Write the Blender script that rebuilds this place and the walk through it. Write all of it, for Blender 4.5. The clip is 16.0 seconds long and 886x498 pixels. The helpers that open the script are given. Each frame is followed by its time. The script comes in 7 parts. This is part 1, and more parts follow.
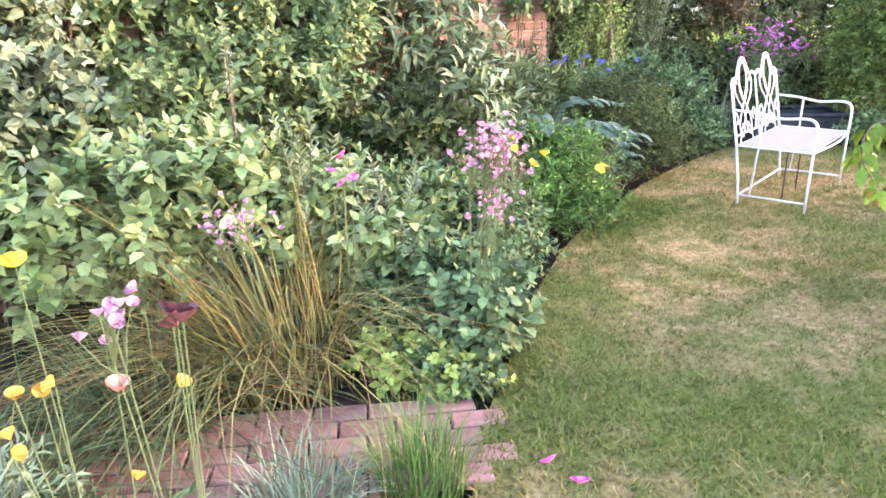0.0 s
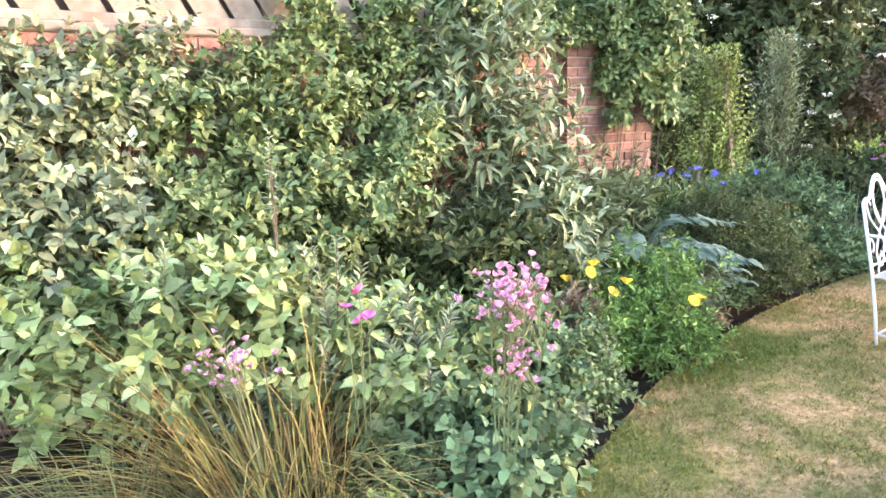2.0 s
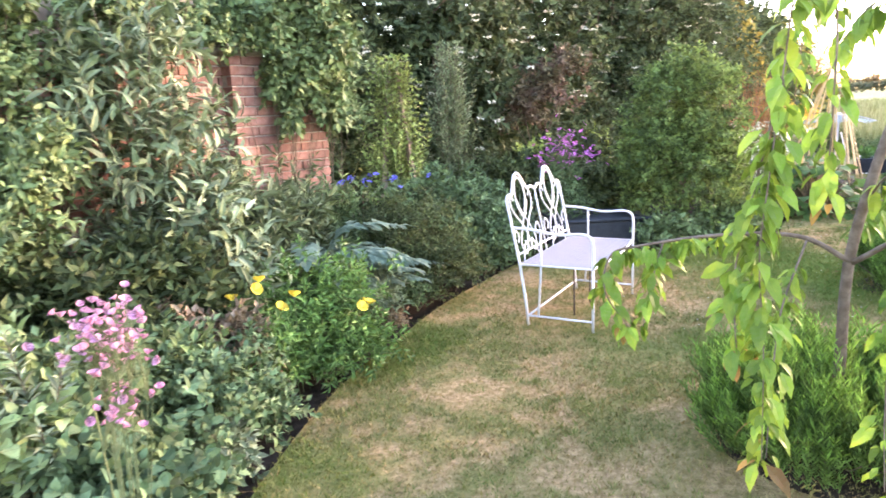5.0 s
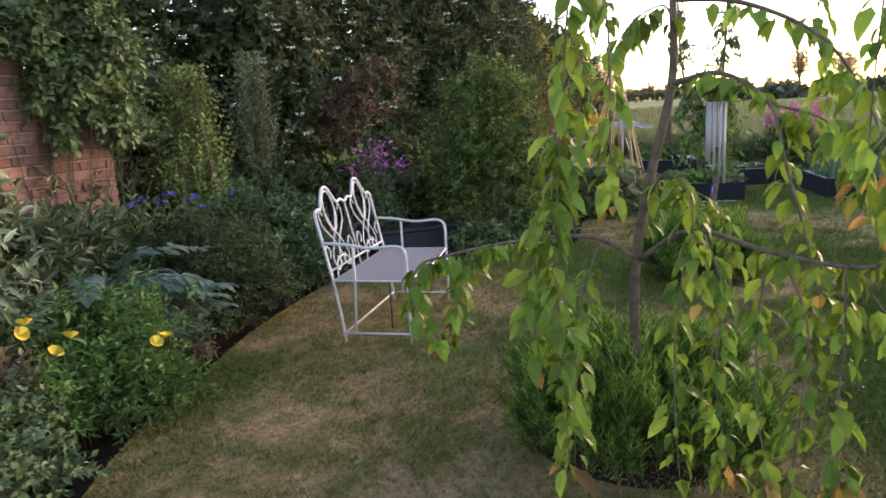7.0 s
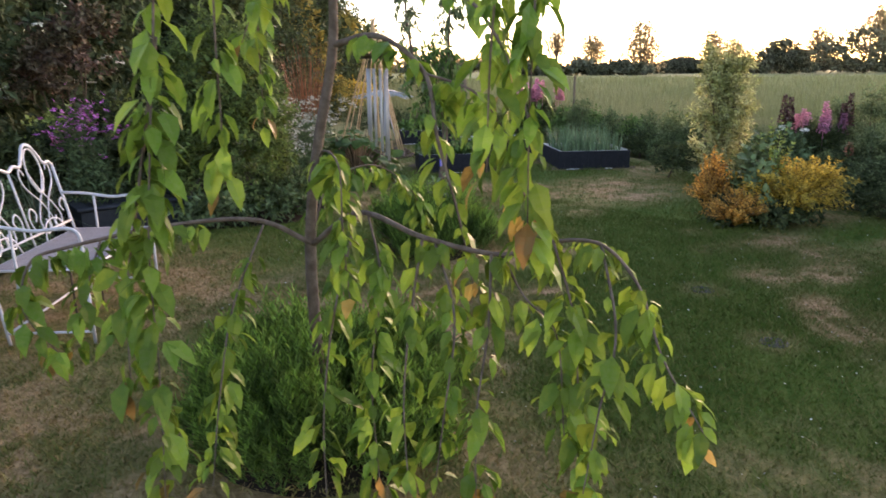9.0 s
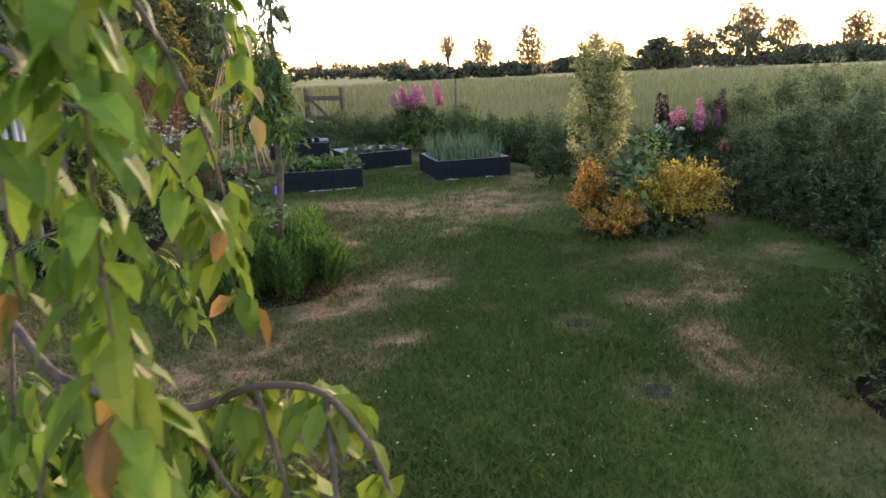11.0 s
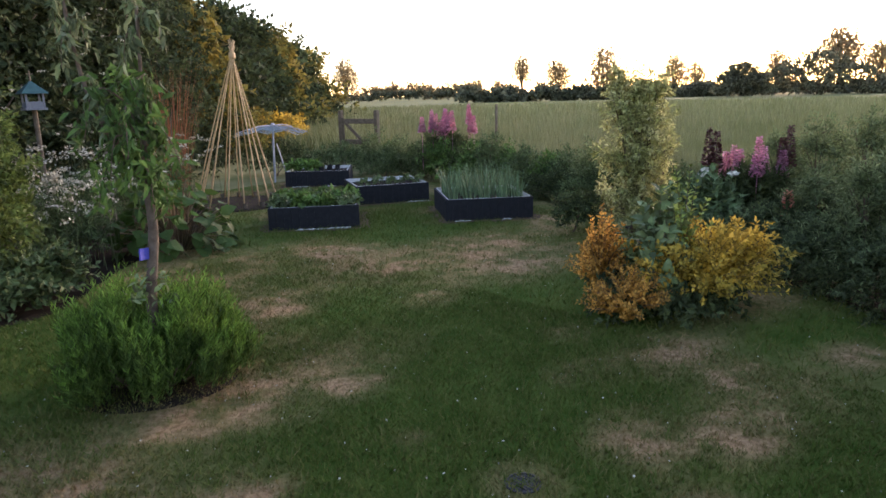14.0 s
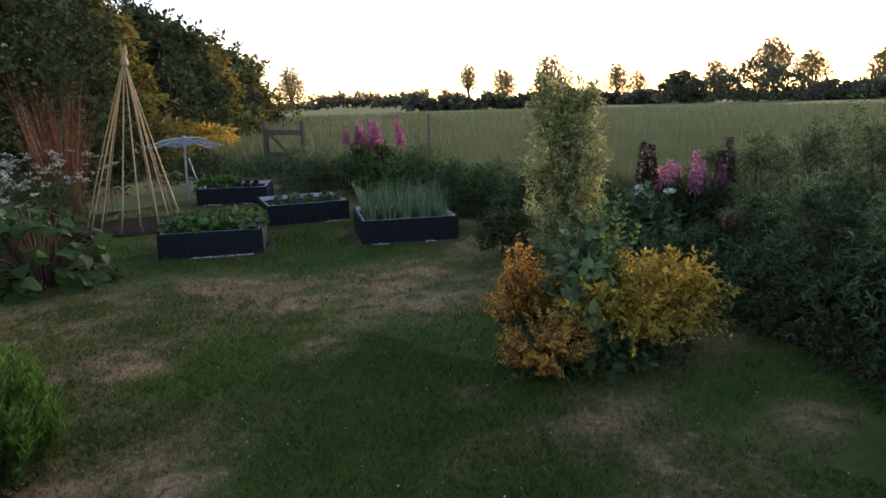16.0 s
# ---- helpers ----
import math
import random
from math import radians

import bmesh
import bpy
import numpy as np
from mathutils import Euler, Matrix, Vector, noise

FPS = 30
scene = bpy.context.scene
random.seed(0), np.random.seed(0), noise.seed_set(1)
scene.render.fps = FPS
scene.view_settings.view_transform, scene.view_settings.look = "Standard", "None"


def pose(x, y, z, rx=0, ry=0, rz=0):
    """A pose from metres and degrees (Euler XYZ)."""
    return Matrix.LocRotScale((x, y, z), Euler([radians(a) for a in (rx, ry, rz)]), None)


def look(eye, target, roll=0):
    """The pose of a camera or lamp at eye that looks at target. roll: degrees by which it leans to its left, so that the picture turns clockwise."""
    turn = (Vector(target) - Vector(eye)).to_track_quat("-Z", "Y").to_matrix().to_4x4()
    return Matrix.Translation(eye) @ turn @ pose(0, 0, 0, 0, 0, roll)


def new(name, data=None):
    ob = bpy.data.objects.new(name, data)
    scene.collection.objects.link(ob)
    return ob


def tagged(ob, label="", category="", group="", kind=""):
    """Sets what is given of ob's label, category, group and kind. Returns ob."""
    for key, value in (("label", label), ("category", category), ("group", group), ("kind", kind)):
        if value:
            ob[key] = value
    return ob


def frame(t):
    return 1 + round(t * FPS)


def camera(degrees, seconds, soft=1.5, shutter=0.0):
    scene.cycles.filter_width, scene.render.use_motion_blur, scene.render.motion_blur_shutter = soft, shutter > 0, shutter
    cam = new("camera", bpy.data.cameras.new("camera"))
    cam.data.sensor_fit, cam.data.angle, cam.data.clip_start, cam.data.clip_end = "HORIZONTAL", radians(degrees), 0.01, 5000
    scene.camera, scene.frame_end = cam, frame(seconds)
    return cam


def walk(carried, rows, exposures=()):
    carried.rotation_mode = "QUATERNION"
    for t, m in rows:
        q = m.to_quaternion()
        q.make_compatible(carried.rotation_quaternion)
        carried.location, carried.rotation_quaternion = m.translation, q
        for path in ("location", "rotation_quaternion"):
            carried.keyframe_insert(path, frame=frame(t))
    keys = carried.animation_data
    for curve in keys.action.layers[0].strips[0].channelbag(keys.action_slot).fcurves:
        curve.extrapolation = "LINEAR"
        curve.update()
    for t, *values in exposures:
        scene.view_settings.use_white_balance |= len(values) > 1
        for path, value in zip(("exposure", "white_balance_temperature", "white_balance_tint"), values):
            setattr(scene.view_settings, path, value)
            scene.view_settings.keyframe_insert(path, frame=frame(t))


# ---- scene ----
cam = camera(66.0, 16.0, soft=1.5, shutter=0.25)
PATH = [
    (0, (0.688, 0.181, 1.462), (0.582, 2.06, 0.785), -1.3),
    (0.3, (0.753, 0.25, 1.475), (0.678, 2.142, 0.832), -1.7),
    (0.5, (0.799, 0.369, 1.463), (0.722, 2.283, 0.889), -2.0),
    (1, (0.886, 0.633, 1.484), (0.727, 2.533, 0.882), -3.3),
    (1.5, (0.934, 0.66, 1.5), (0.549, 2.569, 1.043), -2.9),
    (2, (1.047, 0.642, 1.52), (0.553, 2.54, 1.124), -1.9),
    (2.5, (1.154, 0.628, 1.535), (0.68, 2.542, 1.2), -2.1),
    (3, (1.209, 0.634, 1.525), (0.798, 2.564, 1.201), -2.5),
    (3.5, (1.249, 0.636, 1.523), (0.913, 2.582, 1.204), -2.5),
    (4, (1.297, 0.628, 1.517), (1.129, 2.595, 1.196), -2.9),
    (4.5, (1.364, 0.655, 1.519), (1.395, 2.614, 1.114), -3.1),
    (5, (1.416, 0.774, 1.515), (1.689, 2.714, 1.111), -2.7),
    (5.2, (1.43, 0.839, 1.509), (1.791, 2.76, 1.086), -3.4),
    (7.5, (1.64, 0.926, 1.497), (2.572, 2.656, 1.127), -3.0),
    (8, (1.789, 0.982, 1.461), (2.923, 2.583, 1.074), -2.8),
    (8.5, (1.936, 0.944, 1.497), (3.14, 2.481, 1.064), -2.1),
    (9, (2.097, 0.956, 1.471), (3.372, 2.41, 0.961), -0.6),
    (9.5, (2.255, 1.02, 1.466), (3.615, 2.375, 0.905), -0.8),
    (10, (2.518, 1.195, 1.464), (3.973, 2.465, 0.942), -0.8),
    (10.2, (2.581, 1.2, 1.479), (4.05, 2.455, 0.964), -1.6),
    (12.3, (3.706, 1.3, 1.478), (5.163, 2.577, 0.983), -3.3),
    (12.5, (3.818, 1.302, 1.479), (5.252, 2.625, 1.039), -1.9),
    (13, (4.099, 1.318, 1.471), (5.398, 2.763, 0.996), 0.8),
    (13.5, (4.3, 1.452, 1.468), (5.616, 2.884, 1.001), 0.4),
    (14, (4.451, 1.555, 1.5), (5.794, 2.971, 1.061), -1.4),
    (14.5, (4.685, 1.599, 1.507), (6.059, 3.007, 1.149), -0.1),
    (15, (4.901, 1.592, 1.514), (6.268, 3.002, 1.137), 1.6),
    (15.5, (5.08, 1.689, 1.518), (6.488, 3.055, 1.127), 0.1),
    (16, (5.274, 1.856, 1.511), (6.72, 3.173, 1.091), -1.6),
]
EXPOSURES = [(0, 4.27, 7100, 30), (1.5, 4.22, 7100, 30), (3.5, 4.17, 7000, 30), (4.5, 4.25, 7000, 31), (5.2, 3.92, 7000, 31), (7.3, 2.28, 7200, 29), (7.6, 2.28, 7200, 29), (8, 2.4, 7200, 29), (8.5, 2.23, 7200, 30),
             (9.5, 2.4, 7200, 32), (10.2, 2.3, 7200, 32), (12.5, 2.2, 7100, 33), (13, 1.95, 7050, 33), (13.5, 2.48, 7000, 36), (14, 2.05, 6900, 32), (14.6, 1.75, 6900, 27), (15, 1.53, 6800, 26), (15.5, 1.56, 6700, 26), (16, 1.34, 6600, 26)]
walk(cam, [(t, look(eye, target, roll)) for t, eye, target, roll in PATH], EXPOSURES)

# ---- sky and sun ----
SUN_HEADING, SUN_HEIGHT = 76.0, 11.0
world = bpy.data.worlds.new("evening_sky")
scene.world = world
world.use_nodes = True
wn = world.node_tree.nodes
sky = wn.new("ShaderNodeTexSky")
sky.sky_type, sky.sun_disc = "NISHITA", False
sky.sun_elevation, sky.sun_rotation = radians(SUN_HEIGHT), radians(SUN_HEADING)
sky.air_density, sky.dust_density, sky.ozone_density = 1.0, 0.6, 1.5
world.node_tree.links.new(sky.outputs[0], wn["Background"].inputs[0])
wn["Background"].inputs[1].default_value = 0.15

sun = new("sun", bpy.data.lights.new("sun", "SUN"))
sun.data.energy, sun.data.angle, sun.data.color = 0.75, radians(10.0), (1.0, 0.76, 0.52)
sun_way = Vector((math.sin(radians(SUN_HEADING)), math.cos(radians(SUN_HEADING)), math.tan(radians(SUN_HEIGHT))))
sun.matrix_world = look(sun_way * 100, (0, 0, 0))

rng = np.random.default_rng(7)


# ---- materials ----
def material(name):
    m = bpy.data.materials.new(name)
    m.use_nodes = True
    return m, m.node_tree.nodes, m.node_tree.links, m.node_tree.nodes["Principled BSDF"]


def mix_colour(nodes, links, factor, a, b):
    n = nodes.new("ShaderNodeMix")
    n.data_type = "RGBA"
    for socket, value in ((n.inputs[0], factor), (n.inputs[6], a), (n.inputs[7], b)):
        if isinstance(value, (int, float)):
            socket.default_value = value
        elif isinstance(value, tuple):
            socket.default_value = (*value, 1)
        else:
            links.new(value, socket)
    return n.outputs[2]


def noise_at(nodes, links, scale, detail=4.0, coords="Object", rough=0.6):
    tc = nodes.new("ShaderNodeTexCoord")
    n = nodes.new("ShaderNodeTexNoise")
    n.inputs["Scale"].default_value, n.inputs["Detail"].default_value, n.inputs["Roughness"].default_value = scale, detail, rough
    links.new(tc.outputs[coords], n.inputs["Vector"])
    return n.outputs[0]


def ramp(nodes, links, value, low, high):
    n = nodes.new("ShaderNodeMapRange")
    links.new(value, n.inputs[0])
    n.inputs[1].default_value, n.inputs[2].default_value = low, high
    return n.outputs[0]


def leaf_material(name, a, b, c=None, rough=0.6, thin=0.1, patch=2.5, vary=(0.42, 1.42)):
    """Leaves: two greens chosen leaf by leaf, a third tone in broad drifts, light passing through."""
    m, nodes, links, bsdf = material(name)
    geo = nodes.new("ShaderNodeNewGeometry")
    colour = mix_colour(nodes, links, geo.outputs["Random Per Island"], a, b)
    drift = ramp(nodes, links, noise_at(nodes, links, patch, 3), 0.42, 0.68)
    colour = mix_colour(nodes, links, drift, colour, c or tuple(0.6 * v for v in a))
    vein = ramp(nodes, links, noise_at(nodes, links, 90, 2), 0.3, 0.7)
    colour = mix_colour(nodes, links, vein, colour, mix_colour(nodes, links, 0.25, colour, (0.25, 0.27, 0.12)))
    spread = nodes.new("ShaderNodeMath")
    spread.operation = "MULTIPLY"
    spread.inputs[1].default_value = 7.31
    links.new(geo.outputs["Random Per Island"], spread.inputs[0])
    wrap = nodes.new("ShaderNodeMath")
    wrap.operation = "FRACT"
    links.new(spread.outputs[0], wrap.inputs[0])
    value = nodes.new("ShaderNodeMapRange")
    links.new(wrap.outputs[0], value.inputs[0])
    value.inputs[3].default_value, value.inputs[4].default_value = vary
    hsv = nodes.new("ShaderNodeHueSaturation")
    links.new(colour, hsv.inputs["Color"])
    links.new(value.outputs[0], hsv.inputs["Value"])
    colour = hsv.outputs[0]
    links.new(colour, bsdf.inputs["Base Color"])
    bsdf.inputs["Roughness"].default_value = rough
    bsdf.inputs["Specular IOR Level"].default_value = 0.16
    thru = nodes.new("ShaderNodeBsdfTranslucent")
    links.new(colour, thru.inputs[0])
    blend = nodes.new("ShaderNodeMixShader")
    blend.inputs[0].default_value = thin
    links.new(bsdf.outputs[0], blend.inputs[1])
    links.new(thru.outputs[0], blend.inputs[2])
    links.new(blend.outputs[0], nodes["Material Output"].inputs[0])
    return m


def plain_material(name, a, b, scale=12.0, rough=0.6, metal=0.0, bump=0.2, fine=80.0, each=0.0, spec=0.3):
    """Two tones in blotches, a fine grain in the relief; each: how far single pieces differ."""
    m, nodes, links, bsdf = material(name)
    colour = mix_colour(nodes, links, ramp(nodes, links, noise_at(nodes, links, scale), 0.35, 0.65), a, b)
    if each:
        info = nodes.new("ShaderNodeObjectInfo")
        geo = nodes.new("ShaderNodeNewGeometry")
        add = nodes.new("ShaderNodeMath")
        links.new(info.outputs["Random"], add.inputs[0])
        links.new(geo.outputs["Random Per Island"], add.inputs[1])
        wrap = nodes.new("ShaderNodeMath")
        wrap.operation = "FRACT"
        links.new(add.outputs[0], wrap.inputs[0])
        hsv = nodes.new("ShaderNodeHueSaturation")
        links.new(colour, hsv.inputs["Color"])
        span = nodes.new("ShaderNodeMapRange")
        links.new(wrap.outputs[0], span.inputs[0])
        span.inputs[3].default_value, span.inputs[4].default_value = 1 - each, 1 + each
        links.new(span.outputs[0], hsv.inputs["Value"])
        colour = hsv.outputs[0]
    links.new(colour, bsdf.inputs["Base Color"])
    uneven = nodes.new("ShaderNodeMapRange")
    links.new(noise_at(nodes, links, fine / 4, 3), uneven.inputs[0])
    uneven.inputs[3].default_value, uneven.inputs[4].default_value = max(rough - 0.15, 0.05), min(rough + 0.15, 1.0)
    links.new(uneven.outputs[0], bsdf.inputs["Roughness"])
    bsdf.inputs["Metallic"].default_value = metal
    bsdf.inputs["Specular IOR Level"].default_value = spec
    if bump:
        n = nodes.new("ShaderNodeBump")
        n.inputs["Strength"].default_value, n.inputs["Distance"].default_value = bump, 0.01
        links.new(noise_at(nodes, links, fine, 5), n.inputs["Height"])
        links.new(n.outputs[0], bsdf.inputs["Normal"])
    return m


def turf_material(name, rough=0.9, relief=0.0):
    """Mown grass: lush green to straw by the lawn's own dryness, with clover tones and grain."""
    m, nodes, links, bsdf = material(name)
    dry = nodes.new("ShaderNodeAttribute")
    dry.attribute_name = "dry"
    geo = nodes.new("ShaderNodeNewGeometry")
    green = mix_colour(nodes, links, ramp(nodes, links, noise_at(nodes, links, 5.0, 5), 0.35, 0.65), (0.040, 0.092, 0.012), (0.078, 0.122, 0.022))
    straw = mix_colour(nodes, links, ramp(nodes, links, noise_at(nodes, links, 26.0, 4), 0.35, 0.65), (0.49, 0.31, 0.165), (0.25, 0.145, 0.072))
    colour = mix_colour(nodes, links, dry.outputs["Fac"], green, straw)
    if not relief:
        colour = mix_colour(nodes, links, geo.outputs["Random Per Island"], colour, mix_colour(nodes, links, 0.45, colour, (0.15, 0.165, 0.04)))
    links.new(colour, bsdf.inputs["Base Color"])
    bsdf.inputs["Roughness"].default_value = rough
    bsdf.inputs["Specular IOR Level"].default_value = 0.05
    if relief:
        n = nodes.new("ShaderNodeBump")
        n.inputs["Strength"].default_value, n.inputs["Distance"].default_value = relief, 0.02
        links.new(noise_at(nodes, links, 60, 6), n.inputs["Height"])
        links.new(n.outputs[0], bsdf.inputs["Normal"])
    return m


def field_material():
    """Meadow seen from afar: green, straw and drifts of buttercup yellow."""
    m, nodes, links, bsdf = material("meadow_ground")
    a = mix_colour(nodes, links, ramp(nodes, links, noise_at(nodes, links, 0.06, 6), 0.35, 0.65), (0.21, 0.205, 0.085), (0.33, 0.285, 0.15))
    b = mix_colour(nodes, links, ramp(nodes, links, noise_at(nodes, links, 1.3, 6), 0.3, 0.7), a, (0.115, 0.150, 0.045))
    tc = nodes.new("ShaderNodeTexCoord")
    stretch = nodes.new("ShaderNodeMapping")
    stretch.inputs["Rotation"].default_value = (0, 0, radians(45))
    stretch.inputs["Scale"].default_value = (0.012, 0.06, 1)
    links.new(tc.outputs["Object"], stretch.inputs["Vector"])
    bands = nodes.new("ShaderNodeTexNoise")
    bands.inputs["Scale"].default_value, bands.inputs["Detail"].default_value = 1.5, 5
    links.new(stretch.outputs[0], bands.inputs["Vector"])
    c = mix_colour(nodes, links, ramp(nodes, links, bands.outputs[0], 0.55, 0.72), b, (0.36, 0.29, 0.045))
    links.new(c, bsdf.inputs["Base Color"])
    bsdf.inputs["Roughness"].default_value = 0.95
    bsdf.inputs["Specular IOR Level"].default_value = 0.1
    return m


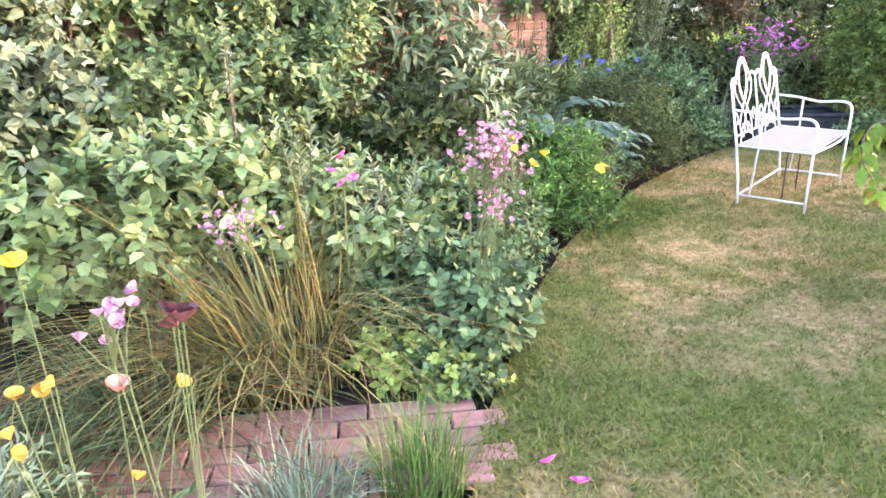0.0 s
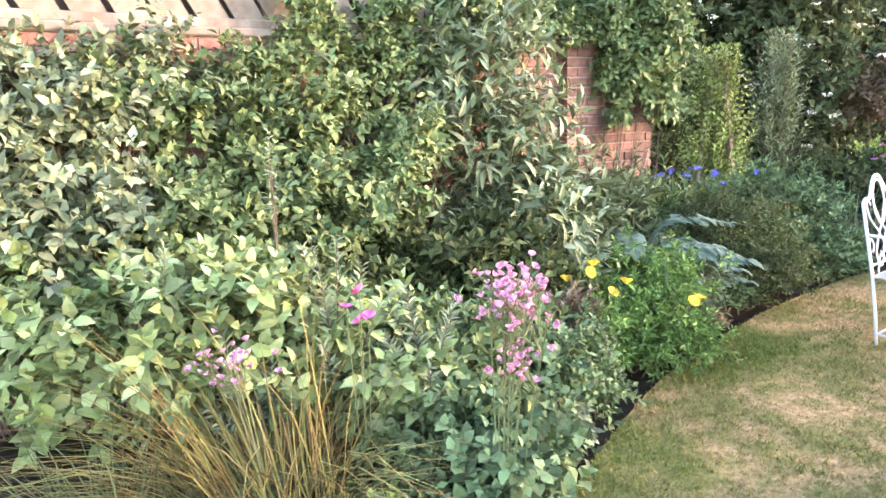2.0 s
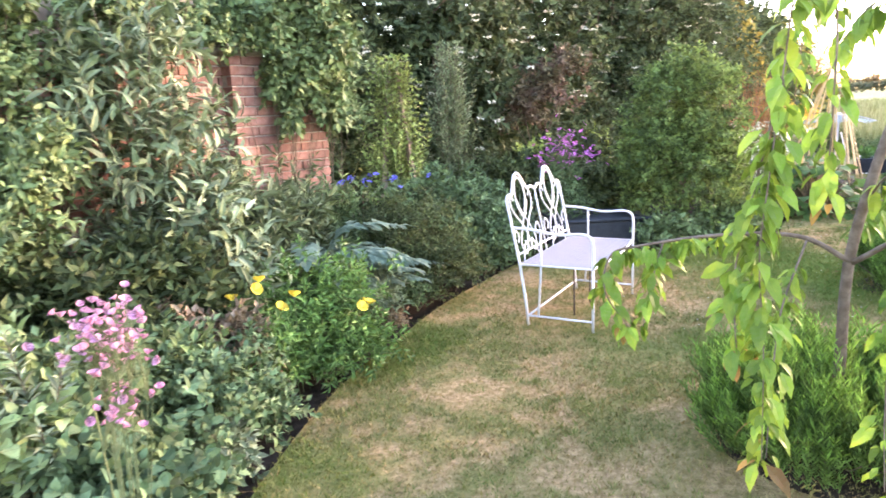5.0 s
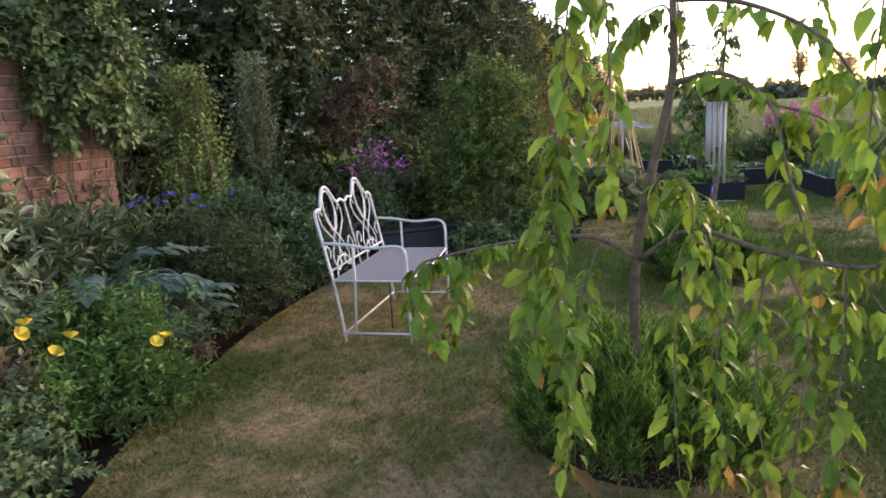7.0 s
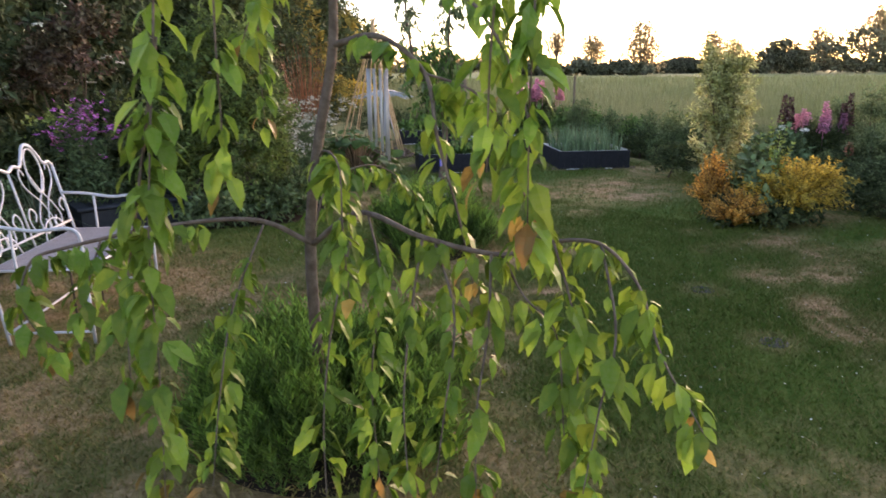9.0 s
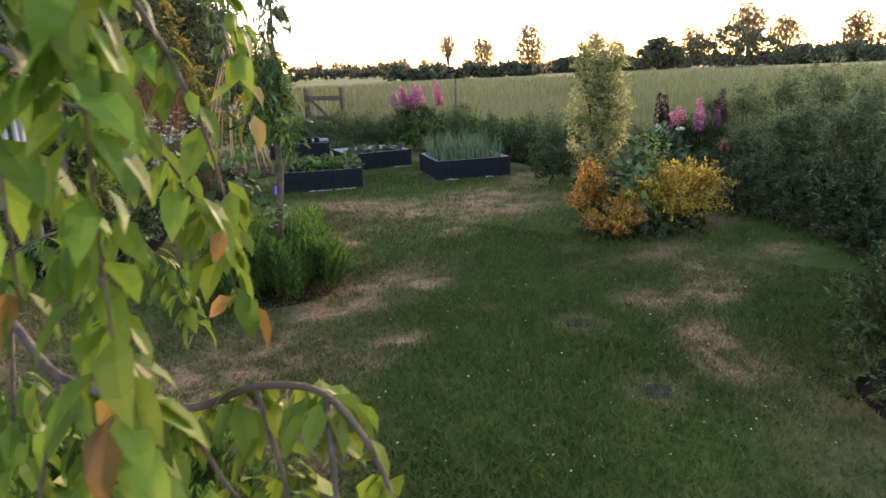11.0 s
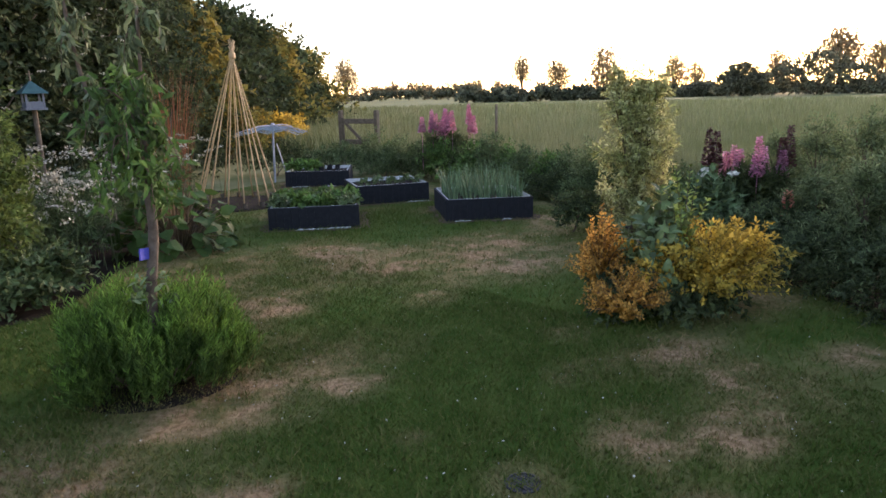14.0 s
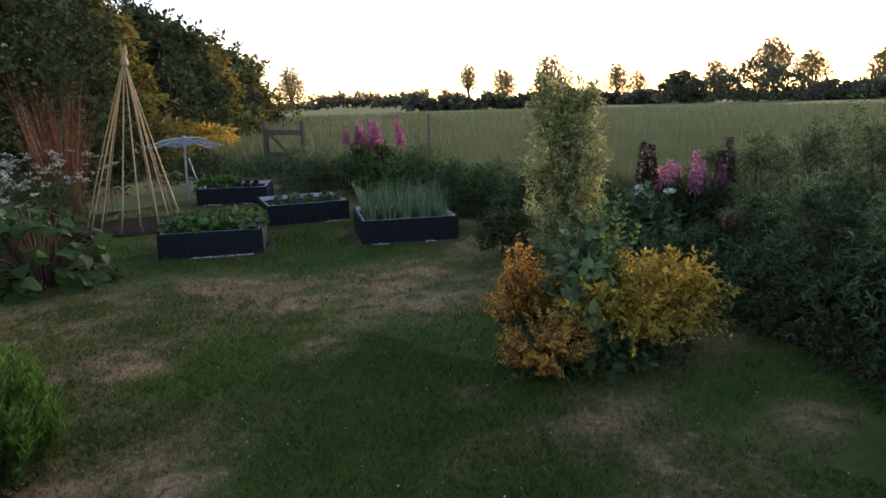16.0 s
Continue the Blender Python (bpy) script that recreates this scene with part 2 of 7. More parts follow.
M = {
    "soil": plain_material("soil", (0.022, 0.016, 0.011), (0.045, 0.033, 0.024), 9, 0.95, bump=0.9, fine=45, spec=0.05),
    "earth": plain_material("dry_earth", (0.16, 0.105, 0.07), (0.095, 0.065, 0.045), 16, 0.95, bump=0.8, fine=60, spec=0.05),
    "turf": turf_material("turf", relief=0.8),
    "blades": turf_material("grass_blades"),
    "field": field_material(),
    "brick": plain_material("red_brick", (0.165, 0.068, 0.05), (0.245, 0.13, 0.102), 18, 0.85, bump=0.5, fine=120, each=0.35),
    "paver": plain_material("paving_brick", (0.24, 0.095, 0.078), (0.32, 0.165, 0.135), 14, 0.85, bump=0.5, fine=120, each=0.25),
    "mortar": plain_material("mortar", (0.30, 0.255, 0.21), (0.21, 0.18, 0.15), 20, 0.95, bump=0.5),
    "fence": plain_material("weathered_timber", (0.215, 0.175, 0.14), (0.12, 0.09, 0.065), 7, 0.8, bump=0.3, fine=60, each=0.15),
    "post": plain_material("grey_timber", (0.115, 0.085, 0.058), (0.18, 0.14, 0.10), 14, 0.85, bump=0.4, fine=60, each=0.2),
    "white": plain_material("white_paint", (0.55, 0.55, 0.57), (0.46, 0.45, 0.45), 25, 0.5, bump=0.1, fine=140),
    "seat_mesh": plain_material("pale_grey_metal", (0.22, 0.225, 0.25), (0.17, 0.17, 0.19), 40, 0.6, bump=0.3, fine=200),
    "black": plain_material("black_plastic", (0.008, 0.009, 0.012), (0.014, 0.015, 0.019), 12, 0.8, bump=0.15, fine=60, each=0.2),
    "liner": plain_material("white_liner", (0.70, 0.70, 0.68), (0.50, 0.50, 0.47), 20, 0.6),
    "slate": plain_material("dark_grey_box", (0.016, 0.018, 0.022), (0.03, 0.033, 0.038), 9, 0.6),
    "cane": plain_material("bamboo", (0.50, 0.34, 0.17), (0.38, 0.25, 0.12), 9, 0.5, bump=0.1, each=0.15),
    "bark": plain_material("bark", (0.085, 0.058, 0.042), (0.16, 0.12, 0.09), 22, 0.9, bump=0.7, fine=70),
    "twig": plain_material("twig", (0.085, 0.06, 0.042), (0.14, 0.105, 0.07), 22, 0.85, bump=0.3),
    "stem": plain_material("green_stem", (0.085, 0.115, 0.045), (0.12, 0.135, 0.06), 12, 0.7, bump=0),
    "steel": plain_material("chime_metal", (0.42, 0.43, 0.46), (0.33, 0.34, 0.38), 12, 0.55, metal=0.3, bump=0),
    "darkwood": plain_material("dark_wood", (0.05, 0.035, 0.03), (0.085, 0.055, 0.04), 20, 0.6, bump=0.2),
    "drain": plain_material("drain_cover", (0.045, 0.043, 0.042), (0.075, 0.07, 0.065), 20, 0.8, metal=0.0, bump=0.4),
    "blue": plain_material("blue_paint", (0.03, 0.085, 0.085), (0.045, 0.115, 0.11), 14, 0.5),
    "label_blue": plain_material("blue_label", (0.05, 0.06, 0.36), (0.08, 0.09, 0.42), 14, 0.5),
    "cloth": plain_material("pale_cloth", (0.34, 0.42, 0.47), (0.26, 0.34, 0.40), 8, 0.8),
    # leaves
    "sage": leaf_material("pale_oval_leaves", (0.15, 0.225, 0.07), (0.31, 0.365, 0.165), (0.095, 0.155, 0.048)),
    "mid": leaf_material("mid_green_leaves", (0.070, 0.125, 0.042), (0.158, 0.210, 0.092), (0.046, 0.088, 0.030)),
    "dark": leaf_material("dark_green_leaves", (0.030, 0.052, 0.017), (0.070, 0.098, 0.032), (0.020, 0.036, 0.012), rough=0.65, thin=0.2),
    "greygreen": leaf_material("grey_green_leaves", (0.165, 0.22, 0.13), (0.32, 0.36, 0.25), (0.085, 0.135, 0.06)),
    "bluegreen": leaf_material("blue_green_leaves", (0.070, 0.132, 0.052), (0.145, 0.212, 0.098), (0.042, 0.084, 0.03)),
    "edge_dark": leaf_material("soft_dark_leaves", (0.062, 0.100, 0.040), (0.125, 0.170, 0.078), (0.042, 0.074, 0.028), rough=0.7, thin=0.35),
    "silverblue": leaf_material("silver_blue_leaves", (0.075, 0.125, 0.092), (0.12, 0.175, 0.135), (0.06, 0.105, 0.075), rough=0.6, thin=0.12, vary=(0.75, 1.2)),
    "hop": leaf_material("hop_leaves", (0.17, 0.24, 0.055), (0.29, 0.36, 0.11), (0.10, 0.165, 0.04)),
    "fresh": leaf_material("light_green_leaves", (0.11, 0.172, 0.06), (0.20, 0.255, 0.118), (0.072, 0.125, 0.042)),
    "buddleia": leaf_material("butterfly_bush_leaves", (0.105, 0.155, 0.075), (0.25, 0.29, 0.185), (0.06, 0.10, 0.04)),
    "dusty": leaf_material("dusty_green_leaves", (0.115, 0.158, 0.082), (0.24, 0.27, 0.175), (0.072, 0.108, 0.05)),
    "lupin": leaf_material("lupin_petals", (0.70, 0.30, 0.46), (0.82, 0.50, 0.62), (0.66, 0.26, 0.46), thin=0.6),
    "plum": leaf_material("plum_leaves", (0.085, 0.035, 0.035), (0.15, 0.075, 0.065), (0.07, 0.065, 0.03)),
    "fern": leaf_material("bright_ferny_leaves", (0.068, 0.165, 0.03), (0.125, 0.24, 0.05), (0.04, 0.105, 0.024)),
    "lime": leaf_material("lime_leaves", (0.25, 0.33, 0.06), (0.37, 0.42, 0.11), (0.14, 0.22, 0.045)),
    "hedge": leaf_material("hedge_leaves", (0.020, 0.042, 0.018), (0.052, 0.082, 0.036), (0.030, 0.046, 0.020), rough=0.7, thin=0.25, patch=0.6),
    # far trees: warm low sun and distance haze mixed into a pale brown leaf colour
    "far_hazed_warm": leaf_material("warm_hazed_tree_leaves", (0.40, 0.29, 0.18), (0.52, 0.37, 0.23), (0.30, 0.25, 0.14), rough=0.8, thin=0.75, patch=0.1),
    "box": leaf_material("box_leaves", (0.068, 0.125, 0.026), (0.15, 0.212, 0.052), (0.042, 0.082, 0.019), rough=0.65, thin=0.3),
    # lit copy of the hedge leaves: golden evening sun put into the colour
    "hedge_sunlit": leaf_material("sun_gilded_leaves", (0.15, 0.135, 0.028), (0.33, 0.24, 0.048), (0.075, 0.095, 0.026), thin=0.4, patch=0.5),
    "rusty": leaf_material("rust_brown_leaves", (0.17, 0.095, 0.06), (0.29, 0.19, 0.13), (0.11, 0.09, 0.045)),
    "red_twigs": leaf_material("red_brown_twigs", (0.28, 0.075, 0.038), (0.38, 0.13, 0.062), (0.17, 0.055, 0.03)),
    "cherry": leaf_material("cherry_leaves", (0.075, 0.175, 0.013), (0.15, 0.26, 0.026), (0.22, 0.30, 0.03), rough=0.45, thin=0.42, patch=1.6, vary=(0.6, 1.3)),
    "cherry_young": leaf_material("bronze_young_leaves", (0.36, 0.17, 0.05), (0.45, 0.30, 0.07), None, rough=0.4, thin=0.4),
    "lavender": leaf_material("lavender_spikes", (0.075, 0.17, 0.03), (0.14, 0.25, 0.055), (0.05, 0.115, 0.024), thin=0.4),
    "lavender_tip": leaf_material("lavender_tips", (0.13, 0.28, 0.035), (0.20, 0.35, 0.065), (0.095, 0.21, 0.03), thin=0.4),
    "tawny": leaf_material("tawny_grass", (0.26, 0.18, 0.055), (0.16, 0.185, 0.05), (0.17, 0.075, 0.024), patch=5),
    "withered": leaf_material("withered_blades", (0.17, 0.11, 0.05), (0.24, 0.165, 0.08), (0.16, 0.07, 0.03)),
    "meadow": leaf_material("meadow_grass", (0.19, 0.20, 0.075), (0.35, 0.32, 0.165), (0.165, 0.185, 0.065), patch=0.35, vary=(0.8, 1.15)),
    # thickets and far hedges: leaf colour lightened to carry the distance haze
    "far_hazed_dark": leaf_material("hazed_thicket_leaves", (0.12, 0.125, 0.085), (0.18, 0.17, 0.115), (0.09, 0.10, 0.065), rough=0.8, thin=0.4, patch=0.1),
    "gold": leaf_material("golden_leaves", (0.62, 0.38, 0.045), (0.76, 0.51, 0.08), (0.38, 0.32, 0.06), thin=0.5),
    "amber": leaf_material("amber_leaves", (0.66, 0.30, 0.05), (0.79, 0.43, 0.09), (0.50, 0.26, 0.06), thin=0.5),
    "varieg": leaf_material("cream_edged_leaves", (0.40, 0.40, 0.14), (0.62, 0.58, 0.30), (0.25, 0.29, 0.09), thin=0.45),
    "feather": leaf_material("feathery_grey_leaves", (0.13, 0.185, 0.075), (0.23, 0.28, 0.14), (0.09, 0.135, 0.05), thin=0.4),
    "pear": leaf_material("hanging_grey_leaves", (0.085, 0.135, 0.055), (0.22, 0.26, 0.16), (0.05, 0.09, 0.035), thin=0.3),
    "rhubarb": leaf_material("broad_green_leaves", (0.050, 0.130, 0.026), (0.105, 0.210, 0.042), (0.032, 0.09, 0.02), rough=0.6, thin=0.3),
    "onion": leaf_material("blue_green_spears", (0.085, 0.175, 0.095), (0.15, 0.25, 0.13), (0.06, 0.14, 0.06)),
    # petals
    "pink": leaf_material("pink_petals", (0.62, 0.25, 0.42), (0.72, 0.42, 0.54), (0.60, 0.24, 0.44), thin=0.45),
    "magenta": leaf_material("magenta_petals", (0.62, 0.06, 0.28), (0.74, 0.14, 0.40), (0.55, 0.06, 0.30)),
    "purple": leaf_material("purple_petals", (0.60, 0.09, 0.46), (0.74, 0.24, 0.60), (0.52, 0.08, 0.44), thin=0.3),
    "maroon": leaf_material("dark_maroon_petals", (0.085, 0.012, 0.035), (0.14, 0.03, 0.06), (0.06, 0.01, 0.03)),
    "claret": leaf_material("deep_red_petals", (0.095, 0.008, 0.030), (0.165, 0.032, 0.066), (0.07, 0.007, 0.024)),
    "yellow": leaf_material("yellow_petals", (0.80, 0.56, 0.035), (0.86, 0.66, 0.09), (0.78, 0.50, 0.03)),
    "orange": leaf_material("orange_petals", (0.82, 0.46, 0.05), (0.86, 0.56, 0.14), (0.80, 0.36, 0.04)),
    "salmon": leaf_material("salmon_petals", (0.75, 0.26, 0.20), (0.82, 0.38, 0.30), (0.70, 0.24, 0.25)),
    "violet": leaf_material("blue_violet_petals", (0.085, 0.08, 0.48), (0.15, 0.14, 0.62), (0.07, 0.06, 0.40)),
    "lilac": leaf_material("lilac_petals", (0.45, 0.38, 0.62), (0.58, 0.50, 0.70), (0.4, 0.33, 0.6)),
    "cream": leaf_material("cream_petals", (0.46, 0.43, 0.34), (0.56, 0.53, 0.44), (0.40, 0.38, 0.29)),
}


# ---- building helpers ----
class Shape:
    """Gathers vertices and faces, and becomes one mesh."""

    def __init__(self):
        self.v, self.f, self.n = [], [], 0

    def add(self, verts, faces):
        verts = np.asarray(verts, float).reshape(-1, 3)
        self.v.append(verts)
        for face in faces:
            self.f.append([i + self.n for i in face])
        self.n += len(verts)
        return self

    def many(self, verts, faces):
        """verts: N copies x K corners x 3; faces: of one copy."""
        n, k, _ = verts.shape
        self.v.append(verts.reshape(-1, 3))
        start = (np.arange(n) * k + self.n)[:, None]
        for face in faces:
            self.f.extend((start + np.array(face)).tolist())
        self.n += n * k
        return self

    def box(self, lo, hi, m=None, bevel=0.0):
        lo, hi = np.minimum(lo, hi), np.maximum(lo, hi)
        b = min(bevel, 0.3 * float(np.min(hi - lo)))
        if b <= 0:
            v = [(x, y, z) for x in (lo[0], hi[0]) for y in (lo[1], hi[1]) for z in (lo[2], hi[2])]
            f = [(0, 1, 3, 2), (4, 6, 7, 5), (0, 4, 5, 1), (2, 3, 7, 6), (0, 2, 6, 4), (1, 5, 7, 3)]
        else:
            v, f = [], []
            for z, inset in ((lo[2], b), (lo[2] + b, 0), (hi[2] - b, 0), (hi[2], b)):
                v += [(lo[0] + inset, lo[1] + inset, z), (hi[0] - inset, lo[1] + inset, z), (hi[0] - inset, hi[1] - inset, z), (lo[0] + inset, hi[1] - inset, z)]
            for k in range(3):
                for i in range(4):
                    j = (i + 1) % 4
                    f.append((4 * k + i, 4 * k + j, 4 * k + 4 + j, 4 * k + 4 + i))
            f += [(3, 2, 1, 0), (12, 13, 14, 15)]
        v = np.array(v, float)
        if m is not None:
            v = v @ np.array(m.to_3x3()).T + np.array(m.translation)
        return self.add(v, f)

    def tube(self, points, radius, tip=None, sides=6):
        """A round bar along points, from radius to tip."""
        p = np.array(points, float)
        tip = radius if tip is None else tip
        r = np.linspace(radius, tip, len(p))
        ways = np.gradient(p, axis=0)
        ways /= np.linalg.norm(ways, axis=1)[:, None] + 1e-9
        side = np.cross(ways[0], (0.31, 0.17, 0.93))
        if np.linalg.norm(side) < 0.2:
            side = np.cross(ways[0], (1, 0, 0))
        verts = []
        for q, w, rad in zip(p, ways, r):
            side = side - w * (side @ w)
            side /= np.linalg.norm(side)
            up = np.cross(w, side)
            for a in range(sides):
                t = 2 * math.pi * a / sides
                verts.append(q + rad * (side * math.cos(t) + up * math.sin(t)))
        faces = [(i * sides + a, i * sides + (a + 1) % sides, (i + 1) * sides + (a + 1) % sides, (i + 1) * sides + a) for i in range(len(p) - 1) for a in range(sides)]
        faces += [tuple(range(sides))[::-1], tuple((len(p) - 1) * sides + a for a in range(sides))]
        return self.add(verts, faces)

    def lathe(self, profile, sides=12, centre=(0, 0, 0)):
        c = np.array(centre, float)
        verts = [c + (r * math.cos(2 * math.pi * a / sides), r * math.sin(2 * math.pi * a / sides), z) for r, z in profile for a in range(sides)]
        faces = [(i * sides + a, i * sides + (a + 1) % sides, (i + 1) * sides + (a + 1) % sides, (i + 1) * sides + a) for i in range(len(profile) - 1) for a in range(sides)]
        faces += [tuple(range(sides))[::-1], tuple((len(profile) - 1) * sides + a for a in range(sides))]
        return self.add(verts, faces)

    def mesh(self, name, mat, smooth=False):
        me = bpy.data.meshes.new(name)
        me.from_pydata(np.concatenate(self.v).tolist(), [], self.f)
        me.materials.append(mat)
        if smooth:
            me.shade_smooth()
        return me


def smooth_line(points, n=12):
    """A Catmull-Rom curve through points."""
    p = np.array(points, float)
    p = np.vstack((2 * p[0] - p[1], p, 2 * p[-1] - p[-2]))
    out = []
    for i in range(1, len(p) - 2):
        for t in np.linspace(0, 1, n, endpoint=False):
            a, b, c, d = p[i - 1:i + 3]
            out.append(0.5 * (2 * b + (c - a) * t + (2 * a - 5 * b + 4 * c - d) * t * t + (3 * b - a - 3 * c + d) * t ** 3))
    out.append(p[-2])
    return np.array(out)


def thing(name, label, category, at=(0, 0, 0), turn=0.0, group="", kind=""):
    ob = tagged(new(name), label, category, group, kind)
    ob.matrix_world = pose(*at, 0, 0, turn)
    ob.empty_display_size = 0.1
    return ob


def part(name, shape, mat, parent, label="", smooth=False, kind=""):
    """One mesh under a thing or under a part. shape: a Shape, or a mesh to be shared."""
    ob = new(name, shape if isinstance(shape, bpy.types.Mesh) else shape.mesh(name, mat, smooth))
    ob.parent = parent
    return tagged(ob, label, "", "", kind)


def structure(name, shape, mat, label, category, smooth=False):
    return tagged(new(name, shape.mesh(name, mat, smooth)), label, category, "", "structure")


def unit(v):
    return v / (np.linalg.norm(v, axis=-1, keepdims=True) + 1e-9)


def leaf_shape(width=0.5, detail=1):
    """One leaf along +y, its face to +z. detail 1: a folded blade; 2: a rounded, drooping leaf."""
    w = width / 2
    if detail == 1:
        return np.array([(0, 0, 0), (-w, 0.45, 0.10), (0, 1, -0.06), (w, 0.45, 0.10)]), [(0, 2, 1), (0, 3, 2)]
    return (np.array([(0, 0, 0), (0, 0.35, 0.02), (0, 0.72, -0.05), (0, 1, -0.2), (-w, 0.30, 0.07), (-0.78 * w, 0.66, 0.0), (w, 0.30, 0.07), (0.78 * w, 0.66, 0.0)]),
            [(0, 1, 4), (1, 2, 5, 4), (2, 3, 5), (0, 6, 1), (1, 6, 7, 2), (2, 7, 3)])


def put_leaves(shape, places, ways, faces_to, sizes, leaf):
    verts, faces = leaf
    y = unit(ways)
    x = unit(np.cross(y, faces_to))
    z = np.cross(x, y)
    v = places[:, None, :] + sizes[:, None, None] * (x[:, None, :] * verts[None, :, :1] + y[:, None, :] * verts[None, :, 1:2] + z[:, None, :] * verts[None, :, 2:3])
    shape.many(v, faces)
    return shape


def lumps(n, lobes, depth=0.35, lowest=-0.6, rough=0.22):
    """n places spread over lumpy lobes (x, y, z, rx, ry, rz), with the way out at each."""
    lob = np.array(lobes, float)
    area = (lob[:, 3] * lob[:, 4] + lob[:, 4] * lob[:, 5] + lob[:, 3] * lob[:, 5])
    pick = rng.choice(len(lob), n, p=area / area.sum())
    u = unit(rng.normal(size=(n, 3)))
    low = u[:, 2] < lowest
    u[low, 2] *= -1
    bump = 1 + rough * (np.sin(u[:, 0] * 5.1 + pick * 1.7) * np.sin(u[:, 1] * 6.3 + pick) + 0.5 * np.sin(u[:, 2] * 11 + u[:, 0] * 9 + pick))
    r = (1 - depth * rng.random(n) ** 1.6) * bump
    return lob[pick, :3] + u * lob[pick, 3:] * r[:, None], u


def foliage(n, lobes, size, leaf, droop=0.2, spread=0.8, depth=0.35, lowest=-0.6, rough=0.22, upright=0.5, floor_z=0.02, per=8, inner=0.7):
    """Leaves gathered on short shoots that point out of the lobes, with a sparser layer inside."""
    if n < 200:
        per = 1
    places, out = lumps(int(n * 1.15) // per, lobes, depth, lowest, rough)
    if n > 300:
        heart = np.array(lobes, float)
        heart[:, 3:] *= 0.7
        inside_places, way = lumps(int(n * inner) // per, heart, 0.5, lowest, rough)
        places, out = np.vstack((places, inside_places)), np.vstack((out, way))
    m = len(places)
    shoot = unit(out * 0.75 + rng.normal(size=(m, 3)) * 0.45 * spread + np.array((0, 0, 0.35 * upright - 0.5 * droop)))
    a = unit(np.cross(shoot, rng.normal(size=(m, 3))))
    b = np.cross(shoot, a)
    long = size * rng.uniform(1.5, 2.5, m)
    s = Shape()
    for k in range(per):
        t = (k + 0.5) / per
        side = a * math.cos(2.4 * k) + b * math.sin(2.4 * k)
        p = places + shoot * (long * (t - 0.75))[:, None] - np.array((0, 0, droop * size * 0.8 * t * t))
        ways = unit(side * (1.0 - 0.45 * t) + shoot * (0.35 + 0.6 * t) + rng.normal(size=(m, 3)) * 0.2 - np.array((0, 0, 0.4 * droop)))
        faces_to = unit(shoot * 0.8 + rng.normal(size=(m, 3)) * 0.28 + np.array((0, 0, 0.9 * upright)))
        sizes = size * (1.15 - 0.4 * t) * rng.uniform(0.7, 1.25, m)
        keep = p[:, 2] > floor_z
        put_leaves(s, p[keep], ways[keep], faces_to[keep], sizes[keep], leaf)
    return s


def stems(lobes, radius=0.012, spread=0.08):
    s = Shape()
    for x, y, z, rx, ry, rz in lobes:
        a = rng.uniform(0, 6.28)
        foot = np.array((spread * math.cos(a), spread * math.sin(a), -0.03))
        mid = np.array((x * 0.55, y * 0.55, z * 0.5))
        s.tube(smooth_line([foot, mid, (x, y, z), (x + 0.4 * rx * math.cos(a), y + 0.4 * ry * math.sin(a), z + 0.5 * rz)], 4), radius, radius * 0.3, 5)
        for _ in range(4):
            d = unit(rng.normal(size=3)) * (rx * 0.8, ry * 0.8, rz * 0.8)
            s.tube([mid, (mid + np.array((x, y, z))) / 2 + d * 0.3, np.array((x, y, z)) + d], radius * 0.5, radius * 0.15, 4)
    return s


def shrub(name, label, at, lobes, n, size, leaf, mat, stem=0.012, category="shrub", group="", **style):
    ob = thing(name, label, category, at, group=group)
    part("stem_growth", stems(lobes, stem), M["twig"], ob, kind="stuff")
    part("foliage", foliage(n, lobes, size, leaf, **style), M[mat], ob, kind="stuff")
    return ob


def sprays(shoots, reach, high, size, leaf, pairs, column=False, start=0.25, lift=0.6):
    """Shoots rising from one foot with leaves in pairs: the leaves and the shoots."""
    leaves, wood = Shape(), Shape()
    for _ in range(shoots):
        a, rr = rng.uniform(0, 6.28), math.sqrt(rng.random())
        if column:
            z = high * (1 - 0.72 * rng.random() ** 1.5)
            r = reach * rr * (1.15 - 0.75 * (z / high) ** 3)
        else:
            z, r = high * (1 - 0.55 * rr * rr) * rng.uniform(0.65, 1.15), reach * rr * rng.uniform(0.85, 1.2)
        way = np.array((math.cos(a), math.sin(a), 0))
        tip = way * r + np.array((0, 0, z))
        line = smooth_line([way * 0.06 * r, way * r * 0.35 + (0, 0, z * lift), tip], 5)
        wood.tube(line, 0.004, 0.0015, 4)
        t = np.linspace(start, 1.0, pairs) * (len(line) - 1)
        k = np.minimum(t.astype(int), len(line) - 2)
        p = line[k] + (line[k + 1] - line[k]) * (t - k)[:, None]
        along = unit(line[k + 1] - line[k])
        b = rng.uniform(0, 6.28, pairs) + np.arange(pairs) * 1.57
        side = unit(np.cross(along, np.stack((np.cos(b), np.sin(b), 0.3 * np.ones(pairs)), 1)))
        for sg in (1, -1):
            ways = unit(along * 0.75 + sg * side * 0.8 + rng.normal(0, 0.15, (pairs, 3)))
            put_leaves(leaves, p, ways, unit(along + rng.normal(0, 0.3, (pairs, 3))), size * (1.1 - 0.45 * np.linspace(0, 1, pairs)) * rng.uniform(0.7, 1.2, pairs), leaf)
    return leaves, wood


def spray_shrub(name, label, at, mat, shoots, reach, high, size, leaf, pairs, category="shrub", group="", **style):
    ob = thing(name, label, category, at, group=group)
    leaves, wood = sprays(shoots, reach, high, size, leaf, pairs, **style)
    part("foliage", leaves, M[mat], ob, kind="stuff")
    part("stem_growth", wood, M["twig"], ob, kind="stuff")
    return ob


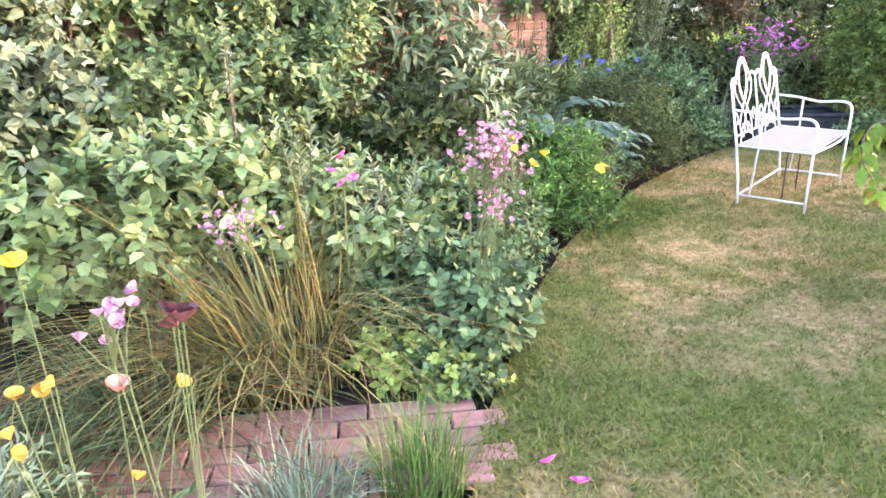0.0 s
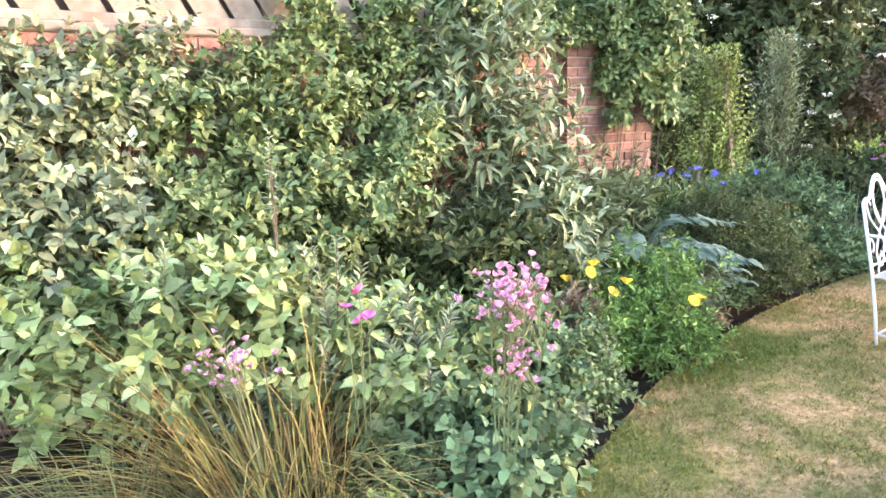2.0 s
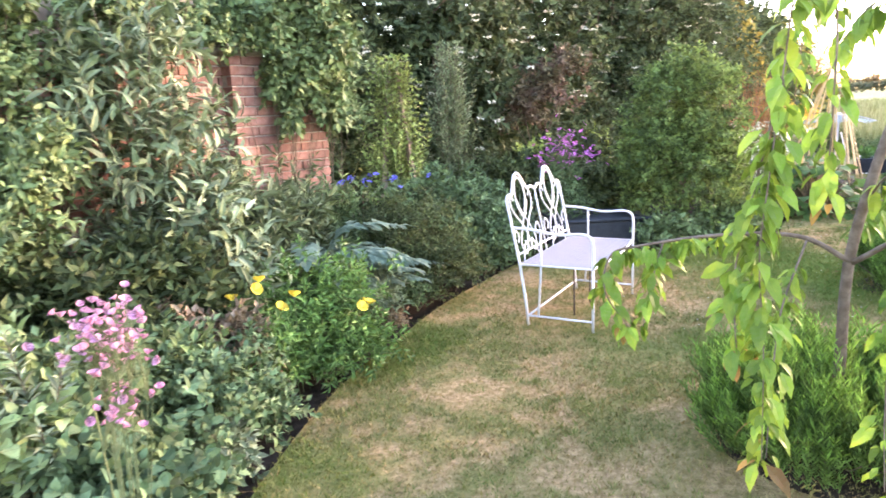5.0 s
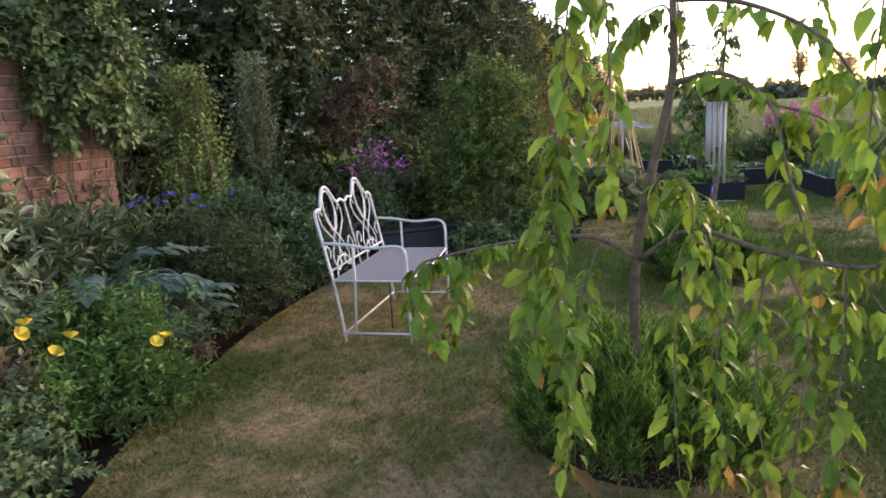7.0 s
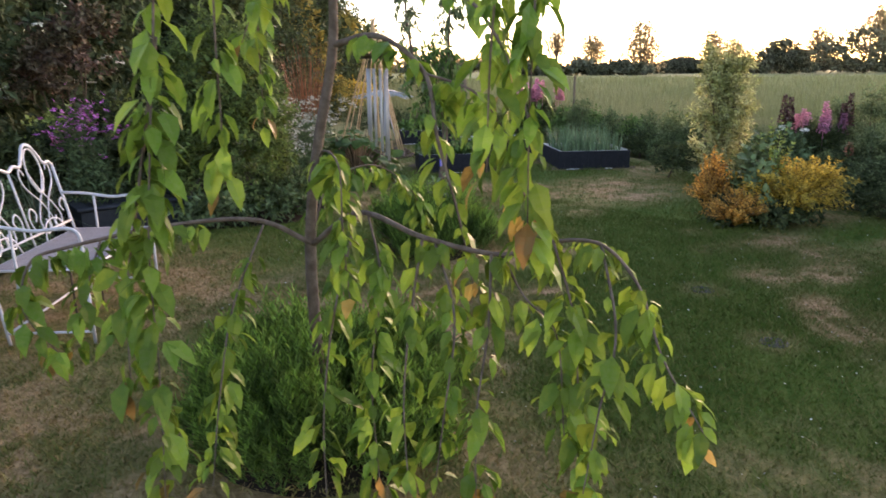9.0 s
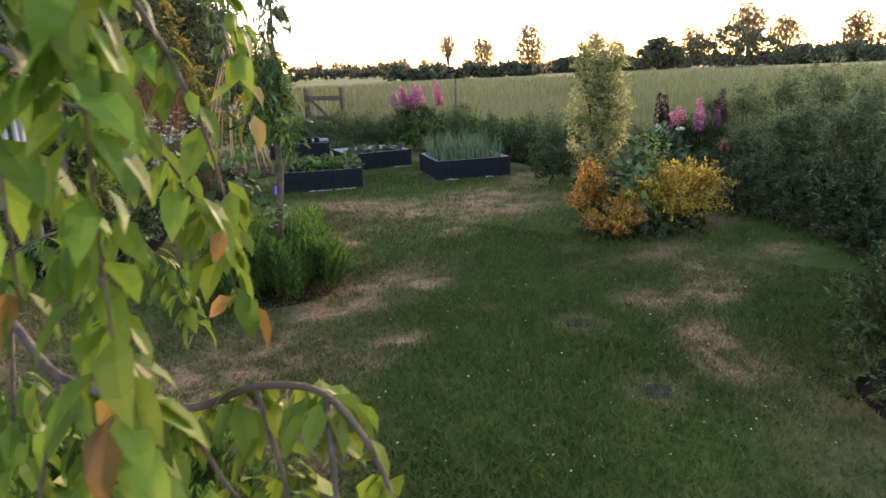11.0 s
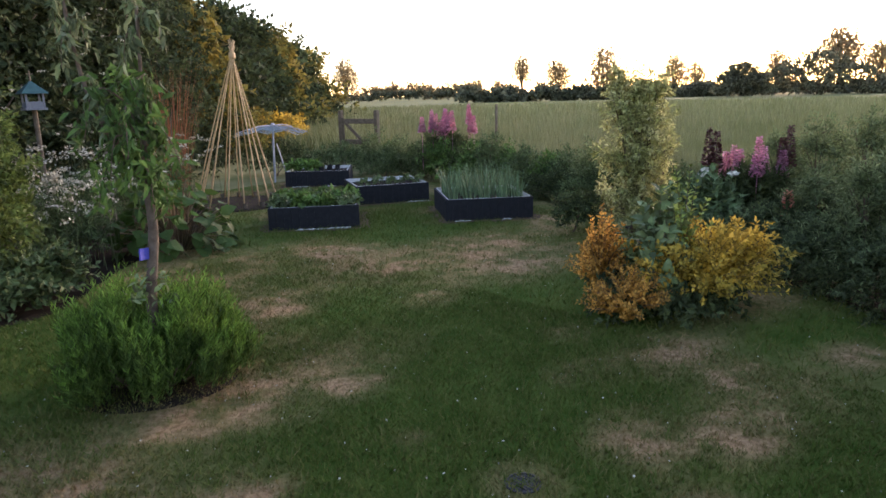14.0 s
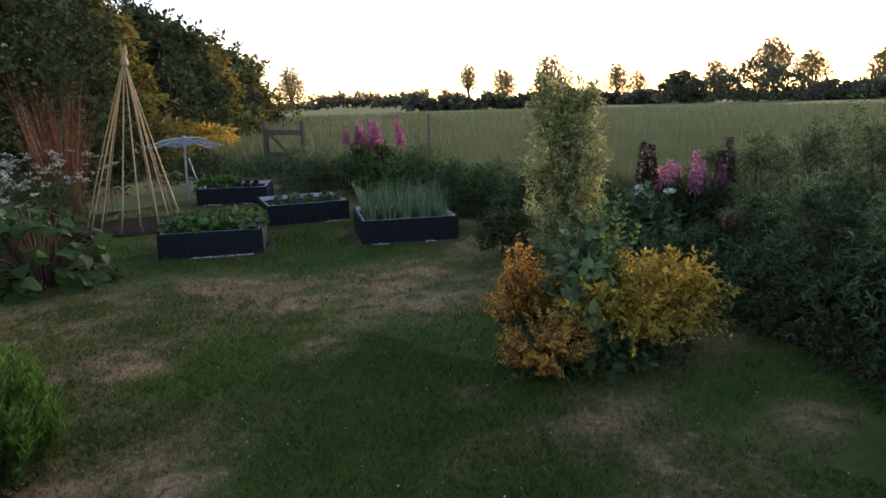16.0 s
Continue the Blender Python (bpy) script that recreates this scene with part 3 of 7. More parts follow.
def blades(n, centre_radius, length, width, lean, mat_bend=0.66, segments=4, origin=(0, 0), curl=0.0, sweep=(0, 0)):
    """A tuft of arching grass blades."""
    s = Shape()
    a = rng.uniform(0, 2 * math.pi, n)
    r0 = centre_radius * np.sqrt(rng.random(n))
    base = np.stack((origin[0] + r0 * np.cos(a), origin[1] + r0 * np.sin(a), np.zeros(n) - 0.02), 1)
    b = a + rng.normal(0, 0.5, n)
    out = np.stack((np.cos(b), np.sin(b), np.zeros(n)), 1)
    side = np.stack((-np.sin(b), np.cos(b), np.zeros(n)), 1)
    ln = length * (0.55 + 0.6 * rng.random(n))
    le = lean * (0.2 + 1.1 * rng.random(n))
    turn = curl * rng.normal(size=n)
    rows = []
    for t in np.linspace(0, 1, segments + 1):
        rise = ln * (t - mat_bend * t ** 2.4 * np.minimum(le, 1.4))
        go = ln * le * t ** 1.6 * 0.75
        c = base + (out + side * (turn * t)[:, None]) * go[:, None] + np.array((0, 0, 1)) * rise[:, None] + np.array((*sweep, 0)) * (ln * t ** 1.5)[:, None]
        w = width * (1 - 0.92 * t ** 1.5)
        rows.append(c - side * w / 2)
        rows.append(c + side * w / 2)
    v = np.stack(rows, 1)
    s.many(v, [(2 * i, 2 * i + 1, 2 * i + 3, 2 * i + 2) for i in range(segments)])
    return s


def value_noise(x, y, scale, seed):
    g = np.random.default_rng(seed).random((64, 64))
    u, v = np.asarray(x) * scale + 300, np.asarray(y) * scale + 300
    i, j = np.floor(u).astype(int), np.floor(v).astype(int)
    a, b = u - i, v - j
    a, b = a * a * (3 - 2 * a), b * b * (3 - 2 * b)
    i, j = i % 64, j % 64
    k, l = (i + 1) % 64, (j + 1) % 64
    return g[i, j] * (1 - a) * (1 - b) + g[k, j] * a * (1 - b) + g[i, l] * (1 - a) * b + g[k, l] * a * b


# ---- ground ----
lawn_rim = smooth_line([(0.66, 1.9), (0.70, 2.3), (0.81, 2.78), (0.97, 3.46), (1.28, 4.38), (1.69, 5.16), (2.12, 5.9), (2.65, 6.6), (3.12, 7.15), (3.7, 7.42), (4.5, 7.25), (5.24, 6.97), (5.75, 7.08), (6.6, 8.15),
                        (7.6, 8.95), (8.2, 9.9), (9.6, 12.4), (12.2, 12.6), (12.7, 10.2), (12.1, 7.6), (11.2, 6.0), (10.4, 4.6), (9.98, 3.5), (9.6, 2.92), (9.2, 2.37), (8.4, 1.75), (7.4, 1.55), (6.4, 1.70), (5.85, 1.35),
                        (5.5, 0.85), (4.6, 0.1), (3.0, -0.7), (1.0, -1.2), (-1.5, -1.2), (-1.6, 0.6), (-0.4, 1.15), (0.3, 1.35)], 6)[:, :2]
# dry spots: x, y, half length
dry_spots = [(4.4, 3.6, 0.4), (10.15, 7.5, 0.3), (10.95, 6.75, 0.3), (10.6, 8.2, 0.3), (1.8, 3.9, 0.5), (2.35, 4.5, 0.45), (2.28, 3.65, 0.5), (3.1, 5.4, 0.6), (1.3, 4.2, 0.25), (2.3, 5.7, 0.4), (3.6, 6.2, 0.6), (4.3, 4.83, 0.5),
             (2, 3.2, 0.5), (1.7, 4.15, 0.25), (1.85, 3.85, 0.25), (2.37, 4.57, 0.2), (2.35, 3.6, 0.3), (3.97, 5.82, 0.35), (1.3, 4.29, 0.15), (2.82, 3.49, 0.25), (4.97, 4.4, 0.36), (4.73, 4.44, 0.25), (4.49, 4.23, 0.2), (5.11, 4.13, 0.28),
             (5.22, 3.79, 0.26), (5.94, 4.64, 0.26), (5.58, 3.77, 0.2), (5.61, 4.58, 0.2), (6.26, 3.69, 0.2), (6.97, 2.97, 0.36), (7.35, 3.61, 0.28), (7.81, 4.02, 0.22), (7.61, 2.76, 0.3), (7.96, 2.98, 0.22), (8.04, 3.37, 0.4), (7.27, 2.64, 0.22),
             (6.32, 2.31, 0.26), (6.27, 2.09, 0.2), (8.17, 6.26, 0.32), (9.58, 6.21, 0.36), (8.99, 5.42, 0.22), (8.39, 7.15, 0.3), (7.74, 5.21, 0.26), (6.97, 5.9, 0.3), (6.56, 2.49, 0.2), (8.7, 2.58, 0.25), (6.42, 4.32, 0.2)]

drain_spots = [(5.756, 2.381), (6.331, 3.11)]
lush_spots = [(7.5, 4.5, .6), (6.75, 4.0, .7), (5.9, 3.2, .7), (5.4, 3.2, .5), (6.1, 2.8, .5), (4.9, 2.5, .7), (8.05, 4.6, .4), (8.8, 2.7, .7)]


def dryness(x, y):
    region = 0.28 + 0.35 * np.clip((4.6 - x) / 1.6, 0, 1) + 0.9 * (value_noise(x, y, 1.1, 3) - 0.5)
    for sx, sy, r in dry_spots:
        region = region + 0.95 * np.exp(-(((x - sx) / r) ** 2 + ((y - sy) / (0.8 * r)) ** 2) * 1.1)
    for sx, sy, r in lush_spots:
        region = region - 0.55 * np.exp(-((x - sx) ** 2 + (y - sy) ** 2) / r ** 2)
    region = np.clip(region, 0, 1)
    grain = 0.36 * value_noise(x, y, 3.6, 4) + 0.38 * value_noise(x, y, 9.0, 5) + 0.39 * value_noise(x, y, 23.0, 9)
    spot = np.clip((grain - 0.49) / 0.20, 0, 1)
    far = np.clip(x - 4.0, 0, 1)
    d = 0.02 + region * (0.34 + (0.46 + 0.4 * far) * spot)
    for sx, sy in drain_spots:
        d = d + 0.35 * np.exp(-((np.hypot(x - sx, y - sy) - 0.11) / 0.06) ** 2)
    return np.clip(d, 0.0, 0.95)


def inside(x, y, rim):
    hit = np.zeros(np.shape(x), bool)
    for (ax, ay), (bx, by) in zip(rim, np.roll(rim, -1, 0)):
        cross = ((ay > y) != (by > y)) & (x < (bx - ax) * (y - ay) / (by - ay + 1e-12) + ax)
        hit ^= cross
    return hit


def build_lawn():
    from mathutils.geometry import delaunay_2d_cdt
    gx, gy = np.meshgrid(np.arange(-1.5, 13, 0.085), np.arange(-1.2, 12.6, 0.085))
    gx, gy = gx.ravel() + rng.normal(0, 0.015, gx.size), gy.ravel() + rng.normal(0, 0.015, gy.size)
    keep = inside(gx, gy, lawn_rim)
    pts = [Vector(p) for p in lawn_rim] + [Vector(p) for p in zip(gx[keep], gy[keep])]
    k = len(lawn_rim)
    co, _, faces, *_ = delaunay_2d_cdt(pts, [], [list(range(k))], 1, 1e-5)
    xy = np.array([tuple(p) for p in co])
    z = 0.012 * (value_noise(xy[:, 0], xy[:, 1], 2.0, 8) - 0.5)
    s = Shape().add(np.column_stack((xy, z)), [f if (co[f[1]] - co[f[0]]).cross(co[f[2]] - co[f[0]]) > 0 else f[::-1] for f in faces])
    rim = np.column_stack((lawn_rim, np.full(k, 0.004)))
    low = rim - np.array((0, 0, 0.09))
    s.add(np.vstack((rim, low)), [(i, (i + 1) % k, k + (i + 1) % k, k + i) for i in range(k)])
    ob = structure("lawn", s, M["turf"], "mown lawn, green with straw-coloured dry patches", "lawn")
    dry = ob.data.attributes.new("dry", "FLOAT", "POINT")
    v = np.array([p.co[:] for p in ob.data.vertices])
    dry.data.foreach_set("value", dryness(v[:, 0], v[:, 1]).astype(np.float32))


def build_lawn_blades():
    def scatter(x0, x1, y0, y1, per_metre, tall):
        n = int((x1 - x0) * (y1 - y0) * per_metre)
        x, y = rng.uniform(x0, x1, n), rng.uniform(y0, y1, n)
        ok = inside(x, y, lawn_rim)
        return x[ok], y[ok], np.full(ok.sum(), tall)
    sets = [scatter(0.4, 4.2, 1.6, 5.2, 9000, 0.022), scatter(4.2, 8.2, 1.2, 5.2, 9000, 0.022), scatter(1.5, 8.2, 5.2, 7.6, 4500, 0.025), scatter(8.2, 11.6, 2.4, 9.0, 1500, 0.036), scatter(5.8, 11.6, 7.6, 12.4, 700, 0.04), scatter(-1.6, 6.4, -1.2, 1.2, 2600, 0.022), scatter(-1.6, 4.2, 1.2, 1.6, 2600, 0.022)]
    x, y, tall = (np.concatenate([s[i] for s in sets]) for i in range(3))
    n = len(x)
    dry = dryness(x, y)
    keep = rng.random(n) > 0.55 * dry
    x, y, tall, dry = x[keep], y[keep], tall[keep], dry[keep]
    n = len(x)
    tall = tall * (0.5 + rng.random(n)) * (1.15 - 0.5 * dry)
    a = rng.uniform(0, 6.28, n)
    lean = rng.normal(0, 0.8, (n, 2)) * tall[:, None]
    half = 0.0028 + 0.0022 * rng.random(n)
    v = np.zeros((n, 3, 3))
    v[:, 0] = np.stack((x - half * np.cos(a), y - half * np.sin(a), np.full(n, -0.004)), 1)
    v[:, 1] = np.stack((x + half * np.cos(a), y + half * np.sin(a), np.full(n, -0.004)), 1)
    v[:, 2] = np.stack((x + lean[:, 0], y + lean[:, 1], tall), 1)
    me = bpy.data.meshes.new("lawn_grass")
    me.vertices.add(3 * n)
    me.vertices.foreach_set("co", v.ravel())
    me.loops.add(3 * n)
    me.loops.foreach_set("vertex_index", np.arange(3 * n))
    me.polygons.add(n)
    me.polygons.foreach_set("loop_start", np.arange(n) * 3)
    me.update(calc_edges=True)
    me.attributes.new("dry", "FLOAT", "POINT").data.foreach_set("value", np.repeat(np.clip(dry + rng.normal(0, 0.17, n), 0, 1), 3).astype(np.float32))
    me.materials.append(M["blades"])
    tagged(new("lawn_grass", me), "short mown grass blades of the lawn", "grass", "", "stuff")


def build_ground():
    s = Shape()
    r = [0, 6, 12, 20, 35, 60, 110, 200, 400, 900, 2500]
    k = 48
    verts = [(6, 6, -0.07)]
    for q in r[1:]:
        verts += [(6 + q * math.cos(2 * math.pi * a / k), 6 + q * math.sin(2 * math.pi * a / k), -0.07) for a in range(k)]
    faces = [(0, 1 + a, 1 + (a + 1) % k) for a in range(k)]
    for i in range(len(r) - 2):
        o = 1 + i * k
        faces += [(o + a, o + k + a, o + k + (a + 1) % k, o + (a + 1) % k) for a in range(k)]
    structure("ground", s.add(verts, faces), M["field"], "meadow ground of long grass reaching the horizon", "ground")
    bed = smooth_line([(-3.2, 1.0), (-3.4, 3.0), (-1.9, 4.2), (0.7, 7.1), (0.6, 9.8), (4.5, 10.2), (7.5, 11.6), (9.4, 12.9), (9.9, 12.5), (8.4, 9.7), (7.7, 8.7), (6.7, 7.9), (5.8, 6.8), (5.2, 6.7), (3.9, 7.1), (3.3, 6.8), (2.4, 5.6), (1.6, 4.3), (1.2, 3.0), (0.9, 1.3), (0, 0.9)], 4)
    s = Shape().add(np.column_stack((bed[:, :2], np.full(len(bed), -0.045))), [tuple(range(len(bed)))[::-1]])
    structure("border_soil", s, M["soil"], "dark crumbly soil of the planted border", "soil")
    bed = smooth_line([(9.9, 3.9), (9.3, 2.7), (8.4, 2.0), (6.4, 1.8), (5.6, 1.2), (4.4, 0.2), (5.0, -2.0), (9.5, -1.0), (12.5, 2.2), (13.0, 5.0), (11.4, 5.8)], 4)
    s = Shape().add(np.column_stack((bed[:, :2], np.full(len(bed), -0.05))), [tuple(range(len(bed)))])
    structure("border_soil_far", s, M["soil"], "dark soil of the border along the meadow", "soil")


build_ground()
build_lawn()


# ---- garden wall ----
WALL_A, WALL_B = np.array((-3.3, 1.76)), np.array((0.58, 6.18))
WALL_TURN = math.degrees(math.atan2(WALL_B[1] - WALL_A[1], WALL_B[0] - WALL_A[0]))
WALL_LONG = float(np.linalg.norm(WALL_B - WALL_A))


def brick_mesh(name, length, deep, high, mat):
    s = Shape().box((0, 0, 0), (length, deep, high), bevel=0.006)
    return s.mesh(name, mat)


def lay_bricks(owner, long, rows, face_y, first, whole, z0, limit):
    """Stretcher courses along +x on the side face_y; the first `limit` by `first` order are pieces, the rest joined."""
    spots = []
    for row in range(rows):
        x = 0.0 if row % 2 == 0 else -0.1125
        while x < long - 0.02:
            spots.append((x, row))
            x += 0.225
    spots.sort(key=lambda p: abs(p[0] - first[0]) + 0.5 * abs(p[1] * 0.075 - first[1]))
    rest = Shape()
    for i, (x, row) in enumerate(spots):
        lo, hi = max(x, 0), min(x + 0.215, long)
        if hi - lo < 0.03:
            continue
        y = face_y - rng.uniform(0, 0.006)
        if i < limit and hi - lo > 0.2:
            b = part("brick", whole, None, owner)
            b.matrix_local = pose(lo, y, z0 + row * 0.075, 0, rng.normal(0, 0.4), rng.normal(0, 0.5))
        else:
            rest.box((lo, y, z0 + row * 0.075), (hi, y + 0.05, z0 + row * 0.075 + 0.065), bevel=0.005)
    part("brickwork", rest, M["brick"], owner, kind="stuff")


def build_wall():
    wall = thing("wall_garden", "old red brick garden wall, mostly overgrown with leaves", "wall", (WALL_A[0], WALL_A[1], -0.05), WALL_TURN, kind="structure")
    part("mortar_core", Shape().box((0, 0.012, 0), (WALL_LONG, 0.2, 2.02)), M["mortar"], wall)
    part("coping_course", Shape().box((0, -0.02, 2.02), (WALL_LONG, 0.23, 2.075), bevel=0.012), M["fence"], wall, "pale stone ledge on the wall")
    whole = brick_mesh("brick", 0.215, 0.05, 0.065, M["brick"])
    lay_bricks(wall, WALL_LONG, 27, 0.0, (5.0, 1.4), whole, 0.0, 240)
    pier = thing("brick_pier", "red brick pier at the end of the garden wall", "pier", (WALL_B[0], WALL_B[1], -0.05), WALL_TURN, kind="structure")
    part("mortar_core", Shape().box((0.012, -0.09, 0), (0.33, 0.25, 2.03)), M["mortar"], pier)
    part("cap", Shape().box((-0.03, -0.14, 2.03), (0.37, 0.29, 2.10), bevel=0.02), M["mortar"], pier, "pale cap stone")
    head = brick_mesh("brick", 0.1025, 0.05, 0.065, M["brick"])
    for row in range(27):
        z, odd = row * 0.075, row % 2 == 1
        part("brick", whole if odd else head, None, pier).matrix_local = pose(0.0, -0.10, z)
        part("brick", head if odd else whole, None, pier).matrix_local = pose(0.225 if odd else 0.1125, -0.10, z)
        part("brick", whole, None, pier).matrix_local = pose(0.0, 0.15 if odd else 0.24, z, 0, 0, -90)
        part("brick", whole, None, pier).matrix_local = pose(0.338, -0.046 if odd else 0.03, z, 0, 0, 90)
        if not odd:
            part("brick", head, None, pier).matrix_local = pose(0.336, -0.078, z, 0, 0, 90)
    # the wall goes on behind the pier, set back and shaded
    back = thing("wall_garden_far", "red brick wall stretch set back behind the pier, half in leaf", "wall", (WALL_B[0] + 0.26, WALL_B[1] + 0.17, -0.05), WALL_TURN - 8, kind="structure")
    part("mortar_core", Shape().box((0, 0.012, 0), (0.62, 0.2, 1.85)), M["mortar"], back)
    part("coping_course", Shape().box((0, -0.03, 1.85), (0.62, 0.23, 1.92), bevel=0.015), M["brick"], back)
    lay_bricks(back, 0.62, 24, 0.0, (0.3, 1.1), whole, 0.0, 120)


def build_trellis():
    t = thing("trellis_fence", "weathered timber trellis of diagonal slats on top of the brick wall", "fence", (WALL_A[0], WALL_A[1], 2.026), WALL_TURN, kind="structure")
    part("top_rail", Shape().box((0, 0.03, 0.285), (WALL_LONG - 0.1, 0.125, 0.345), bevel=0.012), M["fence"], t)
    part("bottom_rail", Shape().box((0, 0.045, 0.0), (WALL_LONG - 0.1, 0.10, 0.055), bevel=0.008), M["fence"], t)
    v = np.array([(0, 0.058, 0.03), (0.175, 0.058, 0.03), (0.035, 0.058, 0.29), (-0.14, 0.058, 0.29)])
    me = Shape().add(np.vstack((v, v + (0, 0.02, 0))), [(0, 1, 2, 3), (7, 6, 5, 4), (0, 4, 5, 1), (1, 5, 6, 2), (2, 6, 7, 3), (3, 7, 4, 0)]).mesh("slat", M["fence"])
    x = 0.2
    while x < WALL_LONG - 0.25:
        part("slat", me, None, t).matrix_local = pose(x, rng.normal(0, 0.004), 0, 0, rng.normal(0, 1.2), 0)
        x += 0.215 + rng.normal(0, 0.006)
    # added dark sheet: makes the gaps between the slats read as shade
    part("back_board", Shape().box((0, 0.13, 0.0), (WALL_LONG - 0.1, 0.145, 0.283)), M["darkwood"], t, "added dark panel that gives the gaps between slats their shade")
    post = Shape().box((-0.03, 0.082, 0.0), (0.03, 0.128, 0.284), bevel=0.006).mesh("post", M["fence"])
    for x in (0.05, 1.8, 3.6, 5.3):
        part("post", post, None, t).matrix_local = pose(x, 0, 0)


build_wall()
build_trellis()


# ---- brick paving ----
def build_paving():
    ob = thing("brick_paving", "worn red brick paving strip with open joints", "paving", (-0.25, 2.12, -0.03), 9, kind="structure")
    part("sand_bed", Shape().box((-1.35, -0.26, -0.03), (0.92, 0.26, 0.0)), M["soil"], ob)
    me = Shape().box((-0.1, -0.048, 0), (0.1, 0.048, 0.03), bevel=0.007).mesh("paving_brick", M["paver"])
    for i in range(11):
        for j in range(5):
            b = part("paving_brick", me, None, ob)
            b.matrix_local = pose(-1.22 + i * 0.208 + (0.1 if j % 2 else 0), -0.21 + j * 0.105, rng.uniform(0, 0.006), rng.normal(0, 0.8), rng.normal(0, 0.8), rng.normal(0, 0.8))


build_paving()


# ---- white bench ----
def build_bench():
    w, d = 1.04, 0.46
    b = thing("garden_bench", "white painted iron garden bench with looped scroll back", "bench", (2.62, 5.21, 0.0), math.degrees(math.atan2(0.80, 0.62)))
    white = M["white"]

    def back(u, z):
        return (u, 0.055 + 0.20 * max(z - 0.43, 0.0), z)

    for u in (0.0, w):
        part("back_post", Shape().tube([(u, 0.0, 0.0), (u, 0.02, 0.2), back(u, 0.43), back(u, 0.88)], 0.0098, sides=8), white, b, smooth=True)
        part("leg", Shape().tube([(u, -d, 0.0), (u, -d, 0.43)], 0.0092, sides=8), white, b, smooth=True)
        arm = smooth_line([back(u, 0.69), (u, -0.05, 0.68), (u, -0.22, 0.655), (u, -d + 0.10, 0.665), (u, -d + 0.03, 0.655), (u, -d, 0.60), (u, -d, 0.43)], 6)
        part("armrest", Shape().tube(arm, 0.0098, sides=8), white, b, smooth=True)
        part("arm_strut", Shape().tube([(u, -0.10, 0.675), (u, -0.10, 0.44), (u, -0.075, 0.08)], 0.008, sides=6), white, b, smooth=True)
        part("side_stretcher", Shape().tube([(u, 0.0, 0.075), (u, -d, 0.075)], 0.0082), white, b, smooth=True)
    part("back_stretcher", Shape().tube([(0, 0.0, 0.075), (w, 0.0, 0.075)], 0.0075), white, b, smooth=True)
    for u in (0.33, 0.7):
        part("thin_leg", Shape().tube([(u, -0.22, 0.0), (u, -0.22, 0.43)], 0.006), M["darkwood"], b, "thin dark metal prop under the seat", smooth=True)
    # seat: frame and woven metal strips
    rim = smooth_line([(0, 0.05, 0.435), (0, -d, 0.435)], 2).tolist() + smooth_line([(0, -d, 0.435), (w / 2, -d - 0.035, 0.435), (w, -d, 0.435)], 5).tolist() + [(w, 0.05, 0.435), (0, 0.05, 0.435)]
    part("seat_frame", Shape().tube(rim, 0.0075), white, b, smooth=True)
    seat = part("seat", Shape().box((0.0, 0.040, 0.434), (w, 0.052, 0.441)).box((0.0, -d, 0.434), (w, -d + 0.012, 0.441)), M["seat_mesh"], b, "pale grey woven metal strip seat")
    strip = Shape().box((-0.007, -d + 0.013, 0), (0.007, 0.039, 0.0035)).mesh("seat_strip", M["seat_mesh"])
    for k in range(46):
        part("seat_strip", strip, None, seat).matrix_local = pose(0.01 + k * (w - 0.02) / 45, 0, 0.435)
    cross = Shape().box((0, -0.006, 0), (w, 0.006, 0.0035)).mesh("cross_strip", M["seat_mesh"])
    for k in range(1, 21):
        part("cross_strip", cross, None, seat).matrix_local = pose(0, 0.045 - k * 0.0235, 0.4388)
    rail = [back(u, z) for u, z in ((0, 0.88), (0.04, 0.905), (0.10, 0.905), (0.14, 0.96), (0.20, 1.025), (0.27, 1.03), (0.33, 0.965), (0.38, 0.915), (0.45, 0.925), (0.52, 0.90), (0.59, 0.925), (0.66, 0.915), (0.71, 0.965), (0.77, 1.03), (0.84, 1.025), (0.90, 0.96), (0.94, 0.905), (1.0, 0.905), (1.04, 0.88))]
    part("top_rail", Shape().tube(smooth_line(rail, 5), 0.0105, sides=8), white, b, smooth=True)
    part("back_bar", Shape().tube([back(0, 0.50), back(w, 0.50)], 0.0075), white, b, smooth=True)
    part("centre_bar", Shape().tube([back(0.52, 0.43), back(0.52, 0.90)], 0.0075), white, b, smooth=True)
    for c in (0.235, 0.805):
        loop = [back(c + 0.085 * math.sin(a) * (1 if math.cos(a) > -0.5 else 0.8), 0.87 + 0.14 * math.cos(a)) for a in np.linspace(0, 2 * math.pi, 20)]
        part("oval", Shape().tube(loop, 0.0065), white, b, smooth=True)
        for sgn in (-1, 1):
            sweep = [back(c + sgn * x, z) for x, z in ((0.085, 0.87), (0.02, 0.76), (-0.07, 0.66), (-0.13, 0.56), (-0.09, 0.48), (-0.04, 0.52), (-0.065, 0.57))]
            part("scroll", Shape().tube(smooth_line(sweep, 6), 0.0056), white, b, smooth=True)
            outer = [back(c + sgn * x, z) for x, z in ((0.13, 0.86), (0.16, 0.90), (0.185, 0.86), (0.16, 0.78), (0.05, 0.68), (-0.02, 0.57), (-0.03, 0.50))]
            part("scroll", Shape().tube(smooth_line(outer, 6), 0.0056), white, b, smooth=True)
            low = [back(c + sgn * x, z) for x, z in ((0.21, 0.50), (0.24, 0.60), (0.20, 0.66), (0.155, 0.62), (0.18, 0.575))]
            part("scroll", Shape().tube(smooth_line(low, 6), 0.0056), white, b, smooth=True)
        arch = [back(c + x, z) for x, z in ((-0.14, 0.44), (-0.09, 0.535), (0, 0.56), (0.09, 0.535), (0.14, 0.44))]
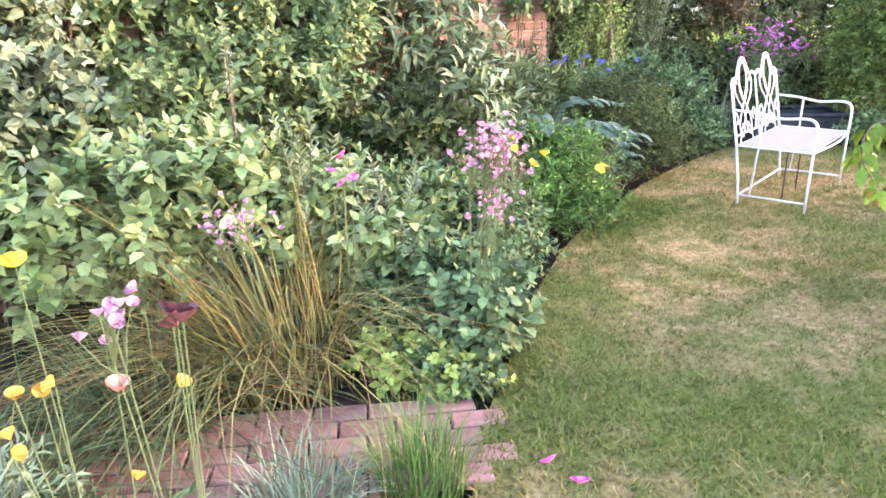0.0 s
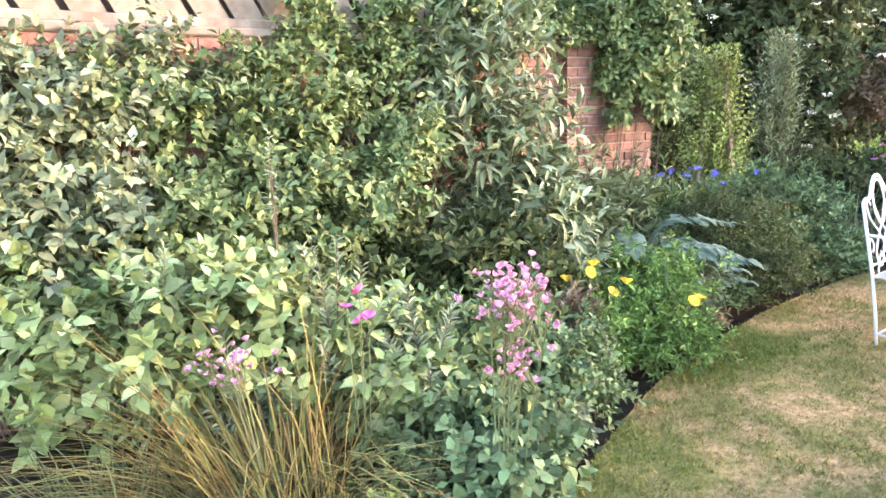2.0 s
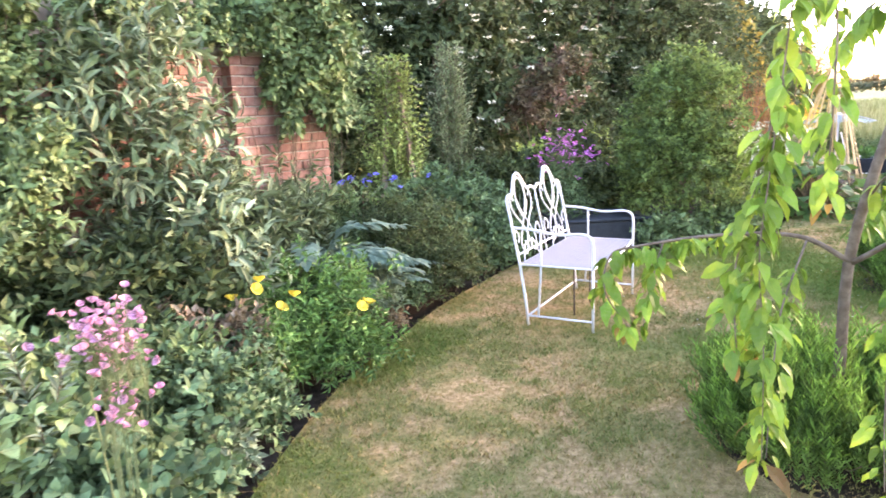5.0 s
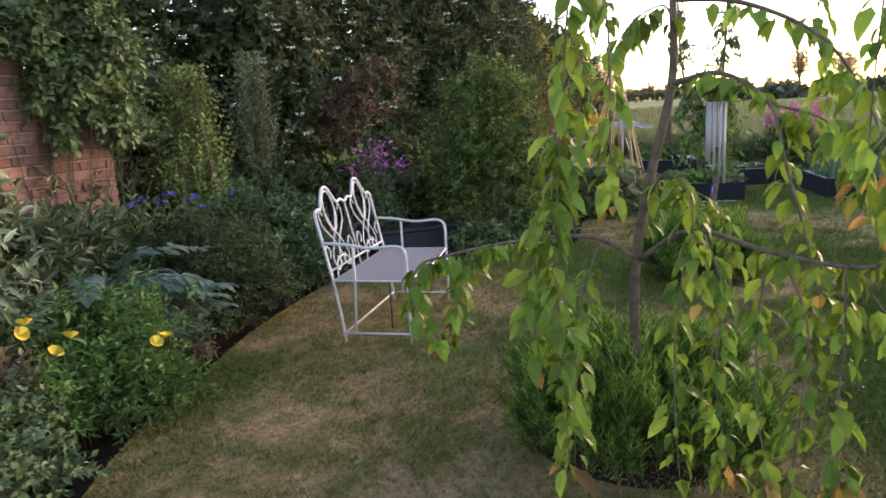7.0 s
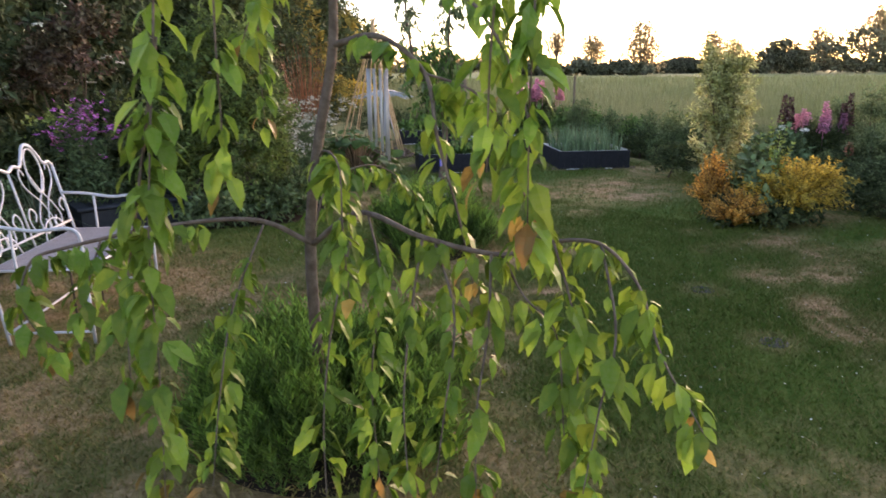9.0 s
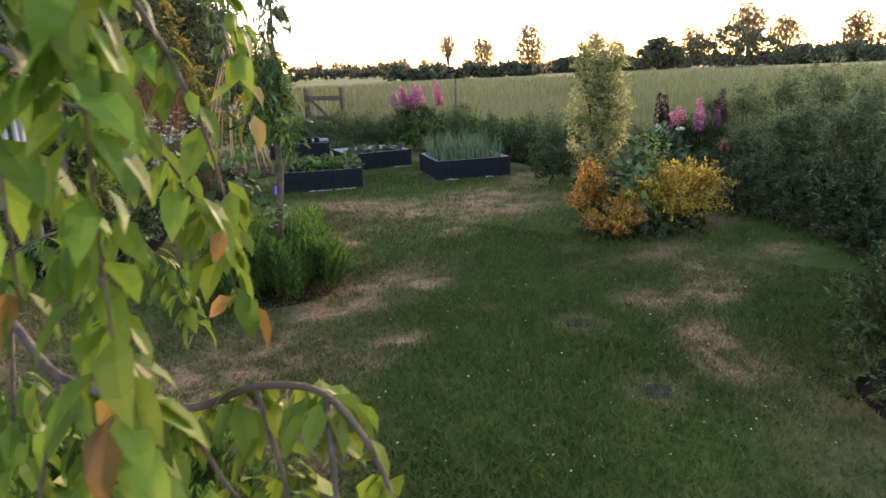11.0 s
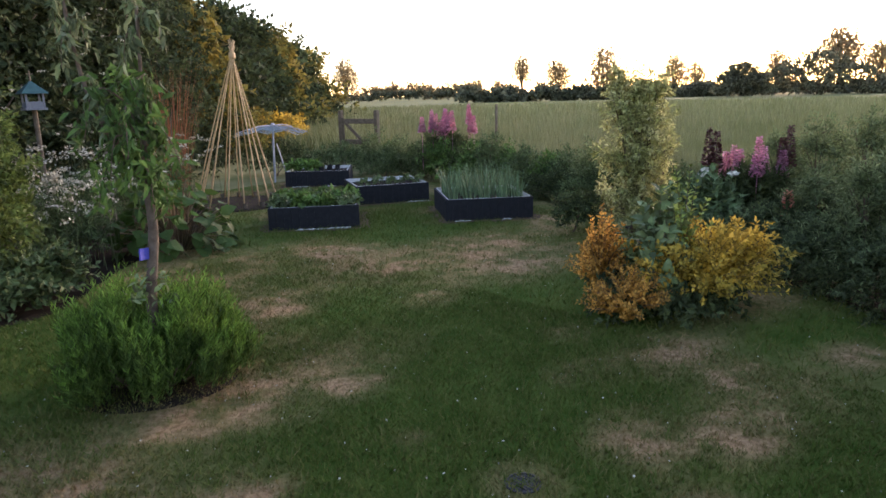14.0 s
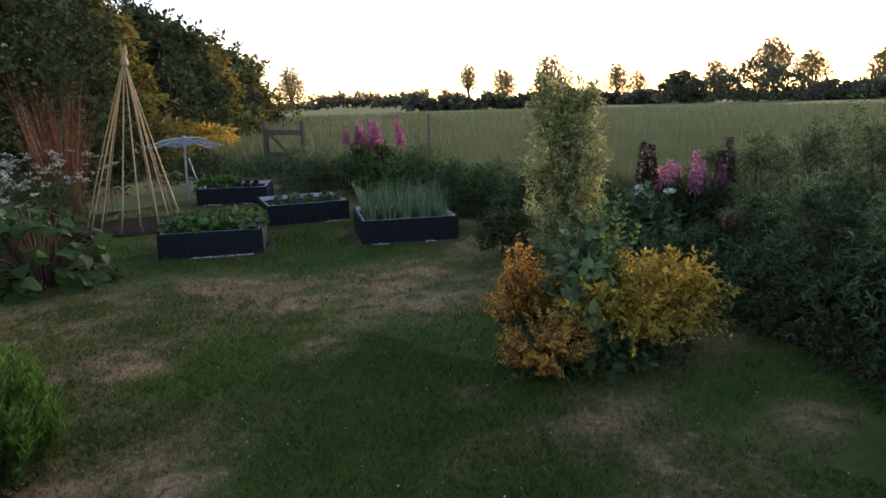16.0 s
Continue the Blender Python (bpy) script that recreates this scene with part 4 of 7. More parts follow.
        part("arch", Shape().tube(smooth_line(arch, 5), 0.0056), white, b, smooth=True)


build_bench()


# ---- weeping cherry ----
def build_cherry():
    base = np.array((3.36, 3.15, 0.0))
    tree = thing("weeping_cherry_tree", "young weeping cherry tree with drooping green leaves", "tree", tuple(base))
    trunk = smooth_line([(3.36, 3.15, -0.03), (3.35, 3.13, 0.4), (3.33, 3.10, 0.84), (3.32, 3.0, 1.2), (3.36, 2.93, 1.55), (3.37, 2.94, 1.85), (3.33, 2.92, 2.15)], 6) - base
    part("trunk", Shape().tube(trunk, 0.026, 0.011, 10), M["bark"], tree, "grey-brown ringed trunk", smooth=True)
    limbs = [
        [(3.33, 3.08, 0.86), (3.36, 2.82, 1.01), (3.32, 2.44, 1.0), (3.40, 2.20, 0.98), (3.46, 2.07, 1.03), (3.49, 1.94, 1.04), (3.48, 1.82, 0.96), (3.42, 1.71, 0.83), (3.38, 1.57, 0.70)],
        [(3.40, 2.20, 0.98), (3.42, 2.13, 0.87), (3.41, 2.01, 0.80), (3.33, 1.91, 0.58)],
        [(3.35, 2.75, 1.01), (3.26, 2.57, 0.85), (3.15, 2.48, 0.60), (3.06, 2.33, 0.36)],
        [(3.33, 2.40, 1.0), (3.27, 2.25, 0.82), (3.16, 2.17, 0.60), (3.08, 2.13, 0.38)],
        [(3.46, 2.07, 1.03), (3.44, 1.98, 0.85), (3.40, 1.92, 0.62), (3.36, 1.86, 0.45)],
        [(3.33, 3.08, 0.86), (3.16, 3.17, 0.96), (2.90, 3.30, 0.96), (2.60, 3.39, 0.92), (2.49, 3.42, 0.88), (2.44, 3.35, 0.75), (2.50, 3.25, 0.62)],
        [(2.70, 3.37, 0.94), (2.62, 3.30, 0.80), (2.56, 3.25, 0.62)],
        [(3.36, 2.93, 1.55), (3.39, 2.72, 1.57), (3.43, 2.55, 1.46), (3.39, 2.45, 1.28), (3.41, 2.38, 1.05), (3.42, 2.33, 0.85)],
        [(3.43, 2.55, 1.46), (3.50, 2.40, 1.40), (3.56, 2.32, 1.25), (3.58, 2.28, 1.10)],
        [(3.37, 2.94, 1.85), (3.45, 2.70, 1.80), (3.52, 2.45, 1.66), (3.55, 2.30, 1.45), (3.55, 2.22, 1.25)],
        [(3.37, 2.92, 1.73), (3.29, 2.90, 1.82), (3.13, 2.90, 1.74), (3.02, 2.88, 1.55)],
        [(3.34, 2.92, 2.10), (3.05, 2.80, 2.22), (2.80, 2.68, 2.02), (2.72, 2.64, 1.80), (2.68, 2.62, 1.55), (2.63, 2.58, 1.30), (2.59, 2.55, 1.05), (2.55, 2.45, 0.80), (2.50, 2.36, 0.52)],
        [(2.80, 2.68, 2.02), (2.82, 2.60, 1.75), (2.80, 2.56, 1.50), (2.79, 2.55, 1.2)],
        [(3.34, 2.92, 2.10), (3.35, 2.50, 2.20), (3.32, 2.15, 2.05), (3.29, 2.01, 1.80), (3.25, 1.97, 1.57), (3.23, 1.96, 1.38), (3.21, 1.94, 1.08)],
        [(3.32, 2.15, 2.05), (3.24, 2.06, 1.80), (3.18, 2.03, 1.5), (3.16, 2.02, 1.25)],
        [(3.34, 2.92, 2.10), (3.60, 2.85, 2.20), (3.85, 2.80, 2.0), (3.95, 2.78, 1.7), (3.98, 2.76, 1.4)],
        [(3.34, 2.92, 2.10), (3.40, 3.25, 2.18), (3.45, 3.55, 1.95), (3.48, 3.68, 1.6), (3.5, 3.72, 1.25)],
        [(3.33, 3.08, 0.86), (3.45, 3.15, 1.05), (3.7, 3.2, 1.1), (3.92, 3.22, 0.95), (4.0, 3.2, 0.7)],
        [(3.16, 3.12, 0.95), (2.95, 2.95, 0.74), (2.81, 2.78, 0.53), (2.72, 2.66, 0.34)],
        [(3.35, 2.82, 1.0), (3.13, 2.64, 0.75), (2.99, 2.49, 0.54), (2.93, 2.40, 0.34)],
        [(3.32, 2.44, 1.0), (3.22, 2.38, 0.79), (3.12, 2.29, 0.60), (3.03, 2.16, 0.42)],
        [(3.38, 2.22, 0.98), (3.30, 2.15, 0.80), (3.19, 2.08, 0.63), (3.12, 2.01, 0.45)],
        [(3.49, 1.94, 1.04), (3.38, 1.81, 0.87), (3.27, 1.77, 0.72), (3.17, 1.73, 0.58)],
        [(2.69, 2.63, 1.55), (2.61, 2.64, 1.19), (2.55, 2.61, 0.97), (2.50, 2.50, 0.78)],
        [(3.32, 3.02, 1.1), (3.25, 2.85, 1.22), (3.18, 2.65, 1.2), (3.12, 2.55, 1.02), (3.1, 2.5, 0.85)],
    ]
    dense = {0: 0.85, 1: 0.9, 5: 1.0, 6: 1.4, 11: 0.95, 12: 0.6, 13: 0.9, 14: 0.7, 7: 0.7, 9: 0.55, 15: 0.5, 16: 0.5, 18: 0.8, 19: 0.7, 20: 0.7, 21: 0.8, 22: 0.8}
    leaf = leaf_shape(0.46, 2)
    near = [leaf_part_mesh("leaf", M["cherry"]), leaf_part_mesh("leaf", M["cherry_young"])]
    bulk, young, picked = Shape(), Shape(), []
    for i, points in enumerate(limbs):
        line = smooth_line(points, 8) - base
        part("branch", Shape().tube(line, 0.011 if i in (0, 5, 7, 9) else 0.0045, 0.0016, 6), M["bark"], tree, smooth=True)
        cuts = np.cumsum(np.r_[0, np.linalg.norm(np.diff(line, axis=0), axis=1)])
        n = int(cuts[-1] * 92 * dense.get(i, 1.0))
        start = 0.35 if i == 0 else 0.30 if i in (5, 11, 13, 15, 16) else 0.1
        for s in np.sort(rng.uniform(start, 1.0, n)):
            k = min(np.searchsorted(cuts, s * cuts[-1]), len(line) - 1)
            p = line[k] + rng.normal(0, 0.006, 3)
            a = rng.uniform(0, 6.28)
            out = np.array((math.cos(a), math.sin(a), 0))
            way = unit(out * rng.uniform(0.25, 0.9) + np.array((0, 0, -rng.uniform(0.35, 1.0))))
            face = unit(out * 0.7 + np.array((0, 0, 0.7)) + rng.normal(0, 0.35, 3))
            size = 0.084 * rng.uniform(0.5, 1.3)
            is_young = s > 0.93 and rng.random() < 0.35
            stalk = p + way * 0.012 + out * 0.01
            picked.append((stalk, way, face, size, is_young))
    order = rng.permutation(len(picked))
    for c, k in enumerate(order):
        p, way, face, size, is_young = picked[k]
        if c < 300:
            x = unit(np.cross(way, face))
            z = np.cross(x, way)
            m = Matrix(((x[0], way[0], z[0], p[0]), (x[1], way[1], z[1], p[1]), (x[2], way[2], z[2], p[2]), (0, 0, 0, 1)))
            part("leaf", near[1 if is_young else 0], None, tree).matrix_local = m @ Matrix.Scale(size, 4)
        else:
            put_leaves(young if is_young else bulk, p[None], way[None], face[None], np.array([size]), leaf)
    part("foliage", bulk, M["cherry"], tree, "drooping pointed green leaves", kind="stuff")
    part("young_foliage", young, M["cherry_young"], tree, "bronze young leaves at the shoot tips", kind="stuff")


def leaf_part_mesh(name, mat):
    v, f = leaf_shape(0.46, 2)
    return Shape().add(v, f).mesh(name, mat)


build_cherry()


def build_chime():
    c = thing("wind_chime", "wind chime of silvery metal tubes under a dark wooden disc", "wind chime", (3.41, 2.76, 1.23))
    part("disc", Shape().lathe([(0.0, 0.275), (0.046, 0.275), (0.050, 0.282), (0.046, 0.29), (0.0, 0.29)], 16), M["darkwood"], c)
    part("cord", Shape().tube([(0, 0, 0.29), (0, -0.01, 0.34)], 0.0015, sides=4), M["darkwood"], c)
    for k in range(10):
        a = 2 * math.pi * k / 10
        x, y = 0.030 * math.cos(a), 0.030 * math.sin(a)
        low = 0.10 - 0.016 * k
        part("tube", Shape().tube([(x, y, low), (x, y, 0.245)], 0.0046, sides=8), M["steel"], c, smooth=True)
        part("string", Shape().tube([(x, y, 0.245), (x * 0.9, y * 0.9, 0.276)], 0.001, sides=4), M["darkwood"], c)


build_chime()


# ---- lavender skirts and the slim tree ----
def build_lavender(at, radius, high, label, n=1700):
    """A dome of upright shoots set closely with narrow leaves, gathered in tufts of uneven height."""
    ob = thing("lavender_bush", label, "bush", at)
    tufts = 85
    ta, tr = rng.uniform(0, 6.28, tufts), radius * np.sqrt(rng.random(tufts))
    tz = high * (1.0 - 0.45 * (tr / radius) ** 2.5) * rng.uniform(0.62, 1.16, tufts)
    pick = rng.integers(0, tufts, n)
    top = np.stack((tr * np.cos(ta), tr * np.sin(ta), tz), 1)[pick] + rng.normal(0, 1, (n, 3)) * (0.045, 0.045, 0.035)
    foot = np.stack((top[:, 0] * 0.8, top[:, 1] * 0.8, np.full(n, 0.0)), 1)
    ways = unit(top - foot)
    tall = np.linalg.norm(top - foot, axis=1)
    leaves, tips = Shape(), Shape()
    for k, t in enumerate(np.linspace(0.25, 1.0, 15)):
        p = foot + ways * (tall * t)[:, None]
        b = rng.uniform(0, 6.28, n)
        for turn in (0, 3.14):
            w = unit(ways * 0.9 + np.stack((np.cos(b + turn), np.sin(b + turn), np.zeros(n)), 1) * 0.5)
            put_leaves(tips if k > 11 else leaves, p, w, unit(ways + rng.normal(size=(n, 3)) * 0.5), np.full(n, 0.046) * (0.6 + 0.7 * rng.random(n)), leaf_shape(0.10, 1))
    part("foliage", leaves, M["lavender"], ob, "close-set narrow grey-green leaves", kind="stuff")
    part("shoot_tip_growth", tips, M["lavender_tip"], ob, "fresh green shoot tips", kind="stuff")
    wood = Shape()
    for k in range(30):
        b = 2 * math.pi * k / 30
        q = radius * rng.uniform(0.45, 0.95)
        wood.tube(smooth_line([(0.1 * math.cos(b), 0.1 * math.sin(b), -0.02), (q * 0.6 * math.cos(b), q * 0.6 * math.sin(b), high * 0.12), (q * math.cos(b), q * math.sin(b), high * 0.42)], 4), 0.007, 0.003, 4)
    part("stem_growth", wood, M["twig"], ob, "woody brown stems at the foot", kind="stuff")
    mulch = Shape().lathe([(radius * 0.84, -0.004), (radius * 0.78, 0.006), (radius * 0.4, 0.015), (0.0, 0.02)], 28)
    part("mulch", mulch, M["soil"], ob, "dark bare soil under the bush")
    litter = foliage(260, [(0, 0, 0.0, radius * 1.12, radius * 1.12, 0.03)], 0.04, leaf_shape(0.2), lowest=0.0, floor_z=-0.01)
    part("dry_litter", litter, M["tawny"], ob, "dry brown litter round the bush", kind="stuff")
    return ob


build_lavender((3.45, 3.25, 0.0), 0.62, 0.45, "green lavender bush ringed round the cherry trunk")
build_lavender((5.72, 5.22, 0.0), 0.52, 0.50, "green lavender bush round the slim tree's foot")


def build_slim_tree():
    base = np.array((5.71, 5.10, 0.0))
    tree = thing("slim_pear_tree", "slim young fruit tree with hanging grey-green leaves", "tree", tuple(base))
    part("trunk", Shape().tube(smooth_line([(0, 0, -0.02), (-0.01, 0, 0.45), (0.035, -0.02, 0.85), (0.03, -0.02, 1.15)], 6), 0.032, 0.022, 8), M["bark"], tree, smooth=True)
    leaf = leaf_shape(0.30, 2)
    low, high = Shape(), Shape()
    for tip, hang in (((-0.19, 0.18), 11), ((0.07, -0.06), 11)):
        line = smooth_line([(0.03, -0.02, 1.1), (tip[0] * 0.7, tip[1] * 0.7, 1.5), (tip[0], tip[1], 2.1), (tip[0], tip[1], 2.9)], 6)
        part("branch", Shape().tube(line, 0.014, 0.006, 6), M["bark"], tree, smooth=True)
        for k in range(hang):
            a, c = 2.4 * k, line[4 + int(k * (len(line) - 5) / hang)]
            out = np.array((math.cos(a), math.sin(a), 0)) * rng.uniform(0.04, 0.10)
            spur = smooth_line([c, c + out * 0.6 + (0, 0, 0.05), c + out + (0, 0, 0.02), c + out * 1.3 - (0, 0, 0.10)], 4)
            part("twig", Shape().tube(spur, 0.004, 0.0015, 4), M["bark"], tree)
            n = 46
            p = spur[rng.integers(1, len(spur), n)] + rng.normal(0, 0.018, (n, 3))
            put_leaves(high, p, unit(rng.normal(0, 0.4, (n, 3)) + (0, 0, -0.8)), unit(rng.normal(0, 0.5, (n, 3)) + out), 0.075 * (0.6 + 0.6 * rng.random(n)), leaf)
    for k in range(12):
        a, z0 = 2.4 * k, 1.05 + 0.045 * k
        out = np.array((math.cos(a), math.sin(a), 0)) * (0.18 if k % 2 else 0.12)
        spur = smooth_line([(0.03, -0.02, z0), out * 0.6 + (0, 0, z0 + 0.12), out + (0, 0, z0 + 0.02), out * 1.2 + (0, 0, z0 - 0.12)], 4)
        part("twig", Shape().tube(spur, 0.006, 0.002, 4), M["bark"], tree)
        n = 75
        p = spur[rng.integers(1, len(spur), n)] + rng.normal(0, 0.035, (n, 3))
        put_leaves(low, p, unit(rng.normal(0, 0.5, (n, 3)) + (0, 0, -0.7)), unit(rng.normal(0, 0.5, (n, 3)) + out), 0.078 * (0.6 + 0.6 * rng.random(n)), leaf)
    part("foliage", low, M["rhubarb"], tree, kind="stuff")
    part("upper_foliage", high, M["pear"], tree, "hanging grey-green leaves", kind="stuff")
    tag = part("plant_label", Shape().box((-0.045, -0.004, -0.03), (0.045, 0.004, 0.03), pose(-0.03, -0.045, 0.75, 0, 8, 40), bevel=0.003), M["label_blue"], tree, "blue plastic plant label")
    shoots = foliage(60, [(0, 0, 0.55, 0.12, 0.12, 0.12)], 0.06, leaf_shape(0.4, 2), droop=-0.2)
    part("low_foliage", shoots, M["fresh"], tree, "pale green shoots low on the trunk", kind="stuff")


build_slim_tree()


# ---- raised beds ----
RIB = Shape().box((-0.008, -0.003, 0.02), (0.008, 0.003, 0.25)).mesh("rib", M["black"])


def build_raised_bed(at, turn, w, d, h, label):
    b = thing("raised_bed", label, "raised bed", at, turn, group="raised beds")
    for name, lo, hi in (("front_board", (0, 0, 0), (w, 0.03, h)), ("back_board", (0, d - 0.03, 0), (w, d, h)), ("side_board", (0, 0.032, 0), (0.03, d - 0.032, h)), ("side_board", (w - 0.03, 0.032, 0), (w, d - 0.032, h))):
        board = part(name, Shape().box(lo, hi, bevel=0.006), M["black"], b, "black ribbed plastic board")
        if name != "side_board":
            y = -0.004 if lo[1] == 0 else d + 0.004
            for k in range(1, 12):
                rib = part("rib", RIB, None, board)
                rib.matrix_local = pose(w * k / 12, y, 0)
    rim = Shape()
    for lo, hi in (((0.03, 0.03, h - 0.05), (w - 0.03, 0.036, h + 0.001)), ((w - 0.036, 0.036, h - 0.05), (w - 0.03, d - 0.036, h + 0.01)), ((0.03, d - 0.036, h - 0.05), (w - 0.03, d - 0.03, h + 0.006)), ((0.03, 0.036, h - 0.05), (0.036, d - 0.036, h + 0.004))):
        rim.box(lo, hi)
    part("liner", rim, M["liner"], b, "pale liner edge showing above the boards")
    foot = Shape()
    for x in np.linspace(0.02, w - 0.02, 30):
        if value_noise(at[0] + x, at[1], 3.5, 21) > 0.52:
            q = rng.uniform(0.012, 0.035)
            foot.box((-q, -0.012, -0.004), (q, 0.012, rng.uniform(0.008, 0.02)), pose(x, -rng.uniform(0.012, 0.03), 0, rng.uniform(-25, 25), rng.uniform(-15, 15), rng.uniform(-30, 30)), bevel=0.003)
    if foot.n:
        part("liner_foot", foot, M["liner"], b, "torn white liner along the foot", kind="stuff")
    apron = Shape()
    rim = []
    for k in range(40):
        a = 2 * math.pi * k / 40
        q = rng.uniform(0.06, 0.15)
        rim.append((w / 2 + max(min(math.cos(a) * 1.42, 1), -1) * (w / 2 + q), d / 2 + max(min(math.sin(a) * 1.42, 1), -1) * (d / 2 + q), 0.007))
    apron.add(rim, [tuple(range(40))])
    part("bare_earth", apron, M["earth"], b, "trodden bare brown earth round the boards")
    part("compost", Shape().box((0.037, 0.037, 0.02), (w - 0.037, d - 0.037, h - 0.06)), M["soil"], b, "dark compost filling")
    return b


BED_TURN = -36.0
def bed_spot(at, x, y, z):
    p = pose(*at, 0, 0, BED_TURN) @ Vector((x, y, z))
    return tuple(p)


beds = [((8.36, 8.61, 0), 1.05, 0.95), ((10.63, 12.0, 0), 1.10, 0.95), ((10.18, 9.36, 0), 1.08, 1.0), ((10.09, 7.43, 0), 1.08, 1.15)]
build_raised_bed(beds[0][0], BED_TURN, 1.05, 0.95, 0.27, "black plastic raised bed full of leafy salad crops")
build_raised_bed(beds[1][0], BED_TURN - 4, 1.10, 0.95, 0.27, "black plastic raised bed part planted, with bare compost")
build_raised_bed(beds[2][0], BED_TURN + 10, 1.08, 1.0, 0.27, "black plastic raised bed with a few low plants")
build_raised_bed(beds[3][0], BED_TURN, 1.08, 1.15, 0.27, "black plastic raised bed full of onion leaves")

for k in range(12):
    spot = bed_spot(beds[0][0], 0.14 + 0.26 * (k % 4), 0.17 + 0.3 * (k // 4), 0.20)
    shrub("salad_plant", "low leafy green salad plant in the raised bed", spot, [(0, 0, 0.10, 0.15, 0.15, 0.09)], 150, 0.085, leaf_shape(0.65), ("mid", "fern", "rhubarb")[k % 3], 0.004, "vegetable", "salad plants in the raised bed", floor_z=0.01, upright=0.9)
for k in range(20):
    spot = bed_spot(beds[3][0], 0.14 + 0.2 * (k % 5), 0.15 + 0.28 * (k // 5), 0.20)
    o = thing("onion_plant", "clump of upright blue-green onion leaves", "vegetable", spot, group="onions in the raised bed")
    part("leaves", blades(26, 0.06, 0.50, 0.013, 0.4), M["onion"], o, kind="stuff")
for k in range(5):
    spot = bed_spot(beds[2][0], 0.15 + 0.2 * k, 0.55 + 0.18 * (k % 2), 0.20)
    shrub("seedling", "small green seedling in dark compost", spot, [(0, 0, 0.07, 0.09, 0.09, 0.07)], 60, 0.07, leaf_shape(0.5), "mid", 0.004, "vegetable", "seedlings", floor_z=0.01)
for k in range(3):
    spot = bed_spot(beds[1][0], 0.14 + 0.17 * k, 0.4 + 0.1 * (k % 2), 0.20)
    shrub("salad_plant", "low leafy green salad plant in the raised bed", spot, [(0, 0, 0.12, 0.16, 0.16, 0.11)], 120, 0.10, leaf_shape(0.6), "fern", 0.004, "vegetable", "salad plants in the raised bed", floor_z=0.01)
for k in range(6):
    spot = bed_spot(beds[1][0], 0.62 + 0.14 * (k % 3), 0.25 + 0.35 * (k // 3), 0.21)
    pot = thing("plant_pot", "small black plastic plant pot on compost", "pot", spot, group="small pots")
    part("body", Shape().lathe([(0.035, 0), (0.045, 0.085), (0.05, 0.085), (0.05, 0.1), (0.043, 0.1), (0.04, 0.07)], 12), M["black"], pot)


# ---- cane wigwam ----
def build_wigwam():
    w = thing("cane_wigwam", "tall wigwam of pale bamboo canes tied at the top", "plant support", (9.17, 10.93, 0.0))
    top = np.array((0.08, -0.08, 2.22))
    canes = 15
    for k in range(canes):
        a = 2 * math.pi * k / canes + 0.2 + rng.normal(0, 0.05)
        foot = np.array((0.60 * math.cos(a), 0.60 * math.sin(a), -0.03))
        tip = top + np.array((-0.045 * math.cos(a), -0.045 * math.sin(a), rng.uniform(0.0, 0.14)))
        sway = rng.normal(0, 0.012, 3)
        line = [foot + (tip - foot) * t + sway * math.sin(3.1 * t) for t in np.linspace(0, 1, 9)]
        cane = part("cane", Shape().tube(line, 0.0105, 0.0065, 6), M["cane"], w, smooth=True)
        for t in (0.22, 0.45, 0.68):
            c = foot + (tip - foot) * t + sway * math.sin(3.1 * t)
            along = unit(tip - foot) * 0.006
            part("node", Shape().tube([c - along, c + along], 0.0128 - 0.004 * t, sides=6), M["cane"], cane)
        part("bean_pot", Shape().lathe([(0.03, -0.02), (0.04, 0.09), (0.037, 0.09), (0.03, 0.03)], 8, (0.65 * math.cos(a), 0.65 * math.sin(a), 0)), M["post"] if k % 3 else M["fence"], w, "small dull pot at the cane foot")
    part("tie", Shape().lathe([(0.045, 2.08), (0.05, 2.1), (0.047, 2.15), (0.04, 2.17)], 10, (0.075, -0.075, 0)), M["cane"], w, "wound string tie")
    part("soil_ring", Shape().lathe([(0.82, -0.02), (0.76, 0.02), (0.3, 0.035), (0.0, 0.035)], 24), M["soil"], w, "dark dug soil under the canes")


build_wigwam()


# ---- meadow gate and posts ----
def build_gate():
    g = thing("field_gate", "small weathered timber gate with a diagonal brace", "gate", (13.9, 14.86, 0.0), math.degrees(math.atan2(-1.12, 0.17)))
    w = 1.13
    for x in (0.0, w):
        part("post", Shape().box((x - 0.045, -0.045, -0.05), (x + 0.045, 0.045, 1.22), bevel=0.01), M["post"], g)
    for z in (0.92, 0.45):
        part("rail", Shape().box((0.047, -0.02, z), (w - 0.047, 0.02, z + 0.11), bevel=0.008), M["post"], g)
    part("brace", Shape().box((-0.36, -0.04, -0.04), (0.36, -0.021, 0.04), pose(0.42, 0, 0.74, 0, 38, 0), bevel=0.006), M["post"], g)
    part("stile", Shape().box((0.05, -0.042, 0.2), (0.13, -0.022, 1.05), bevel=0.006), M["post"], g)


build_gate()
for x, y, h in ((15.2, 11.2, 1.3), (12.2, 6.3, 1.15), (11.9, 5.6, 0.9)):
    p = thing("fence_post", "thin grey wooden stake in the long grass", "post", (x, y, 0), group="meadow stakes")
    part("stake", Shape().tube([(0, 0, -0.1), (0.02, 0, h)], 0.03, 0.027, 8), M["post"], p)


